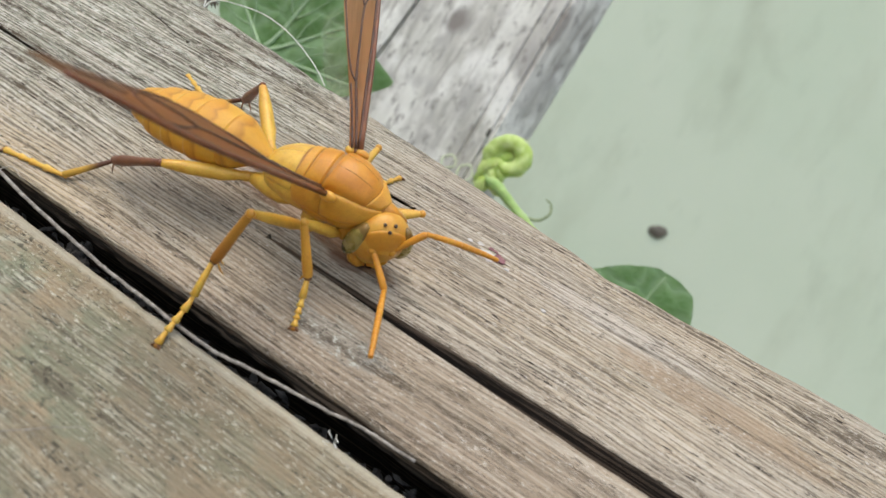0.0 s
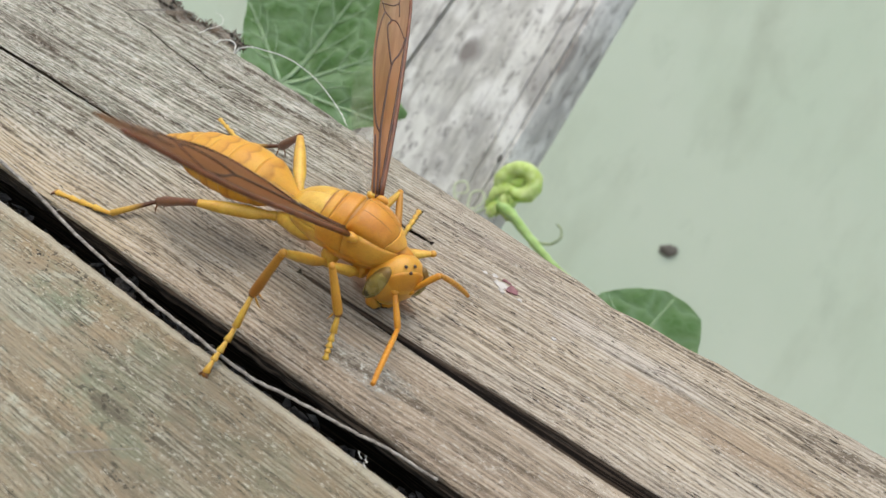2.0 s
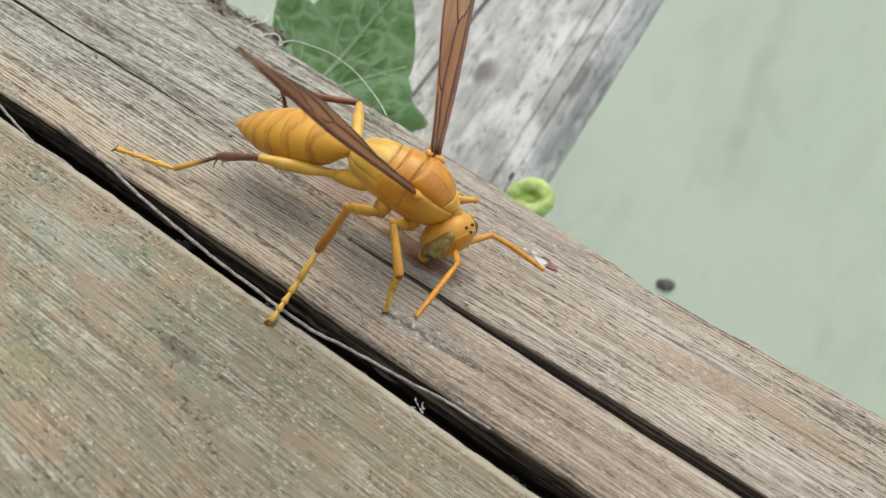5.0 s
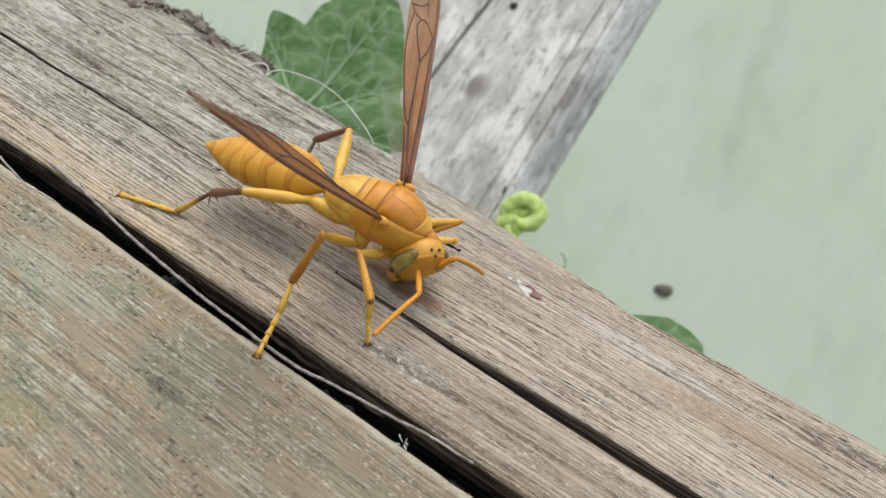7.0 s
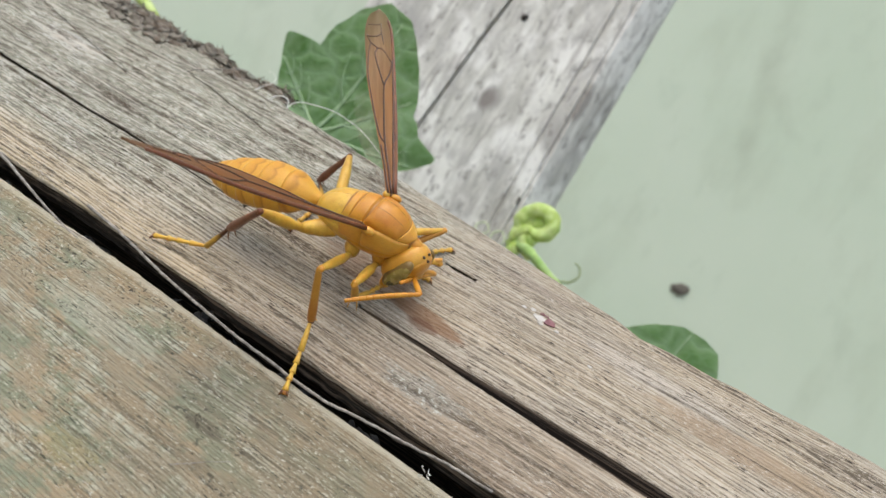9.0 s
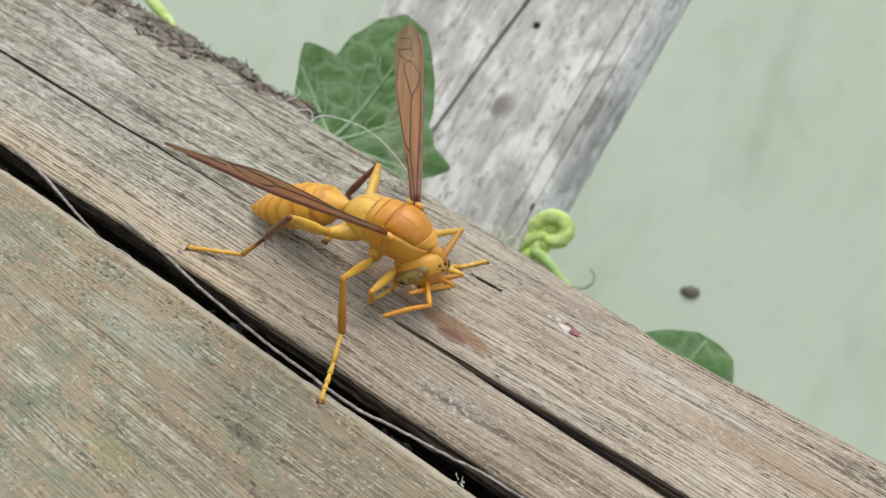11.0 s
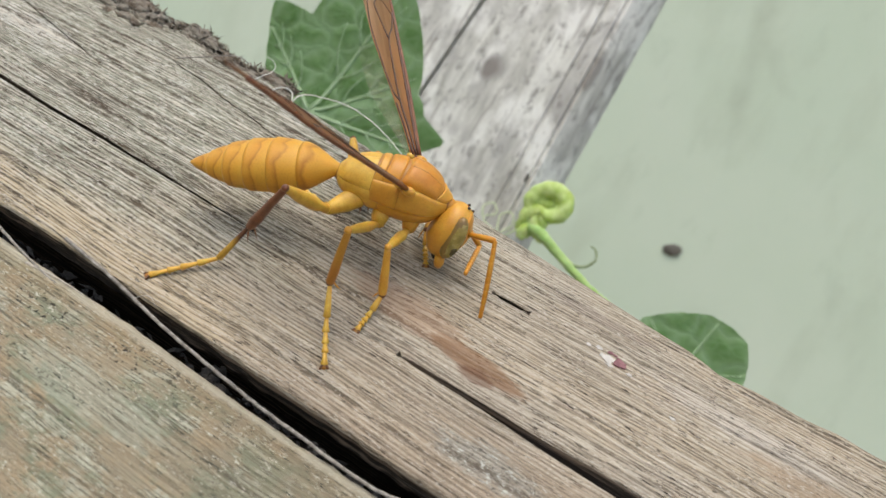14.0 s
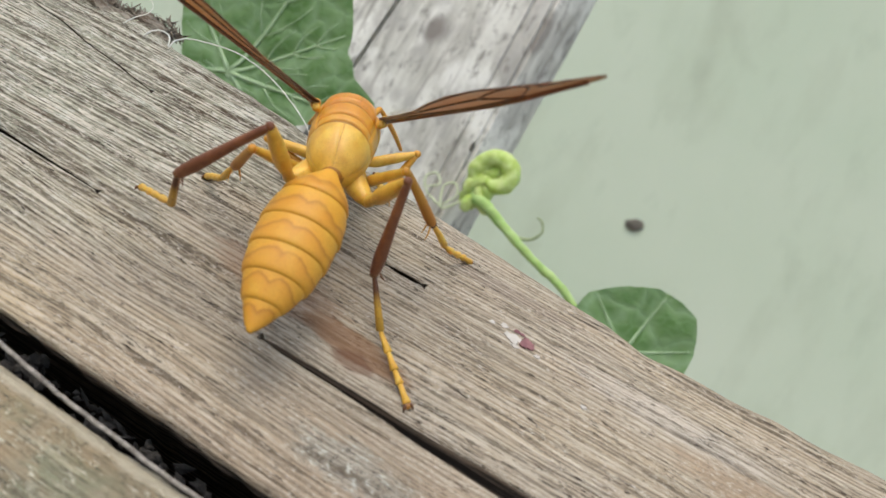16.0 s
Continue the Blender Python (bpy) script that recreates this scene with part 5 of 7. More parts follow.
STATIONS = [0.0, 3.9, 6.7, 9.0, 11.1, 13.0, 15.0]
abdomen = None
for i, (x0, x1) in enumerate(zip(STATIONS, STATIONS[1:])):
    skin_mat = tergite_chitin("banded_plate", x1 - (1.15 if i else 0.75), (x1 - x0) * 0.55)
    if abdomen is None:
        abdomen = part("abdomen", tergite(x0, x1), skin_mat, wasp, "yellow-orange abdomen with wavy brown bands")
        LIMB["abdomen"] = abdomen
    else:
        part("segment", tergite(x0 - 0.35, x1), skin_mat, abdomen)


def wing_point(length, chord, lead, f, q, camber=0.25, fold=0.3, narrow=0.0):
    """A point of a wing sheet at shares f of its length and q of its chord."""
    round_tip = (1 - clamp01((f - 0.8) / 0.2) ** 2.4) ** 0.5
    wide = chord * (0.32 + 0.68 * smooth_step(0.0, 0.62, f)) * round_tip
    slim = 1 - narrow * smooth_step(0.45, 1.0, f)
    wide *= slim * (1 + 0.25 * narrow * smooth_step(0.1, 0.5, f))
    top = lead * (0.35 + 0.65 * smooth_step(0, 0.5, f)) * slim
    y = top - wide * q - 0.45 * chord * slim * (1 - round_tip)
    z = camber * math.sin(math.pi * q) * (0.5 + f) + fold * abs(q - 0.45) * 0.8 + 0.08 * math.sin(9 * f + 3 * q)
    return length * f, y, z


def blade(length, chord, lead, camber=0.25, fold=0.3, narrow=0.0):
    """A wing sheet along x; y is the chord, with a lengthwise fold."""
    bm = bmesh.new()
    rows = []
    steps, across = 40, 8
    for i in range(steps + 1):
        rows.append([bm.verts.new(Vector(wing_point(length, chord, lead, i / steps, k / across, camber, fold, narrow)) * MM) for k in range(across + 1)])
    for a, b in zip(rows, rows[1:]):
        for k in range(across):
            bm.faces.new((a[k], a[k + 1], b[k + 1], b[k]))
    bmesh.ops.solidify(bm, geom=bm.faces[:], thickness=0.02 * MM)
    return bm


WING_CHORD = 3.3
VEIN_DARK = chitin("dark_wing_vein", (0.05, 0.02, 0.01), (0.11, 0.045, 0.02))


def wing(side):
    """Fore wing with its hind wing tucked under it; the root is the origin and the tip lies along x."""
    flip = Matrix.Diagonal((1, -side, 1, 1))
    narrow = 0.0 if side > 0 else 0.62
    sheet = blade(24.8, WING_CHORD, 1.1, narrow=narrow)
    bmesh.ops.transform(sheet, matrix=flip, verts=sheet.verts)
    fore = part("wing", sheet, MEMBRANE if side > 0 else SHADED_FOLDED_MEMBRANE, wasp, "smoky amber fore wing with dark veins" if side > 0 else "smoky fore wing folded lengthwise, its shade put into the colour")
    hind = blade(13.5, 2.4, -0.6, 0.15, 0.2)
    bmesh.ops.transform(hind, matrix=flip @ pose(0.2 * MM, 0, -0.3 * MM, 2, 1.0, -3.0), verts=hind.verts)
    part("hind_wing", hind, CLEAR_MEMBRANE, fore, "clearer amber hind wing")
    # veins: (share of the length, share of the chord from the leading edge)
    lines = [
        ([(0, 0.05), (0.3, 0.03), (0.6, 0.03), (0.85, 0.03), (0.93, 0.06)], 0.24),
        ([(0, 0.2), (0.2, 0.16), (0.45, 0.13), (0.7, 0.06)], 0.15),
        ([(0, 0.45), (0.12, 0.58), (0.25, 0.66), (0.4, 0.55), (0.55, 0.42), (0.62, 0.2), (0.7, 0.07)], 0.13),
        ([(0.25, 0.66), (0.29, 0.87), (0.4, 0.94), (0.6, 0.94), (0.74, 0.88), (0.79, 0.8)], 0.1),
        ([(0.55, 0.42), (0.63, 0.56), (0.72, 0.68), (0.755, 0.6), (0.79, 0.8), (0.84, 0.92)], 0.1),
        ([(0.755, 0.6), (0.75, 0.4), (0.69, 0.12)], 0.09),
        ([(0.83, 0.93), (0.825, 0.6), (0.84, 0.42), (0.78, 0.36)], 0.09),
        ([(0.90, 0.9), (0.895, 0.55), (0.905, 0.4)], 0.07),
        ([(0.84, 0.42), (0.905, 0.4)], 0.07),
        ([(0, 0.75), (0.12, 0.85), (0.24, 0.9)], 0.12),
    ]
    for pts, r in lines:
        knots = [wing_point(24.8, WING_CHORD, 1.1, f, q, narrow=narrow) for f, q in pts]
        line = curve_points([(x, -side * y, z) for x, y, z in knots], 5)
        part("vein", rod(line, [r * (1 - 0.35 * i / len(line)) for i in range(len(line))], 6), BROWN if r > 0.2 else VEIN_DARK, fore)
    return fore


LIMB["wing_right"] = wing(-1)
LIMB["wing_left"] = wing(1)


def two_tone(name, front, back, at):
    """Chitin that changes colour at a distance along the limb, in millimetres."""
    n = Nodes(name)
    sep = n.put("ShaderNodeSeparateXYZ", [("Vector", n.stretch(1, 1, 1))])
    k = n.maths("ADD", n.maths("SUBTRACT", sep.outputs["X"], at), n.maths("MULTIPLY", n.noise(n.stretch(1.5, 1.5, 1.5), 1, 3), 0.8))
    fine = n.noise(n.stretch(8, 8, 8), 1, 3, 0.6)
    color = n.mix(n.ramp(n.maths("DIVIDE", k, 2.0), (0.0, 0.0), (0.7, 1.0)), front, back)
    color = n.mix(n.ramp(fine, (0.32, 0.35), (0.5, 0.0)), color, tuple(c * 0.5 for c in front))
    return n.finish(color, 0.45, n.bump(fine, 0.35, 0.03), Specular_IOR_Level=0.4)


HIND_FOOT = two_tone("brown_to_yellow_chitin", (0.10, 0.04, 0.018), (0.56, 0.33, 0.05), 1.7)
SHIN = two_tone("orange_brown_shin", (0.47, 0.22, 0.03), (0.41, 0.165, 0.025), 3.2)


def leg(side, k, femur, tibia, tarsus):
    name = "%s_%d" % ("right" if side < 0 else "left", k)
    thick = {1: 0.52, 2: 0.5, 3: 0.66}[k]
    if k == 3:
        c = part("coxa", rod([(-0.5, 0, 0.2), (0.4, 0, 0.1), (1.8, 0, 0), (3.1, 0, 0), (3.75, 0, 0)], [0.85, 1.1, 0.95, 0.68, 0.45]), YELLOW, wasp, "stout yellow hip segment")
        LIMB["coxa_" + name] = c
    f = part("femur", rod([(-0.3, 0, 0), (0.4, 0, 0), (0.9, 0, -0.02), (femur * 0.35, 0, -0.08), (femur * 0.7, 0, -0.04), (femur - 0.5, 0, 0), (femur + 0.05, 0, 0)],
                          [thick * 0.55, thick * 0.75, thick * 0.62, thick, thick * 0.9, thick * 0.62, thick * 0.5], 12), YELLOW, wasp, "yellow thigh")
    LIMB["femur_" + name] = f
    part("knee", blob((femur, 0, 0), (0.4, 0.36, 0.36), segments=10), AMBER if k < 3 else BROWN, f)
    t = part("tibia", rod([(-0.2, 0, 0), (0.5, 0, 0.02), (tibia * 0.4, 0, 0.04), (tibia * 0.8, 0, 0), (tibia - 0.2, 0, 0), (tibia + 0.1, 0, 0)],
                          [0.26, 0.33, 0.38, 0.44 if k < 3 else 0.52, 0.42, 0.25], 12), {1: AMBER, 2: SHIN, 3: BROWN}[k], wasp,
             "red-brown shin" if k == 3 else "amber shin")
    LIMB["tibia_" + name] = t
    for s in (-1, 1):
        part("spur", rod([(tibia - 0.25, s * 0.25, -0.15), (tibia + 0.35, s * 0.45, -0.7), (tibia + 0.75, s * 0.5, -1.15)], [0.09, 0.07, 0.02], 6), JOINT if k == 3 else AMBER, t)
    part("ankle", blob((tibia, 0, 0), (0.34, 0.36, 0.36), segments=10), JOINT, t)
    arch = {1: 0.07, 2: 0.08, 3: 0.0}[k]
    bounds = [0, 0.42, 0.6, 0.74, 0.85, 1.0]
    foot = None
    split = 0.0
    for i, (a, b) in enumerate(zip(bounds, bounds[1:])):
        if k == 3 and i == 1:   # the hind foot bends behind its first joint
            split = 0.42 * tarsus
        x0, x1 = a * tarsus - split, b * tarsus - split
        dip = lambda x: -arch * tarsus * (smooth_step(0, 0.5, x / tarsus) - smooth_step(0.45, 1.02, x / tarsus)) if x > 0 else 0.0
        at = [x0, x0 + 0.1, (x0 + x1) / 2, x1 - 0.05, x1 + 0.04]
        bm = rod([(x, 0, dip(x)) for x in at], [0.15, 0.19, 0.23 if i else 0.27, 0.34, 0.16], 9)
        if foot is None:
            foot = part("tarsus", bm, HIND_FOOT if k == 3 else YELLOW, wasp, "first foot joint, dark brown turning yellow" if k == 3 else "slender yellow foot")
            LIMB["tarsus_" + name] = foot
        elif k == 3 and i == 1:
            foot = part("toe", bm, YELLOW, wasp, "yellow outer foot")
            LIMB["toe_" + name] = foot
        else:
            part("toe_joint", bm, YELLOW, foot)
    tarsus -= split
    for s in (-1, 1):
        part("claw", rod([(tarsus - 0.1, s * 0.1, 0), (tarsus + 0.25, s * 0.3, 0.05), (tarsus + 0.5, s * 0.42, -0.22)], [0.15, 0.13, 0.04], 6), JOINT, foot)
    part("pad", blob((tarsus + 0.1, 0, -0.05), (0.34, 0.3, 0.2), segments=8), SEAM, foot)


for side in (-1, 1):
    leg(side, 1, 5.83, 4.77, 4.01)
    leg(side, 2, 9.4, 5.95, 7.27)
    leg(side, 3, 7.2, 8.03, 10.7)
    name = "right" if side < 0 else "left"
    LIMB["scape_" + name] = part("scape", rod([(-0.1, 0, 0), (0.5, 0, 0), (2.6, 0, 0.03), (3.3, 0, 0), (3.45, 0, 0)], [0.2, 0.26, 0.32, 0.3, 0.18], 10), ORANGE, wasp, "orange antenna base")
    feel = None
    for i in range(11):
        x0, x1 = 7.6 * i / 11, 7.6 * (i + 1) / 11
        sag = lambda x: -0.012 * (x - 3.8) ** 2 + 0.17
        r = 0.19 + 0.08 * math.sin(math.pi * min(1, (i + 2) / 13))
        bm = rod([(x0 - 0.02, 0, sag(x0)), (x0 + 0.08, 0, sag(x0 + 0.08)), (x1 - 0.08, 0, sag(x1 - 0.08)), (x1, 0, sag(x1))], [r * 0.92, r, r * 1.02, r * 0.92], 9)
        if feel is None:
            feel = part("flagellum", bm, ORANGE, wasp, "orange beaded feeler")
            LIMB["flagellum_" + name] = feel
        else:
            part("feeler_joint", bm, ORANGE, feel)

# ---- what moves: the wasp and its limbs ----
KEYED = {}
# each limb piece hangs on the end of the one before it
HANGS_ON = {"scape_right": "head", "scape_left": "head", "flagellum_right": "scape_right", "flagellum_left": "scape_left"}
for side in ("right", "left"):
    HANGS_ON["femur_%s_3" % side] = "coxa_%s_3" % side
    HANGS_ON["toe_%s_3" % side] = "tarsus_%s_3" % side
    for k in (1, 2, 3):
        HANGS_ON["tibia_%s_%d" % (side, k)] = "femur_%s_%d" % (side, k)
        HANGS_ON["tarsus_%s_%d" % (side, k)] = "tibia_%s_%d" % (side, k)


def key_part(name, rows):
    """Rows of seconds, millimetres and degrees in the wasp's own space."""
    KEYED[name] = [(t, pose(x * MM, y * MM, z * MM, *turn)) for t, x, y, z, *turn in rows]


def pose_between(name, i, f):
    """The pose of a piece at the share f of the way from its row i to the next; joints stay closed."""
    m0, m1 = KEYED[name][i][1], KEYED[name][i + 1][1]
    q0, q1 = m0.to_quaternion(), m1.to_quaternion()
    q1.make_compatible(q0)
    turn = q0.slerp(q1, f)
    on = HANGS_ON.get(name)
    if on:
        end = (KEYED[on][i][1].inverted() @ m0.translation).lerp(KEYED[on][i + 1][1].inverted() @ m1.translation, f)
        spot = pose_between(on, i, f) @ end
    else:
        spot = m0.translation.lerp(m1.translation, f)
    return Matrix.LocRotScale(spot, turn, None)


def key_limbs():
    for name, rows in KEYED.items():
        dense = [rows[0]]
        for i, ((t0, _), (t1, m1)) in enumerate(zip(rows, rows[1:])):
            if name in HANGS_ON:
                dense += [(t0 + (t1 - t0) * k / 5, pose_between(name, i, k / 5)) for k in range(1, 5)]
            dense.append((t1, m1))
        walk(LIMB[name], dense)


def motions():
    walk(wasp, [(t, RAIL @ pose(x * MM, y * MM, z * MM, *turn)) for t, x, y, z, *turn in (
        (0, -0.85, -1.72, 5.92, 2.6, 0.4, 11.1),
        (0.5, -1.11, -1.89, 6.11, -0.6, 1.9, 10.9),
        (1, -0.62, -2.18, 5.93, -0.0, 2.6, 8.3),
        (1.5, -0.62, -2.31, 5.79, 1.9, 3.4, 9.8),
        (2, -1.05, -2.43, 6.12, -0.3, 4.6, 10.0),
        (2.5, -1.25, -2.42, 6.64, 0.9, 8.7, 6.5),
        (3, -1.66, -1.82, 6.11, 0.6, 4.1, 8.3),
        (3.5, -1.72, -2.62, 7.29, -0.7, 15.3, 13.2),
        (4, -1.94, -1.70, 6.64, 1.0, 10.6, 11.1),
        (4.5, -1.32, -2.21, 7.45, 4.1, 16.6, 15.5),
        (7, -3.19, -0.75, 6.06, 4.4, 5.3, 10.6),
        (7.5, -4.90, 0.09, 5.73, -0.1, 1.0, 7.1),
        (8, -7.15, -0.21, 6.65, 4.9, 4.9, 10.1),
        (10.5, -7.59, -0.92, 7.10, 4.2, 0.5, 5.1),
        (11, -8.55, -0.18, 7.09, 5.8, 2.1, 3.1),
        (11.5, -9.19, 0.53, 6.47, 0.7, -1.6, 5.5),
        (12, -11.87, 2.61, 7.10, -5.1, -11.0, 12.2),
        (12.5, -14.58, 5.87, 6.77, -4.4, -12.2, 12.5),
        (13, -16.08, 6.89, 8.15, -7.6, -18.2, 2.1),
        (13.5, -15.52, 4.46, 8.75, -7.6, -18.1, -9.5),
        (13.7, -12.75, 5.20, 8.01, -6.6, -7.1, 7.2),
        (14, -13.63, 6.43, 6.96, -4.8, 5.6, 20.3),
        (14.5, -9.02, 2.87, 7.16, -5.5, 2.9, 11.8),
        (15, -3.99, 0.77, 7.68, -1.6, 3.0, 5.3),
        (15.2, -0.93, 0.19, 8.41, -5.4, -4.6, 12.5),
        (15.5, -4.20, 7.38, 7.52, -4.9, -6.2, 47.6),
        (16, -8.43, 10.81, 6.73, 3.4, 9.9, 114.8),
    )])
    key_part("head", [
        (0, 5.73, -0.00, 1.00, -11, 20, -61), (0.5, 5.73, 0.00, 1.00, -8, 17, -49), (1, 5.73, 0.00, 1.00, -12, 23, -39), (1.5, 5.73, -0.00, 1.00, -21, 17, -41), (2, 5.73,
        -0.00, 1.00, -9, 17, -48), (2.5, 5.73, 0.00, 1.00, -6, 19, -45), (3, 5.73, 0.00, 1.00, -11, 20, -35), (3.5, 5.73, -0.00, 1.00, -2, 15, -19), (4, 5.73, 0.00, 1.00,
        -14, 24, -20), (4.5, 5.73, -0.00, 1.00, -1, 18, -19), (7, 5.73, 0.00, 1.00, -15, 23, -49), (7.5, 5.73, 0.00, 1.00, -16, 32, -32), (8, 5.73, -0.00, 1.00, -8, 31,
        -17), (10.5, 5.73, 0.00, 1.00, -24, 39, -32), (11, 5.73, 0.00, 1.00, -21, 42, -30), (11.5, 5.73, 0.00, 1.00, -11, 46, -12), (12, 5.73, -0.00, 1.00, -6, 33, 4),
        (12.5, 5.73, -0.00, 1.00, -22, 26, -5), (13, 5.73, 0.00, 1.00, -18, 18, 5), (13.5, 5.73, 0.00, 1.00, -13, 15, 5), (14, 5.73, -0.00, 1.00, -14, 16, -1), (14.5,
        5.73, 0.00, 1.00, -7, 15, -18), (15, 5.73, 0.00, 1.00, -8, 13, -25), (15.5, 5.73, -0.00, 1.00, 1, 26, -6), (16, 5.73, -0.00, 1.00, 1, 20, -2),
    ])
    key_part("abdomen", [
        (0, -4.75, 0.00, 0.95, 0, 0, -1), (0.5, -4.75, 0.00, 0.95, 0, -3, -4), (1, -4.75, 0.00, 0.95, 0, -4, -4), (1.5, -4.75, 0.00, 0.95, 0, -5, -4), (2, -4.75, 0.00, 0.95, 0, -5, -3), (2.5, -4.75, 0.00, 0.95, 0, -6, -3), (3, -4.75, 0.00, 0.95, 0, -7, -3), (3.5, -5.0, 0.00, 0.55, 5, -32, -17), (4, -5.0, 0.00, 0.55, 2, -27, -9), (4.5, -5.0, 0.00, 0.55, 3, -33, -12), (7, -5.0, 0.00, 0.55, 0, -10, -0), (7.5, -5.0, 0.00, 0.55, -0, 0, 1), (8, -5.0, 0.00, 0.55, -0, -3, 2),
        (10.5, -5.0, 0.00, 0.55, -2, -23, 7), (11, -5.0, 0.00, 0.55, -2, -27, 8), (11.5, -5.0, 0.00, 0.55, -1, -22, 3), (12, -5.0, 0.00, 0.85, -0, -8, 4), (12.5, -5.0, 0.00, 0.9, -1, -11, 12), (13, -5.0, 0.00, 0.55, -1, -5, 13), (13.5, -5.0, 0.00, 0.55, 0, 1, 7), (14, -5.0, 0.00, 0.55, -1, -16, 5), (14.5, -5.0, 0.00, 0.4, 0, -3, -1), (15, -5.0, 0.00, 0.55, -0, -4, 3), (15.5, -5.0, 0.00, 0.55, -0, -3, 7), (16, -5.0, 0.00, 0.55, 2, -21, -9),
    ])
    key_part("wing_right", [
        (0, 1.22, -2.99, 2.85, -9, -45, -113), (0.5, 1.22, -2.99, 2.85, -7, -42, -117), (1, 1.22, -2.99, 2.85, -8, -44, -115), (1.5, 1.22, -2.99, 2.85, -5, -46, -122),
        (2, 1.22, -2.99, 2.85, -7, -41, -118), (2.5, 1.22, -2.99, 2.85, -5, -41, -121), (3, 1.22, -2.99, 2.85, -6, -44, -119), (3.5, 1.22, -2.99, 2.85, -4, -36, -122),
        (4, 1.22, -2.99, 2.85, -4, -38, -122), (4.5, 1.22, -2.99, 2.85, -1, -37, -128), (7, 1.22, -2.99, 2.85, -6, -44, -119), (7.5, 1.22, -2.99, 2.85, -8, -42, -115),
        (8, 1.22, -2.99, 2.85, 11, -35, -128), (10.5, 1.22, -2.99, 2.85, 8, -37, -123), (11, 1.22, -2.99, 2.85, 8, -39, -121), (11.5, 1.22, -2.99, 2.85, 8, -36, -121),
        (12, 1.22, -2.99, 2.85, 6, -34, -119), (12.5, 1.22, -2.99, 2.85, 0, -36, -131), (13, 1.22, -2.99, 2.85, -12, -38, -107), (13.5, 1.22, -2.99, 2.85, 1, -38, -131),
        (14, 1.22, -2.99, 2.85, -3, -37, -125), (14.5, 1.22, -2.99, 2.85, -5, -36, -121), (15, 1.22, -2.99, 2.85, -5, -39, -122), (15.5, 1.22, -2.99, 2.85, -6, -41,
        -119), (16, 1.22, -2.99, 2.85, -9, -34, -147),
    ])
    key_part("femur_right_1", [
        (0, 2.85, -1.32, -2.76, 0, -43, -115), (0.5, 2.85, -1.32, -2.76, 0, -42, -111), (1, 2.85, -1.32, -2.76, 0, -45, -107), (1.5, 2.85, -1.32, -2.76, 0, -47, -109),
        (2, 2.85, -1.32, -2.76, 0, -42, -106), (2.5, 2.85, -1.32, -2.76, 0, -44, -104), (3, 2.85, -1.32, -2.76, 0, -40, -103), (3.5, 2.85, -1.32, -2.76, 0, -37, -106),
        (4, 2.85, -1.32, -2.76, 0, -38, -101), (4.5, 2.85, -1.32, -2.76, 0, -40, -108), (7, 2.85, -1.32, -2.76, 0, -34, -108), (7.5, 2.85, -1.32, -2.76, 0, -37, -97), (8,
        2.85, -1.32, -2.76, -0, -24, -88), (10.5, 2.85, -1.32, -2.76, 0, -14, -91), (11, 2.85, -1.32, -2.76, -0, -12, -89), (11.5, 2.85, -1.32, -2.76, 0, -19, -97), (12,
        2.85, -1.32, -2.76, 0, -3, -93), (12.5, 2.85, -1.32, -2.76, 0, 9, -94), (13, 2.85, -1.32, -2.76, 0, 21, -99), (13.5, 2.85, -1.32, -2.76, -0, 20, -84), (14, 2.85,
        -1.32, -2.76, 0, -15, -102), (14.5, 2.85, -1.32, -2.76, 0, -30, -93), (15, 2.85, -1.32, -2.76, 0, -39, -100), (15.5, 2.85, -1.32, -2.76, -0, -15, -74), (16, 2.85,
        -1.32, -2.76, -0, -18, -72),
    ])
    key_part("tibia_right_1", [
        (0, 1.01, -5.20, 1.18, -0, 66, -46), (0.5, 1.28, -5.38, 1.11, -0, 72, -33), (1, 1.63, -5.24, 1.38, -0, 73, -33), (1.5, 1.54, -5.11, 1.47, -0, 71, -30), (2, 1.62,
        -5.47, 1.14, -0, 65, -24), (2.5, 1.82, -5.42, 1.25, -0, 45, -36), (3, 1.82, -5.66, 0.99, -0, 55, -31), (3.5, 1.60, -5.79, 0.77, 0, 57, 2), (4, 1.95, -5.82, 0.84,
        -0, 30, -46), (4.5, 1.42, -5.58, 0.95, -0, 32, -42), (7, 1.35, -5.89, 0.53, -0, 18, -45), (7.5, 2.29, -5.93, 0.76, 0, 76, 8), (8, 3.03, -6.64, -0.38, 0, 69, 97),
        (10.5, 2.79, -6.98, -1.37, 0, 67, 117), (11, 2.92, -7.02, -1.52, 0, 63, 118), (11.5, 2.19, -6.78, -0.84, 0, 73, 40), (12, 2.56, -7.13, -2.43, -0, 57, -39), (12.5,
        2.48, -7.07, -3.63, -0, 56, -61), (13, 2.01, -6.68, -4.89, 0, 85, 120), (13.5, 3.42, -6.77, -4.75, 0, 71, 98), (14, 1.66, -6.84, -1.30, -0, 70, -57), (14.5, 2.60,
        -6.34, 0.19, 0, 64, 16), (15, 2.07, -5.82, 0.87, 0, 79, 32), (15.5, 4.42, -6.71, -1.21, 0, 36, 169), (16, 4.58, -6.59, -0.97, 0, 57, 131),
    ])
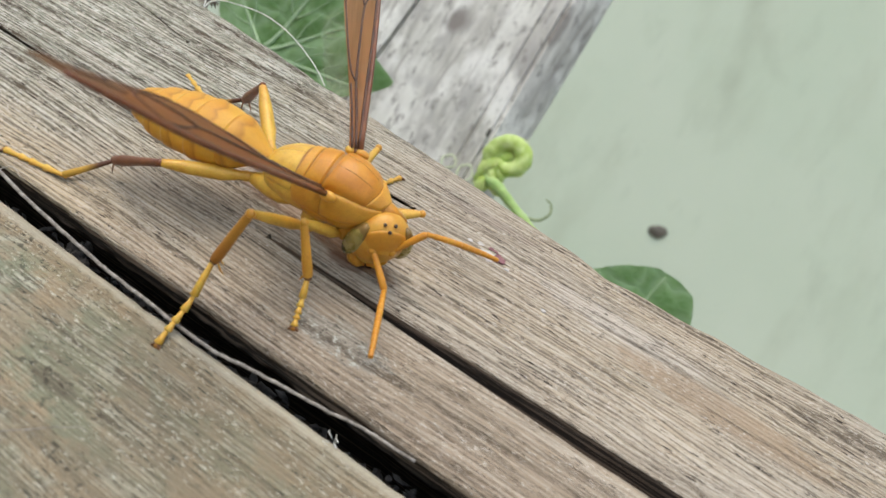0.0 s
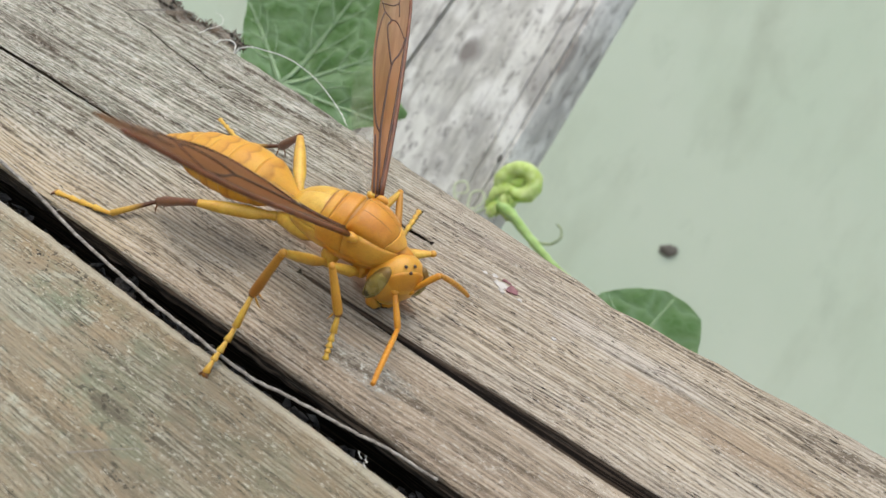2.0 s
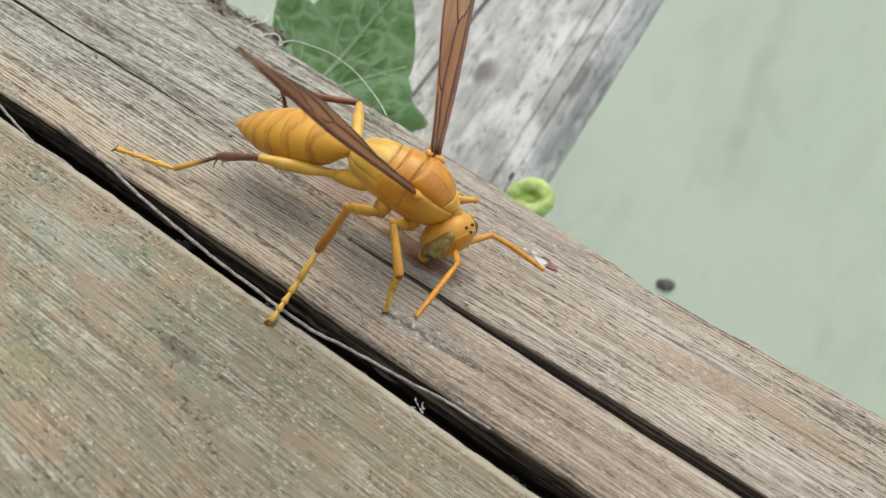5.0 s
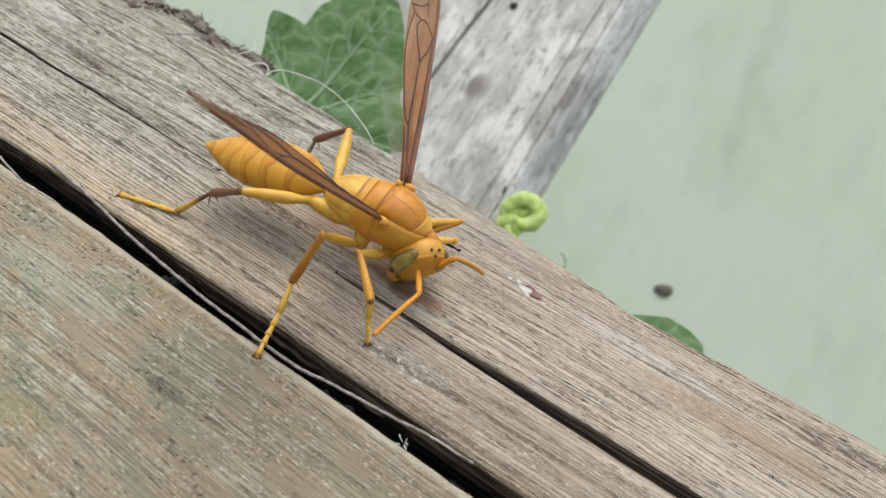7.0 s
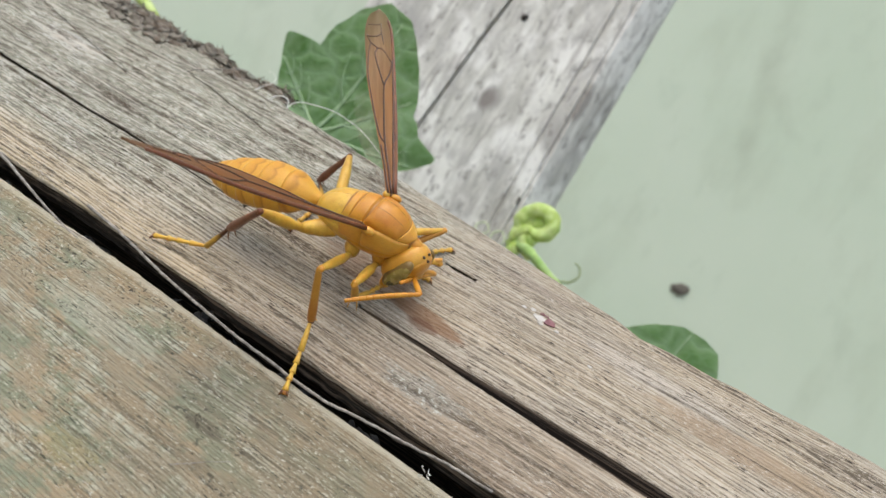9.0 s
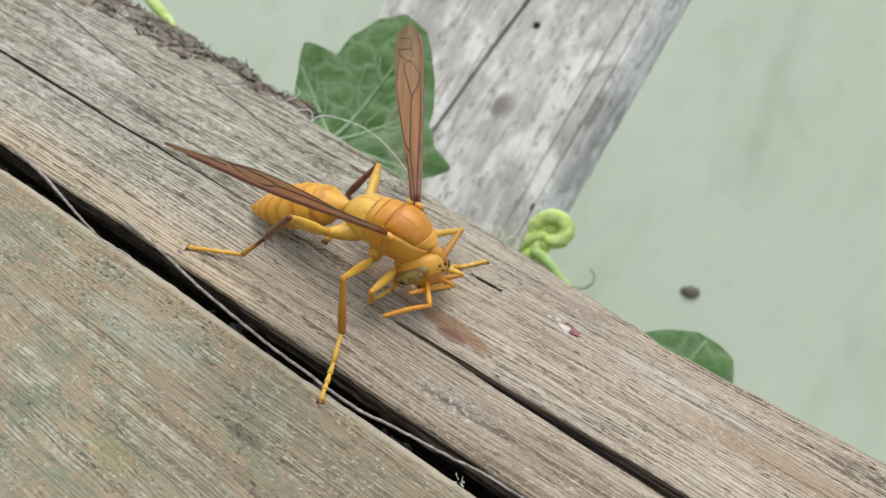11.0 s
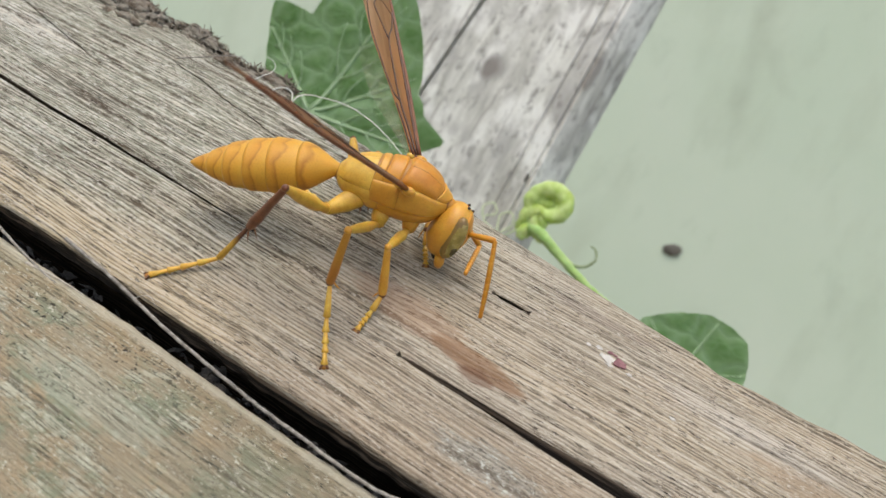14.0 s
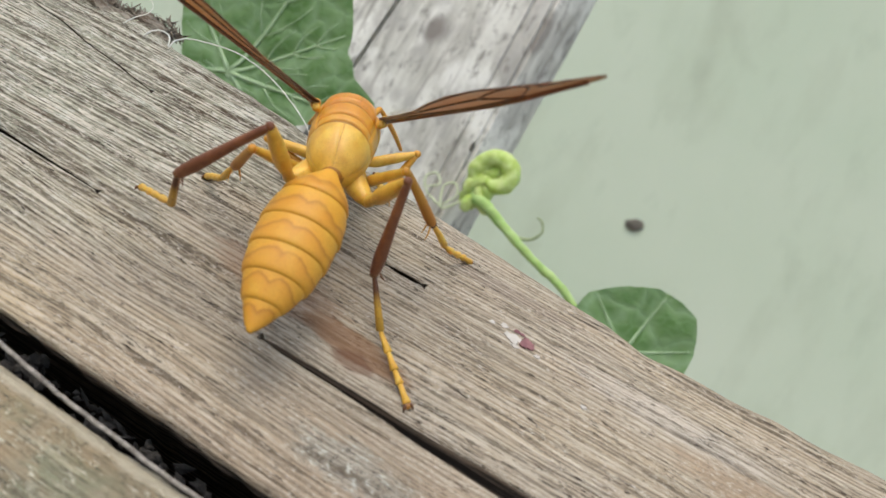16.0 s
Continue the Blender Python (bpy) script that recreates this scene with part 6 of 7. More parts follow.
    key_part("tarsus_right_1", [
        (0, 2.34, -6.60, -3.19, -0, 31, -77), (0.5, 2.48, -6.18, -3.44, -0, 35, -72), (1, 2.80, -6.00, -3.19, -0, 38, -73), (1.5, 2.89, -5.88, -3.05, -0, 33, -78), (2,
        3.49, -6.31, -3.17, -0, 43, -75), (2.5, 4.54, -7.42, -2.11, -0, 65, -55), (3, 4.16, -7.08, -2.93, -0, 42, -69), (3.5, 4.23, -5.71, -3.22, -0, 39, -57), (4, 4.82,
        -8.80, -1.54, -0, 74, -43), (4.5, 4.41, -8.31, -1.58, -0, 75, -47), (7, 4.56, -9.12, -0.93, -0, 59, -52), (7.5, 3.46, -5.76, -3.87, -0, 24, -58), (8, 2.83, -4.97,
        -4.85, 0, 5, 60), (10.5, 1.93, -5.28, -5.75, 0, -16, 65), (11, 1.90, -5.07, -5.75, 0, -16, 67), (11.5, 3.27, -5.89, -5.40, 0, -10, 90), (12, 4.58, -8.79, -6.43,
        0, 24, 133), (12.5, 3.77, -9.41, -7.59, -0, 18, -76), (13, 1.81, -6.35, -9.65, -0, 17, -71), (13.5, 3.19, -5.21, -9.26, -0, 43, -44), (14, 2.55, -8.19, -5.79, 0,
        30, -109), (14.5, 4.59, -5.77, -4.11, -0, 54, -25), (15, 2.83, -5.34, -3.82, 0, 67, 92), (15.5, 0.65, -6.00, -4.04, 0, 63, 93), (16, 2.88, -4.65, -4.99, 0, 5,
        16),
    ])
    key_part("femur_right_2", [
        (0, -0.13, -1.84, -2.94, 0, -44, -102), (0.5, -0.13, -1.84, -2.94, 0, -42, -99), (1, -0.13, -1.84, -2.94, 0, -43, -99), (1.5, -0.13, -1.84, -2.94, 0, -46, -103),
        (2, -0.13, -1.84, -2.94, 0, -43, -100), (2.5, -0.13, -1.84, -2.94, 0, -42, -100), (3, -0.13, -1.84, -2.94, 0, -42, -101), (3.5, -0.13, -1.84, -2.94, 0, -34,
        -102), (4, -0.13, -1.84, -2.94, 0, -38, -102), (4.5, -0.13, -1.84, -2.94, 0, -37, -108), (7, -0.13, -1.84, -2.94, 0, -43, -100), (7.5, -0.13, -1.84, -2.94, 0,
        -35, -93), (8, -0.13, -1.84, -2.94, -0, -34, -88), (10.5, -0.13, -1.84, -2.94, -0, -33, -82), (11, -0.13, -1.84, -2.94, -0, -31, -80), (11.5, -0.13, -1.84, -2.94,
        -0, -26, -82), (12, -0.13, -1.84, -2.94, -0, 2, -83), (12.5, -0.13, -1.84, -2.94, 0, 14, -91), (13, -0.13, -1.84, -2.94, -0, 3, -87), (13.5, -0.13, -1.84, -2.94,
        -0, -6, -80), (14, -0.13, -1.84, -2.94, 0, -29, -102), (14.5, -0.13, -1.84, -2.94, 0, -46, -93), (15, -0.13, -1.84, -2.94, -0, -48, -86), (15.5, -0.13, -1.84,
        -2.94, 0, -37, -101), (16, -0.13, -1.84, -2.94, 0, -39, -150),
    ])
    key_part("tibia_right_2", [
        (0, -1.52, -8.43, 3.62, 0, 62, -149), (0.5, -1.23, -8.79, 3.30, 0, 63, -158), (1, -1.23, -8.57, 3.53, 0, 67, -156), (1.5, -1.55, -8.21, 3.84, 0, 66, -151), (2,
        -1.35, -8.65, 3.43, 0, 71, -160), (2.5, -1.31, -8.74, 3.34, 0, 76, -140), (3, -1.51, -8.72, 3.32, 0, 73, -147), (3.5, -1.82, -9.46, 2.31, 0, 81, 130), (4, -1.69,
        -9.09, 2.85, 0, 83, -170), (4.5, -2.39, -8.98, 2.75, 0, 86, -121), (7, -1.33, -8.66, 3.43, 0, 69, -129), (7.5, -0.50, -9.56, 2.42, 0, 76, -115), (8, 0.12, -9.67,
        2.26, -0, 70, -69), (10.5, 0.91, -9.67, 2.17, -0, 79, -75), (11, 1.26, -9.80, 1.87, -0, 66, -51), (11.5, 1.02, -10.23, 1.15, -0, 68, -58), (12, 0.98, -11.17,
        -3.27, -0, 10, -65), (12.5, -0.24, -10.96, -5.23, -0, 13, -64), (13, 0.34, -11.21, -3.46, -0, 16, -44), (13.5, 1.50, -11.04, -1.93, 0, 77, 157), (14, -1.78,
        -9.92, 1.57, 0, 84, -129), (14.5, -0.45, -8.34, 3.85, 0, 69, -175), (15, 0.28, -8.11, 4.06, 0, 62, -100), (15.5, -1.53, -9.24, 2.69, 0, 86, 128), (16, -6.41,
        -5.53, 3.01, -0, 54, -70),
    ])
    key_part("tarsus_right_2", [
        (0, -3.96, -9.88, -1.61, 0, 29, -96), (0.5, -3.74, -9.80, -2.01, 0, 35, -93), (1, -3.32, -9.49, -1.96, 0, 33, -93), (1.5, -3.66, -9.38, -1.60, 0, 31, -91), (2,
        -3.17, -9.31, -2.19, 0, 35, -91), (2.5, -2.45, -9.69, -2.43, -0, 35, -83), (3, -2.96, -9.66, -2.37, -0, 30, -85), (3.5, -2.42, -8.73, -3.57, -0, 38, -84), (4,
        -2.45, -9.21, -3.06, -0, 31, -88), (4.5, -2.60, -9.35, -3.19, 0, 37, -92), (7, -2.65, -10.27, -2.15, -0, 21, -81), (7.5, -1.13, -10.89, -3.34, -0, 18, -78), (8,
        0.85, -11.58, -3.34, -0, 11, -80), (10.5, 1.20, -10.74, -3.68, -0, 17, -69), (11, 2.80, -11.69, -3.57, -0, 11, -68), (11.5, 2.17, -12.10, -4.39, -0, 14, -70),
        (12, 3.45, -16.49, -4.28, -0, 50, -90), (12.5, 2.33, -16.15, -6.58, -0, 22, -77), (13, 4.48, -15.15, -5.15, 0, 74, -95), (13.5, 0.24, -10.52, -7.72, -0, 38, -62),
        (14, -2.15, -10.37, -4.35, -0, 33, -71), (14.5, -2.58, -8.54, -1.70, -0, 63, -74), (15, -0.22, -10.87, -1.20, -0, 60, -49), (15.5, -1.80, -8.89, -3.24, -0, 46,
        -69), (16, -5.20, -8.82, -1.80, -0, 41, -58),
    ])
    key_part("coxa_right_3", [
        (0, -2.60, -1.30, -0.90, 0, 1, 176), (0.5, -2.60, -1.30, -0.90, 0, 2, 178), (1, -2.60, -1.30, -0.90, 0, 5, 176), (1.5, -2.60, -1.30, -0.90, 0, 6, 174), (2, -2.60,
        -1.30, -0.90, 0, 8, 174), (2.5, -2.60, -1.30, -0.90, 0, 13, 180), (3, -2.60, -1.30, -0.90, 0, 3, -178), (3.5, -2.60, -1.30, -0.90, 0, 37, 165), (4, -2.60, -1.30,
        -0.90, 0, 30, 173), (4.5, -2.60, -1.30, -0.90, 0, 39, 169), (7, -2.60, -1.30, -0.90, 0, -5, -173), (7.5, -2.60, -1.30, -0.90, 0, -3, -162), (8, -2.60, -1.30,
        -0.90, 0, 1, -144), (10.5, -2.60, -1.30, -0.90, 0, -1, -142), (11, -2.60, -1.30, -0.90, 0, 0, -139), (11.5, -2.60, -1.30, -0.90, 0, 1, -138), (12, -2.60, -1.30,
        -0.90, 0, 2, -135), (12.5, -2.60, -1.30, -0.90, 0, 10, -120), (13, -2.60, -1.30, -0.90, 0, 17, -106), (13.5, -2.60, -1.30, -0.90, 0, 17, -93), (14, -2.60, -1.30,
        -0.90, 0, 12, -131), (14.5, -2.60, -1.30, -0.90, 0, 4, -148), (15, -2.60, -1.30, -0.90, 0, 11, -156), (15.5, -2.60, -1.30, -0.90, 0, 5, -131), (16, -2.60, -1.30,
        -0.90, 0, 2, -147),
    ])
    key_part("femur_right_3", [
        (0, -6.19, -1.07, -0.96, 0, -9, -150), (0.5, -6.20, -1.15, -1.01, 0, -8, -149), (1, -6.18, -1.06, -1.23, 0, -4, -152), (1.5, -6.16, -0.91, -1.27, 0, -3, -154),
        (2, -6.14, -0.94, -1.42, 0, -1, -154), (2.5, -6.10, -1.28, -1.74, 0, 5, -150), (3, -6.19, -1.45, -1.09, 0, -6, -144), (3.5, -5.39, -0.58, -3.06, 0, 14, -169), (4,
        -5.69, -0.94, -2.71, 0, 8, -164), (4.5, -5.34, -0.79, -3.17, 0, 16, -165), (7, -6.16, -1.72, -0.61, 0, -15, -135), (7.5, -6.02, -2.40, -0.69, 0, -29, -121), (8,
        -5.52, -3.40, -0.94, 0, -44, -110), (10.5, -5.42, -3.53, -0.85, 0, -47, -105), (11, -5.33, -3.65, -0.93, 0, -46, -103), (11.5, -5.29, -3.70, -0.99, 0, -45, -103),
        (12, -5.14, -3.84, -1.02, 0, -46, -98), (12.5, -4.37, -4.37, -1.53, 0, -44, -121), (13, -3.56, -4.61, -1.93, 0, -42, -104), (13.5, -2.79, -4.74, -1.96, -0, -49,
        -86), (14, -4.92, -3.96, -1.63, 0, -38, -122), (14.5, -5.64, -3.21, -1.16, 0, -34, -114), (15, -5.84, -2.71, -1.58, 0, -22, -131), (15.5, -4.94, -4.02, -1.19, 0,
        -48, -107), (16, -5.61, -3.27, -1.02, 0, -46, -152),
    ])
    key_part("tibia_right_3", [
        (0, -12.33, -4.66, 0.15, 0, 32, 165), (0.5, -12.29, -4.86, -0.04, 0, 37, 164), (1, -12.49, -4.48, -0.75, 0, 35, 165), (1.5, -12.63, -4.04, -0.85, 0, 37, 168), (2,
        -12.63, -4.06, -1.34, 0, 38, 160), (2.5, -12.28, -4.92, -2.40, 0, 44, 163), (3, -11.97, -5.68, -0.33, 0, 39, 162), (3.5, -12.26, -1.86, -4.78, 0, 48, 147), (4,
        -12.53, -2.94, -3.71, 0, 44, 152), (4.5, -12.03, -2.52, -5.22, 0, 49, 148), (7, -11.04, -6.68, 1.23, 0, 43, 150), (7.5, -9.28, -7.77, 2.82, 0, 41, 161), (8,
        -7.31, -8.27, 4.05, 0, 52, 163), (10.5, -6.67, -8.29, 4.42, 0, 52, 163), (11, -6.41, -8.52, 4.26, 0, 55, 164), (11.5, -6.39, -8.63, 4.14, 0, 50, 159), (12, -5.86,
        -8.78, 4.17, 0, 50, 151), (12.5, -7.03, -8.86, 3.43, 0, 52, 151), (13, -4.82, -9.80, 2.90, 0, 52, 170), (13.5, -2.49, -9.47, 3.46, 0, 55, -180), (14, -7.91,
        -8.82, 2.75, 0, 62, 147), (14.5, -8.10, -8.61, 2.91, 0, 54, 149), (15, -10.21, -7.76, 1.10, 0, 49, 164), (15.5, -6.32, -8.62, 4.18, 0, 48, 171), (16, -10.05,
        -5.66, 4.11, 0, 83, 141),
    ])
    key_part("tarsus_right_3", [
        (0, -18.90, -2.93, -4.13, 0, 17, -140), (0.5, -18.45, -3.04, -4.85, 0, 21, -144), (1, -18.87, -2.81, -5.33, 0, 17, -135), (1.5, -18.89, -2.71, -5.70, 0, 10,
        -137), (2, -18.56, -1.86, -6.29, 0, 16, -135), (2.5, -17.80, -3.22, -7.98, 0, 18, -129), (3, -17.94, -3.74, -5.34, 0, 25, -134), (3.5, -16.74, 1.03, -10.79, 0,
        23, -131), (4, -17.66, -0.18, -9.25, 0, 11, -125), (4.5, -16.44, 0.27, -11.31, 0, 21, -132), (7, -16.17, -3.74, -4.20, 0, 40, -142), (7.5, -14.99, -5.85, -2.48,
        0, 46, -154), (8, -12.04, -6.86, -2.28, 0, 57, -165), (10.5, -11.41, -6.85, -1.90, 0, 51, -163), (11, -10.79, -7.23, -2.35, 0, 50, -152), (11.5, -11.24, -6.79,
        -1.99, 0, 47, -159), (12, -10.40, -6.30, -1.97, 0, 39, -161), (12.5, -11.41, -6.46, -2.85, 0, 24, -108), (13, -9.71, -8.94, -3.42, 0, 41, -108), (13.5, -7.05,
        -9.50, -3.15, 0, 51, -133), (14, -11.10, -6.77, -4.32, 0, 57, -146), (14.5, -12.18, -6.16, -3.56, 0, 57, -158), (15, -15.32, -6.29, -4.91, 0, 49, -154), (15.5,
        -11.66, -7.76, -1.76, 0, 53, -140), (16, -10.80, -5.05, -3.86, 0, 57, -141),
    ])
    key_part("toe_right_3", [
        (0, -22.19, -5.70, -5.47, 0, 2, 179), (0.5, -21.84, -5.51, -6.48, 0, 4, 175), (1, -21.93, -5.84, -6.64, 0, 4, -177), (1.5, -22.15, -5.70, -6.52, 0, 6, 179), (2,
        -21.60, -4.94, -7.54, 0, 7, -178), (2.5, -20.48, -6.57, -9.37, 0, 11, -173), (3, -20.80, -6.66, -7.23, 0, 6, -175), (3.5, -19.46, -2.08, -12.58, 0, 17, -177), (4,
        -20.17, -3.81, -10.11, 0, 12, -169), (4.5, -19.23, -2.86, -12.95, 0, 19, -178), (7, -18.89, -5.84, -7.11, 0, 6, -172), (7.5, -17.79, -7.19, -5.74, 0, 4, -164),
        (8, -14.44, -7.50, -6.04, 0, 14, -172), (10.5, -14.13, -7.69, -5.39, 0, 8, -168), (11, -13.35, -8.61, -5.78, 0, 7, -158), (11.5, -14.09, -7.91, -5.29, 0, 4,
        -159), (12, -13.69, -7.44, -4.82, 0, -3, -153), (12.5, -12.65, -10.38, -4.68, 0, -5, -141), (13, -10.74, -12.17, -6.38, 0, -1, -120), (13.5, -9.01, -11.57, -6.63,
        0, 11, -112), (14, -13.13, -8.11, -8.10, 0, 14, -146), (14.5, -14.48, -7.08, -7.31, 0, 13, -154), (15, -17.96, -7.58, -8.32, 0, 6, -154), (15.5, -13.71, -9.51,
        -5.36, 0, 10, -130), (16, -12.72, -6.60, -7.63, 0, 14, -151),
    ])
    key_part("scape_right", [
        (0, 6.06, -2.77, -1.31, -0, 33, -41), (0.5, 6.73, -2.66, -1.25, -0, 32, -38), (1, 6.93, -2.39, -1.44, -0, 24, -21), (1.5, 6.95, -2.75, -1.02, -0, -39, -27), (2,
        6.76, -2.66, -1.24, -0, 35, -50), (2.5, 6.88, -2.49, -1.37, -0, 13, -88), (3, 7.22, -2.35, -1.33, -0, -16, -62), (3.5, 8.02, -1.70, -1.24, -0, -14, -81), (4,
        7.59, -1.89, -1.47, -0, -29, -67), (4.5, 7.92, -1.62, -1.40, -0, -32, -81), (7, 6.46, -2.63, -1.38, -0, -8, -65), (7.5, 6.86, -2.11, -1.72, -0, -8, -72), (8,
        7.40, -1.54, -1.83, -0, -24, -57), (10.5, 6.59, -2.09, -1.84, -0, -8, -50), (11, 6.52, -1.92, -1.97, -0, -1, -52), (11.5, 6.74, -1.32, -2.22, -0, 43, -48), (12,
        7.69, -0.83, -1.94, 0, 14, 4), (12.5, 8.03, -1.49, -1.38, 0, 12, 7), (13, 8.51, -0.98, -1.11, 0, -1, 27), (13.5, 8.57, -0.84, -1.09, 0, 1, 36), (14, 8.46, -1.18,
        -1.08, -0, -27, -35), (14.5, 8.05, -1.76, -1.16, -0, 33, -42), (15, 7.86, -2.11, -1.05, -0, -2, -29), (15.5, 7.85, -0.97, -1.78, 0, 49, -98), (16, 8.21, -0.86,
        -1.50, -0, -17, -25),
    ])
    key_part("flagellum_right", [
        (0, 8.22, -4.64, -3.16, -0, -11, -74), (0.5, 8.98, -4.45, -3.07, -0, -14, -72), (1, 9.83, -3.52, -2.82, -0, -17, -65), (1.5, 9.31, -3.94, 1.12, -0, 12, -69), (2,
        8.55, -4.81, -3.18, -0, -14, -83), (2.5, 6.98, -5.81, -2.13, 0, -26, -93), (3, 8.74, -5.24, -0.40, 0, -6, -92), (3.5, 8.52, -4.97, -0.42, 0, 1, -93), (4, 8.76,
        -4.63, 0.17, 0, 10, -95), (4.5, 8.37, -4.48, 0.38, 0, 5, -98), (7, 7.89, -5.68, -0.91, 0, -9, -99), (7.5, 7.88, -5.32, -1.25, 0, -11, -91), (8, 9.09, -4.14,
        -0.44, 0, -26, -106), (10.5, 8.77, -4.66, -1.38, 0, 36, 173), (11, 8.59, -4.62, -1.93, 0, -29, -104), (11.5, 8.39, -3.18, -4.54, -0, 4, -76), (12, 10.97, -0.58,
        -2.79, -0, -5, -58), (12.5, 11.33, -1.06, -2.08, 0, 52, 69), (13, 11.54, 0.57, -1.04, 0, 42, 34), (13.5, 11.32, 1.16, -1.16, 0, 39, 71), (14, 10.95, -2.90, 0.46,
        -0, 60, -72), (14.5, 10.16, -3.66, -3.03, -0, -1, -89), (15, 10.82, -3.77, -0.92, -0, -10, -77), (15.5, 7.53, -3.19, -4.34, 0, -9, -112), (16, 11.16, -2.22,
        -0.49, -0, 49, -40),
    ])
    key_part("wing_left", [
        (0, 1.22, 2.99, 2.85, 6, -26, 115), (0.5, 1.22, 2.99, 2.85, 5, -25, 116), (1, 1.22, 2.99, 2.85, 5, -26, 117), (1.5, 1.22, 2.99, 2.85, 7, -26, 114), (2, 1.22,
        2.99, 2.85, 6, -25, 115), (2.5, 1.22, 2.99, 2.85, 3, -25, 121), (3, 1.22, 2.99, 2.85, 6, -25, 115), (3.5, 1.22, 2.99, 2.85, 9, -28, 109), (4, 1.22, 2.99, 2.85, 6,
        -27, 114), (4.5, 1.22, 2.99, 2.85, 6, -27, 114), (7, 1.22, 2.99, 2.85, 6, -26, 114), (7.5, 1.22, 2.99, 2.85, 3, -28, 121), (8, 1.22, 2.99, 2.85, 1, -18, 124),
        (10.5, 1.22, 2.99, 2.85, 1, -21, 125), (11, 1.22, 2.99, 2.85, 1, -19, 126), (11.5, 1.22, 2.99, 2.85, 2, -27, 123), (12, 1.22, 2.99, 2.85, 3, -26, 121), (12.5,
        1.22, 2.99, 2.85, 4, -19, 120), (13, 1.22, 2.99, 2.85, 1, -19, 126), (13.5, 1.22, 2.99, 2.85, 0, -22, 126), (14, 1.22, 2.99, 2.85, 2, -25, 122), (14.5, 1.22,
        2.99, 2.85, 5, -26, 117), (15, 1.22, 2.99, 2.85, 3, -25, 121), (15.5, 1.22, 2.99, 2.85, 6, -29, 115), (16, 1.22, 2.99, 2.85, 24, -35, 121),
    ])
    key_part("femur_left_1", [
        (0, 2.85, 1.32, -2.76, 0, 1, 36), (0.5, 2.85, 1.32, -2.76, 0, -2, 36), (1, 2.85, 1.32, -2.76, 0, -4, 36), (1.5, 2.85, 1.32, -2.76, 0, -5, 35), (2, 2.85, 1.32,
        -2.76, 0, -5, 35), (2.5, 2.85, 1.32, -2.76, 0, -4, 34), (3, 2.85, 1.32, -2.76, 0, -4, 34), (3.5, 2.85, 1.32, -2.76, 0, -7, 33), (4, 2.85, 1.32, -2.76, 0, -6, 33),
        (4.5, 2.85, 1.32, -2.76, 0, -3, 32), (7, 2.85, 1.32, -2.76, 0, -3, 32), (7.5, 2.85, 1.32, -2.76, 0, -4, 30), (8, 2.85, 1.32, -2.76, 0, 3, 25), (10.5, 2.85, 1.32,
        -2.76, 0, 13, 18), (11, 2.85, 1.32, -2.76, 0, 11, 16), (11.5, 2.85, 1.32, -2.76, 0, 8, 19), (12, 2.85, 1.32, -2.76, 0, 23, 29), (12.5, 2.85, 1.32, -2.76, 0, 21,
        38), (13, 2.85, 1.32, -2.76, 0, 41, 48), (13.5, 2.85, 1.32, -2.76, 0, 42, 65), (14, 2.85, 1.32, -2.76, 0, 0, 63), (14.5, 2.85, 1.32, -2.76, 0, 3, 66), (15, 2.85,
        1.32, -2.76, 0, 13, 70), (15.5, 2.85, 1.32, -2.76, 0, 15, 73), (16, 2.85, 1.32, -2.76, 0, 5, 75),
    ])
    key_part("tibia_left_1", [
        (0, 7.58, 4.71, -2.87, 0, 20, -175), (0.5, 7.57, 4.73, -2.60, 0, 22, -175), (1, 7.58, 4.70, -2.38, 0, 22, -174), (1.5, 7.60, 4.66, -2.29, 0, 23, -174), (2, 7.62,
        4.63, -2.28, 0, 24, -173), (2.5, 7.66, 4.59, -2.36, 0, 28, -172), (3, 7.68, 4.55, -2.40, 0, 24, -172), (3.5, 7.68, 4.50, -2.07, 0, 35, -169), (4, 7.72, 4.45,
        -2.13, 0, 30, -168), (4.5, 7.80, 4.37, -2.42, 0, 35, -165), (7, 7.80, 4.38, -2.48, 0, 24, -168), (7.5, 7.86, 4.26, -2.40, 0, 20, -165), (8, 8.11, 3.80, -3.12, 0,
        22, -157), (10.5, 8.25, 3.08, -4.06, 0, 17, -145), (11, 8.34, 2.91, -3.90, 0, 17, -136), (11.5, 8.29, 3.24, -3.57, 0, 18, -130), (12, 7.54, 3.89, -5.08, 0, 18,
        -123), (12.5, 7.14, 4.66, -4.86, 0, 18, -120), (13, 5.81, 4.61, -6.55, -0, 31, -84), (13.5, 4.66, 5.29, -6.63, 0, 27, -95), (14, 5.47, 6.53, -2.78, 0, 25, -101),
        (14.5, 5.17, 6.66, -3.09, 0, 26, -114), (15, 4.83, 6.66, -4.03, 0, 23, -114), (15.5, 4.46, 6.72, -4.25, 0, 22, -116), (16, 4.34, 6.94, -3.26, 0, 19, -104),
    ])
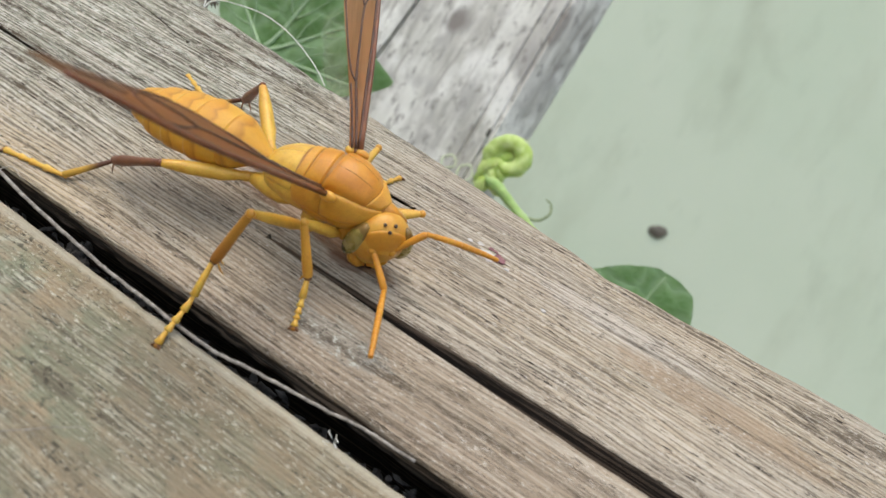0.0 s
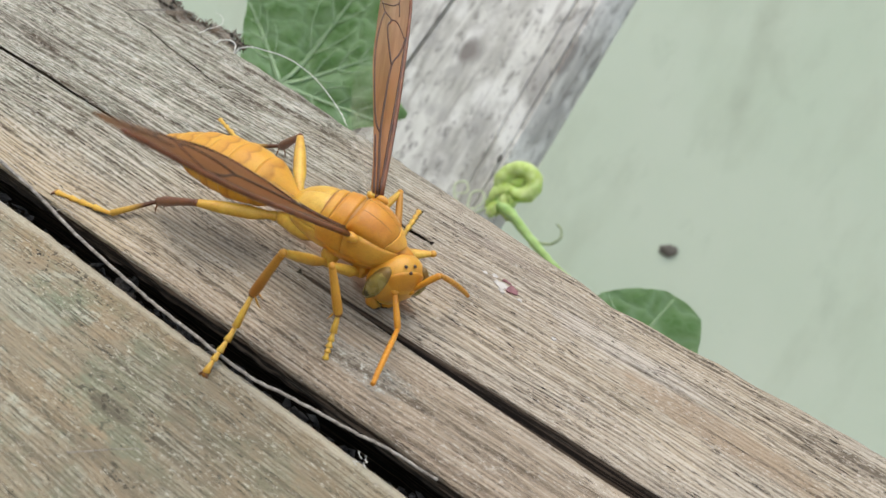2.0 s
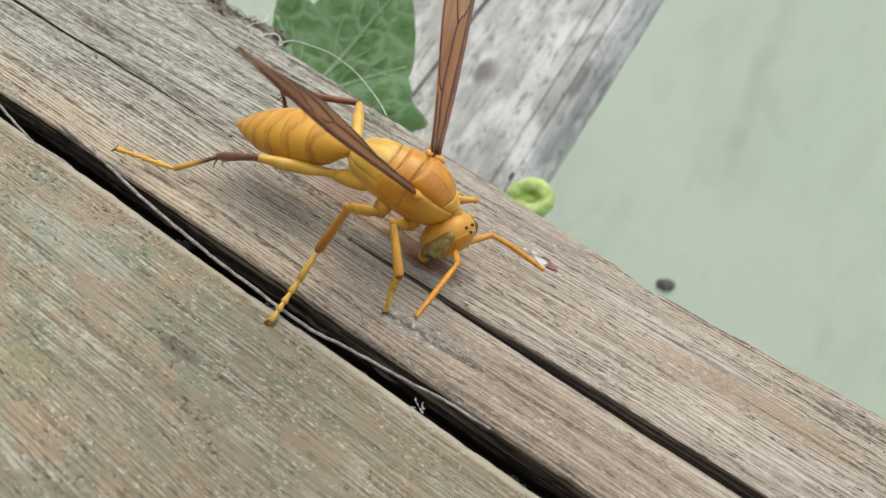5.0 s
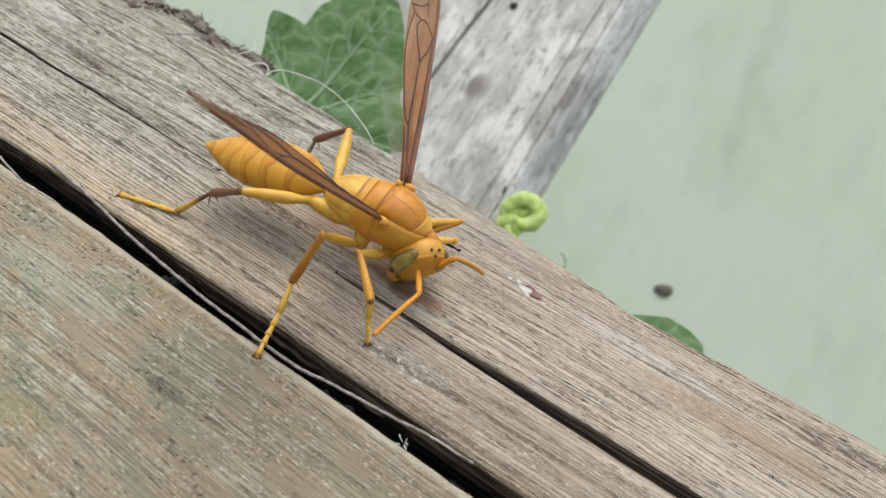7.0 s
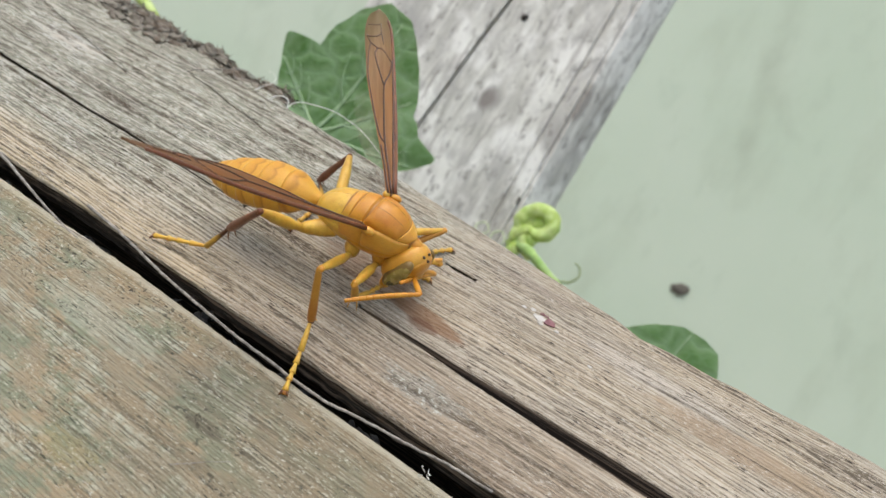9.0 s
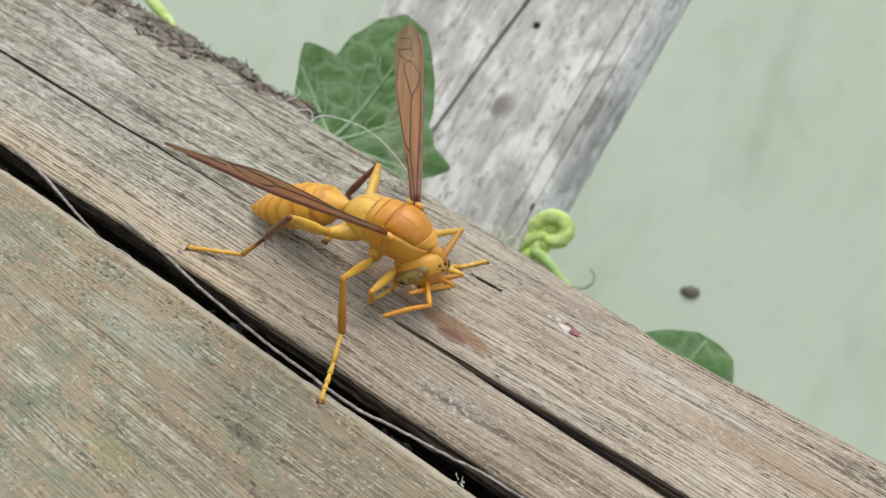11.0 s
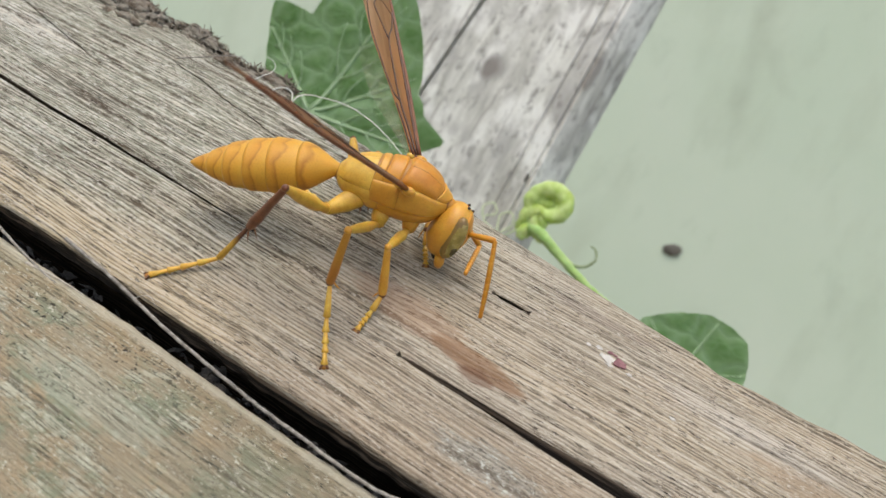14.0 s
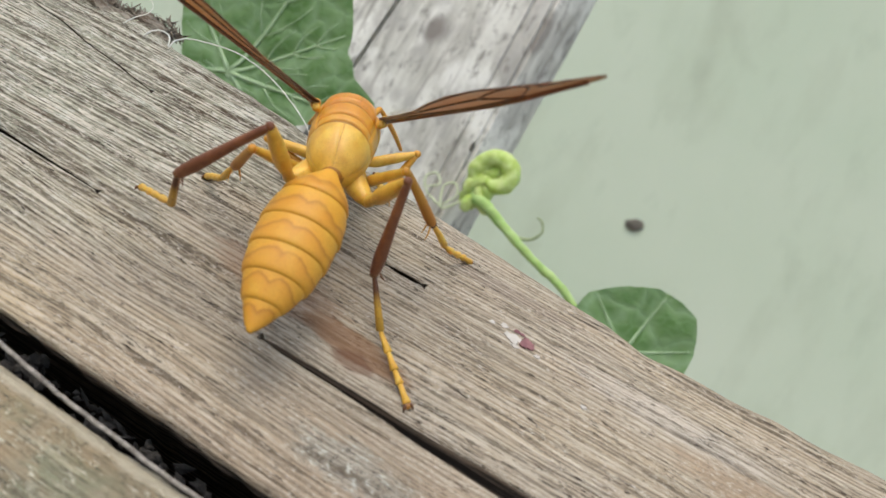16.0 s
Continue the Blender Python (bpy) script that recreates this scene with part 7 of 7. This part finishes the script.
    key_part("tarsus_left_1", [
        (0, 3.12, 4.33, -4.51, -0, 20, -25), (0.5, 3.16, 4.33, -4.37, -0, 20, -20), (1, 3.18, 4.28, -4.20, -0, 19, -20), (1.5, 3.23, 4.20, -4.16, -0, 17, -21), (2, 3.30,
        4.13, -4.25, -0, 17, -17), (2.5, 3.50, 3.99, -4.63, -0, 12, -16), (3, 3.36, 3.96, -4.34, -0, 17, -16), (3.5, 3.85, 3.72, -4.80, -0, 6, -9), (4, 3.69, 3.60, -4.52,
        -0, 10, -10), (4.5, 4.02, 3.39, -5.16, -0, 4, -11), (7, 3.54, 3.46, -4.43, -0, 15, -14), (7.5, 3.54, 3.11, -4.06, -0, 20, -1), (8, 4.04, 2.07, -4.90, 0, 18, 9),
        (10.5, 4.53, 0.46, -5.49, 0, 24, 45), (11, 5.04, -0.24, -5.30, 0, 25, 56), (11.5, 5.36, -0.23, -5.03, 0, 22, 73), (12, 5.07, 0.10, -6.59, 0, 17, 91), (12.5, 4.88,
        0.72, -6.33, -0, 30, -63), (13, 6.26, 0.53, -8.98, -0, 40, -31), (13.5, 4.26, 1.06, -8.82, 0, 24, 67), (14, 4.61, 2.29, -4.80, -0, 24, -73), (14.5, 3.41, 2.74,
        -5.16, 0, 17, 14), (15, 3.04, 2.63, -5.87, 0, 18, 8), (15.5, 2.53, 2.73, -6.01, 0, 26, 16), (16, 3.28, 2.56, -4.82, 0, 11, 1),
    ])
    key_part("femur_left_2", [
        (0, -0.13, 1.84, -2.94, 0, 2, 88), (0.5, -0.13, 1.84, -2.94, 0, -1, 87), (1, -0.13, 1.84, -2.94, 0, -1, 86), (1.5, -0.13, 1.84, -2.94, 0, -0, 84), (2, -0.13,
        1.84, -2.94, 0, -1, 83), (2.5, -0.13, 1.84, -2.94, 0, -0, 60), (3, -0.13, 1.84, -2.94, 0, -2, 50), (3.5, -0.13, 1.84, -2.94, 0, -5, 40), (4, -0.13, 1.84, -2.94,
        0, -4, 38), (4.5, -0.13, 1.84, -2.94, 0, -1, 36), (7, -0.13, 1.84, -2.94, 0, -1, 40), (7.5, -0.13, 1.84, -2.94, 0, -3, 43), (8, -0.13, 1.84, -2.94, 0, 5, 51),
        (10.5, -0.13, 1.84, -2.94, 0, 8, 36), (11, -0.13, 1.84, -2.94, 0, 11, 60), (11.5, -0.13, 1.84, -2.94, 0, 4, 66), (12, -0.13, 1.84, -2.94, 0, 4, 70), (12.5, -0.13,
        1.84, -2.94, 0, 3, 74), (13, -0.13, 1.84, -2.94, 0, 7, 84), (13.5, -0.13, 1.84, -2.94, 0, 7, 97), (14, -0.13, 1.84, -2.94, 0, 2, 109), (14.5, -0.13, 1.84, -2.94,
        0, 2, 120), (15, -0.13, 1.84, -2.94, 0, 10, 129), (15.5, -0.13, 1.84, -2.94, 0, -1, 139), (16, -0.13, 1.84, -2.94, 0, -31, 150),
    ])
    key_part("tibia_left_2", [
        (0, 0.21, 11.23, -3.22, 0, 13, -97), (0.5, 0.36, 11.23, -2.77, -0, 16, -88), (1, 0.53, 11.21, -2.70, -0, 15, -79), (1.5, 0.84, 11.19, -2.91, -0, 13, -73), (2,
        1.05, 11.16, -2.75, -0, 15, -65), (2.5, 4.52, 10.01, -2.88, 0, 22, -133), (3, 5.86, 9.08, -2.59, 0, 18, -129), (3.5, 7.02, 7.91, -2.19, 0, 31, -161), (4, 7.25,
        7.63, -2.29, 0, 23, -137), (4.5, 7.45, 7.41, -2.72, 0, 30, -156), (7, 7.12, 7.82, -2.80, 0, 17, -134), (7.5, 6.76, 8.21, -2.42, 0, 16, -115), (8, 5.76, 9.13,
        -3.71, 0, 13, -97), (10.5, 7.39, 7.31, -4.31, 0, 18, -176), (11, 4.47, 9.85, -4.68, -0, 11, -86), (11.5, 3.75, 10.38, -3.52, -0, 15, -85), (12, 3.07, 10.65,
        -3.63, 0, 21, -92), (12.5, 2.42, 10.88, -3.36, -0, 21, -88), (13, 0.90, 11.12, -4.07, -0, 24, -90), (13.5, -1.22, 11.11, -4.02, 0, 23, -92), (14, -3.23, 10.71,
        -3.22, -0, 20, -83), (14.5, -4.76, 10.01, -3.27, -0, 20, -68), (15, -5.93, 9.07, -4.50, -0, 16, -54), (15.5, -7.23, 8.00, -2.84, -0, 24, -35), (16, -7.14, 5.88,
        1.86, 0, 44, 27),
    ])
    key_part("tarsus_left_2", [
        (0, -0.49, 5.48, -4.57, 0, 14, 62), (0.5, 0.60, 5.52, -4.44, 0, 10, 71), (1, 1.64, 5.58, -4.27, 0, 11, 85), (1.5, 2.50, 5.64, -4.25, 0, 13, 89), (2, 3.44, 5.94,
        -4.29, 0, 11, 92), (2.5, 0.75, 5.99, -5.13, 0, 9, 68), (3, 2.26, 4.70, -4.41, 0, 12, 81), (3.5, 2.18, 6.26, -5.25, 0, 2, 55), (4, 3.23, 3.89, -4.59, 0, 10, 74),
        (4.5, 2.75, 5.28, -5.69, 0, 7, 61), (7, 3.16, 3.72, -4.50, 0, 14, 72), (7.5, 4.39, 3.01, -4.05, 0, 11, 79), (8, 5.04, 3.37, -5.01, 0, 12, 56), (10.5, 1.73, 6.94,
        -6.10, 0, 13, 33), (11, 4.90, 4.02, -5.79, 0, 15, 58), (11.5, 4.23, 4.66, -5.07, 0, 13, 46), (12, 2.85, 5.09, -5.72, 0, 22, 3), (12.5, 2.59, 5.31, -5.46, 0, 2,
        121), (13, 0.90, 5.67, -6.48, 0, -2, 114), (13.5, -1.39, 5.64, -6.35, 0, 4, 93), (14, -2.56, 5.15, -5.24, 0, 4, 58), (14.5, -2.69, 4.81, -5.28, 0, 5, 61), (15,
        -2.53, 4.45, -6.10, 0, 9, 61), (15.5, -2.76, 4.90, -5.25, 0, 10, 67), (16, -3.31, 7.83, -2.26, 0, 39, 36),
    ])
    key_part("coxa_left_3", [
        (0, -2.60, 1.30, -0.90, 0, -7, 170), (0.5, -2.60, 1.30, -0.90, 0, -5, 168), (1, -2.60, 1.30, -0.90, 0, -1, 168), (1.5, -2.60, 1.30, -0.90, 0, 4, 163), (2, -2.60,
        1.30, -0.90, 0, -1, 163), (2.5, -2.60, 1.30, -0.90, 0, 9, 163), (3, -2.60, 1.30, -0.90, 0, 7, 161), (3.5, -2.60, 1.30, -0.90, 0, 27, 146), (4, -2.60, 1.30, -0.90,
        0, 24, 152), (4.5, -2.60, 1.30, -0.90, 0, 29, 149), (7, -2.60, 1.30, -0.90, 0, -2, 155), (7.5, -2.60, 1.30, -0.90, 0, 7, 153), (8, -2.60, 1.30, -0.90, 0, 27,
        138), (10.5, -2.60, 1.30, -0.90, 0, 24, 141), (11, -2.60, 1.30, -0.90, 0, 26, 141), (11.5, -2.60, 1.30, -0.90, 0, 17, 138), (12, -2.60, 1.30, -0.90, 0, 18, 131),
        (12.5, -2.60, 1.30, -0.90, 0, 24, 123), (13, -2.60, 1.30, -0.90, 0, 12, 139), (13.5, -2.60, 1.30, -0.90, 0, 17, 137), (14, -2.60, 1.30, -0.90, 0, 40, 121), (14.5,
        -2.60, 1.30, -0.90, 0, 26, 152), (15, -2.60, 1.30, -0.90, 0, 23, 146), (15.5, -2.60, 1.30, -0.90, 0, 28, 120), (16, -2.60, 1.30, -0.90, 0, -4, 152),
    ])
    key_part("femur_left_3", [
        (0, -6.12, 1.95, -0.49, 0, -17, 128), (0.5, -6.11, 2.06, -0.62, 0, -14, 127), (1, -6.12, 2.05, -0.83, 0, -10, 130), (1.5, -6.04, 2.33, -1.14, 0, -5, 126), (2,
        -6.04, 2.37, -0.85, 0, -10, 122), (2.5, -5.99, 2.36, -1.49, 0, 2, 126), (3, -5.98, 2.46, -1.34, 0, -1, 123), (3.5, -5.25, 3.09, -2.55, 0, 1, 109), (4, -5.52,
        2.84, -2.34, 0, -2, 121), (4.5, -5.30, 2.94, -2.63, 0, 3, 114), (7, -5.87, 2.80, -0.79, 0, -10, 110), (7.5, -5.78, 2.94, -1.31, 0, -16, 113), (8, -5.00, 3.43,
        -2.54, 0, -9, 109), (10.5, -5.14, 3.38, -2.38, 0, -12, 113), (11, -5.10, 3.34, -2.49, 0, -10, 114), (11.5, -5.15, 3.60, -1.98, 0, -22, 109), (12, -4.87, 3.87,
        -2.01, 0, -25, 99), (12.5, -4.39, 4.05, -2.38, 0, -21, 124), (13, -5.27, 3.59, -1.66, 0, -30, 145), (13.5, -5.11, 3.64, -1.98, 0, -23, 143), (14, -4.02, 3.67,
        -3.21, 0, -7, 108), (14.5, -5.47, 2.81, -2.46, 0, -4, 128), (15, -5.33, 3.16, -2.33, 0, -9, 117), (15.5, -4.21, 4.05, -2.57, 0, -22, 94), (16, -5.76, 3.01, -0.63,
        0, -56, 160),
    ])
    key_part("tibia_left_3", [
        (0, -10.36, 7.37, 1.61, 0, 45, 140), (0.5, -10.31, 7.63, 1.18, 0, 44, 138), (1, -10.65, 7.49, 0.48, 0, 45, 140), (1.5, -10.22, 8.16, -0.56, 0, 45, 137), (2,
        -9.84, 8.36, 0.37, 0, 46, 136), (2.5, -10.25, 8.16, -1.70, 0, 47, 133), (3, -9.91, 8.49, -1.23, 0, 37, 138), (3.5, -7.64, 9.88, -2.67, 0, 13, -149), (4, -9.24,
        9.00, -2.11, 0, 12, -135), (4.5, -8.27, 9.49, -3.01, 0, 13, -154), (7, -8.34, 9.45, 0.44, 0, 46, 153), (7.5, -8.49, 9.30, 0.70, 0, 43, 154), (8, -7.31, 10.15,
        -1.40, 0, 59, 164), (10.5, -7.87, 9.88, -0.92, 0, 55, 174), (11, -8.00, 9.82, -1.28, 0, 60, -174), (11.5, -7.35, 9.88, 0.75, 0, 57, 178), (12, -5.85, 10.33, 1.02,
        0, 43, 163), (12.5, -8.16, 9.59, 0.25, 0, 29, 140), (13, -10.36, 7.20, 1.94, 0, 49, 48), (13.5, -10.40, 7.68, 0.79, -0, 44, -3), (14, -6.21, 10.47, -2.32, -0, 23,
        -59), (14.5, -9.89, 8.47, -1.98, -0, 33, -49), (15, -8.57, 9.50, -1.23, 0, 47, 143), (15.5, -4.68, 10.72, 0.11, 0, 43, 119), (16, -9.57, 4.40, 5.31, 0, 43, 91),
    ])
    key_part("tarsus_left_3", [
        (0, -14.76, 11.02, -4.03, 0, 28, -174), (0.5, -14.60, 11.45, -4.44, 0, 23, -174), (1, -14.98, 11.08, -5.24, 0, 16, -172), (1.5, -14.33, 12.01, -6.29, 0, 8, -169),
        (2, -13.91, 12.24, -5.36, 0, 23, -168), (2.5, -13.99, 12.19, -7.56, 0, 22, -160), (3, -14.69, 12.75, -6.08, 0, 12, -92), (3.5, -14.35, 5.86, -4.49, 0, 62, 62),
        (4, -14.83, 3.48, -3.77, 0, 59, 77), (4.5, -15.28, 6.02, -4.83, 0, 69, 37), (7, -13.27, 11.98, -5.37, -0, 30, -89), (7.5, -13.80, 11.88, -4.74, -0, 9, -64), (8,
        -11.33, 11.30, -8.25, -0, -6, -55), (10.5, -12.41, 10.36, -7.52, -0, -2, -48), (11, -11.93, 9.38, -8.27, -0, -7, -44), (11.5, -11.76, 10.04, -5.95, -0, -1, -42),
        (12, -11.44, 12.08, -4.47, -0, -0, -40), (12.5, -13.51, 14.14, -3.65, -0, -3, -57), (13, -6.78, 11.11, -4.09, 0, 11, -97), (13.5, -4.64, 7.42, -4.80, 0, 14,
        -130), (14, -2.40, 4.13, -5.45, 0, 20, -171), (14.5, -5.47, 3.43, -6.39, 0, 8, 175), (15, -12.99, 12.82, -7.06, -0, 10, -89), (15.5, -7.55, 15.84, -5.37, 0, -3,
        -116), (16, -9.69, 10.30, -0.14, 0, 63, 26),
    ])
    key_part("toe_left_3", [
        (0, -18.71, 10.63, -6.15, 0, 6, 146), (0.5, -18.71, 11.01, -6.21, 0, 5, 145), (1, -19.27, 10.48, -6.47, 0, 5, 145), (1.5, -18.70, 11.14, -6.95, 0, 6, 148), (2,
        -17.97, 11.38, -7.10, 0, 8, 150), (2.5, -17.91, 10.72, -9.23, 0, 12, 156), (3, -14.86, 8.34, -6.98, 0, 4, -135), (3.5, -13.37, 7.72, -8.47, 0, 22, 87), (4,
        -14.30, 5.71, -7.65, 0, 18, 91), (4.5, -13.95, 6.99, -9.02, 0, 32, 76), (7, -13.21, 8.08, -7.61, 0, 1, -123), (7.5, -11.84, 7.90, -5.47, 0, 3, -107), (8, -8.75,
        7.63, -7.81, 0, -3, -98), (10.5, -9.42, 7.00, -7.38, 0, -2, -91), (11, -8.69, 6.30, -7.71, -0, -4, -87), (11.5, -8.41, 7.04, -5.91, -0, 2, -85), (12, -7.99, 9.19,
        -4.46, -0, 9, -82), (12.5, -11.06, 10.38, -3.45, 0, 4, -100), (13, -7.34, 6.73, -4.94, 0, -7, -137), (13.5, -7.42, 4.06, -5.92, 0, -13, -163), (14, -6.58, 3.43,
        -6.95, 0, 5, 148), (14.5, -9.91, 3.81, -6.99, 0, -0, 133), (15, -12.89, 8.39, -7.85, 0, 5, -132), (15.5, -9.52, 11.80, -5.13, 0, -2, -159), (16, -7.85, 11.20,
        -4.14, 0, 21, 42),
    ])
    key_part("scape_left", [
        (0, 7.37, -1.91, -1.61, 0, -41, 29), (0.5, 7.88, -1.57, -1.46, 0, -55, 2), (1, 7.81, -1.10, -1.76, 0, -57, 20), (1.5, 7.80, -1.51, -1.56, 0, -51, 30), (2, 7.88,
        -1.55, -1.47, 0, -54, 18), (2.5, 7.96, -1.33, -1.53, 0, -59, 3), (3, 8.04, -1.00, -1.61, -0, -63, -7), (3.5, 8.53, -0.19, -1.30, 0, 5, 72), (4, 7.96, -0.38,
        -1.83, 0, -16, 63), (4.5, 8.42, -0.10, -1.43, 0, 5, 66), (7, 7.52, -1.50, -1.77, 0, -60, 0), (7.5, 7.48, -0.68, -2.11, 0, 14, 71), (8, 7.75, 0.02, -2.02, 0, 40,
        70), (10.5, 7.02, -0.63, -2.33, 0, 45, 74), (11, 6.93, -0.44, -2.40, 0, 43, 54), (11.5, 6.86, 0.26, -2.44, 0, 24, 54), (12, 7.48, 0.75, -2.09, 0, 0, 55), (12.5,
        7.90, 0.02, -1.91, 0, -11, 46), (13, 8.22, 0.52, -1.59, 0, -0, 27), (13.5, 8.33, 0.70, -1.43, 0, 7, 46), (14, 8.37, 0.38, -1.45, 0, 48, 29), (14.5, 8.49, -0.23,
        -1.34, 0, 28, 39), (15, 8.48, -0.65, -1.27, 0, 17, 48), (15.5, 8.01, 0.62, -1.75, 0, -12, 16), (16, 8.27, 0.73, -1.49, 0, -18, 20),
    ])
    key_part("flagellum_left", [
        (0, 9.60, -0.67, 0.64, 0, 25, 31), (0.5, 9.81, -1.51, 1.34, 0, 34, 43), (1, 9.57, -0.47, 1.09, 0, 37, 52), (1.5, 9.64, -0.44, 1.09, 0, 36, 58), (2, 9.77, -0.94,
        1.29, 0, 46, 60), (2.5, 9.70, -1.24, 1.39, 0, 41, 51), (3, 9.55, -1.19, 1.42, 0, 38, 65), (3.5, 9.58, 3.03, -1.61, -0, -38, -61), (4, 9.45, 2.53, -0.90, 0, 25,
        58), (4.5, 9.78, 3.00, -1.72, -0, -43, -75), (7, 9.20, -1.49, 1.18, 0, 42, 61), (7.5, 8.58, 2.43, -2.91, -0, -30, -72), (8, 8.63, 2.46, -4.21, 0, -23, -106),
        (10.5, 7.69, 1.70, -4.72, 0, -39, -100), (11, 8.37, 1.58, -4.72, 0, -26, -108), (11.5, 8.69, 2.75, -3.85, -0, -18, -70), (12, 9.44, 3.53, -2.11, 0, 20, 50),
        (12.5, 10.23, 2.39, -1.23, 0, 14, 39), (13, 11.25, 2.05, -1.57, 0, 39, 34), (13.5, 10.69, 3.11, -1.86, 0, 40, 78), (14, 10.38, 1.49, -3.97, 0, -14, -99), (14.5,
        10.81, 1.68, -2.93, 0, -2, -93), (15, 10.68, 1.75, -2.25, -0, -21, -60), (15.5, 11.22, 1.51, -1.06, 0, 53, 39), (16, 11.31, 1.86, -0.46, 0, 49, 36),
    ])
    key_limbs()


motions()
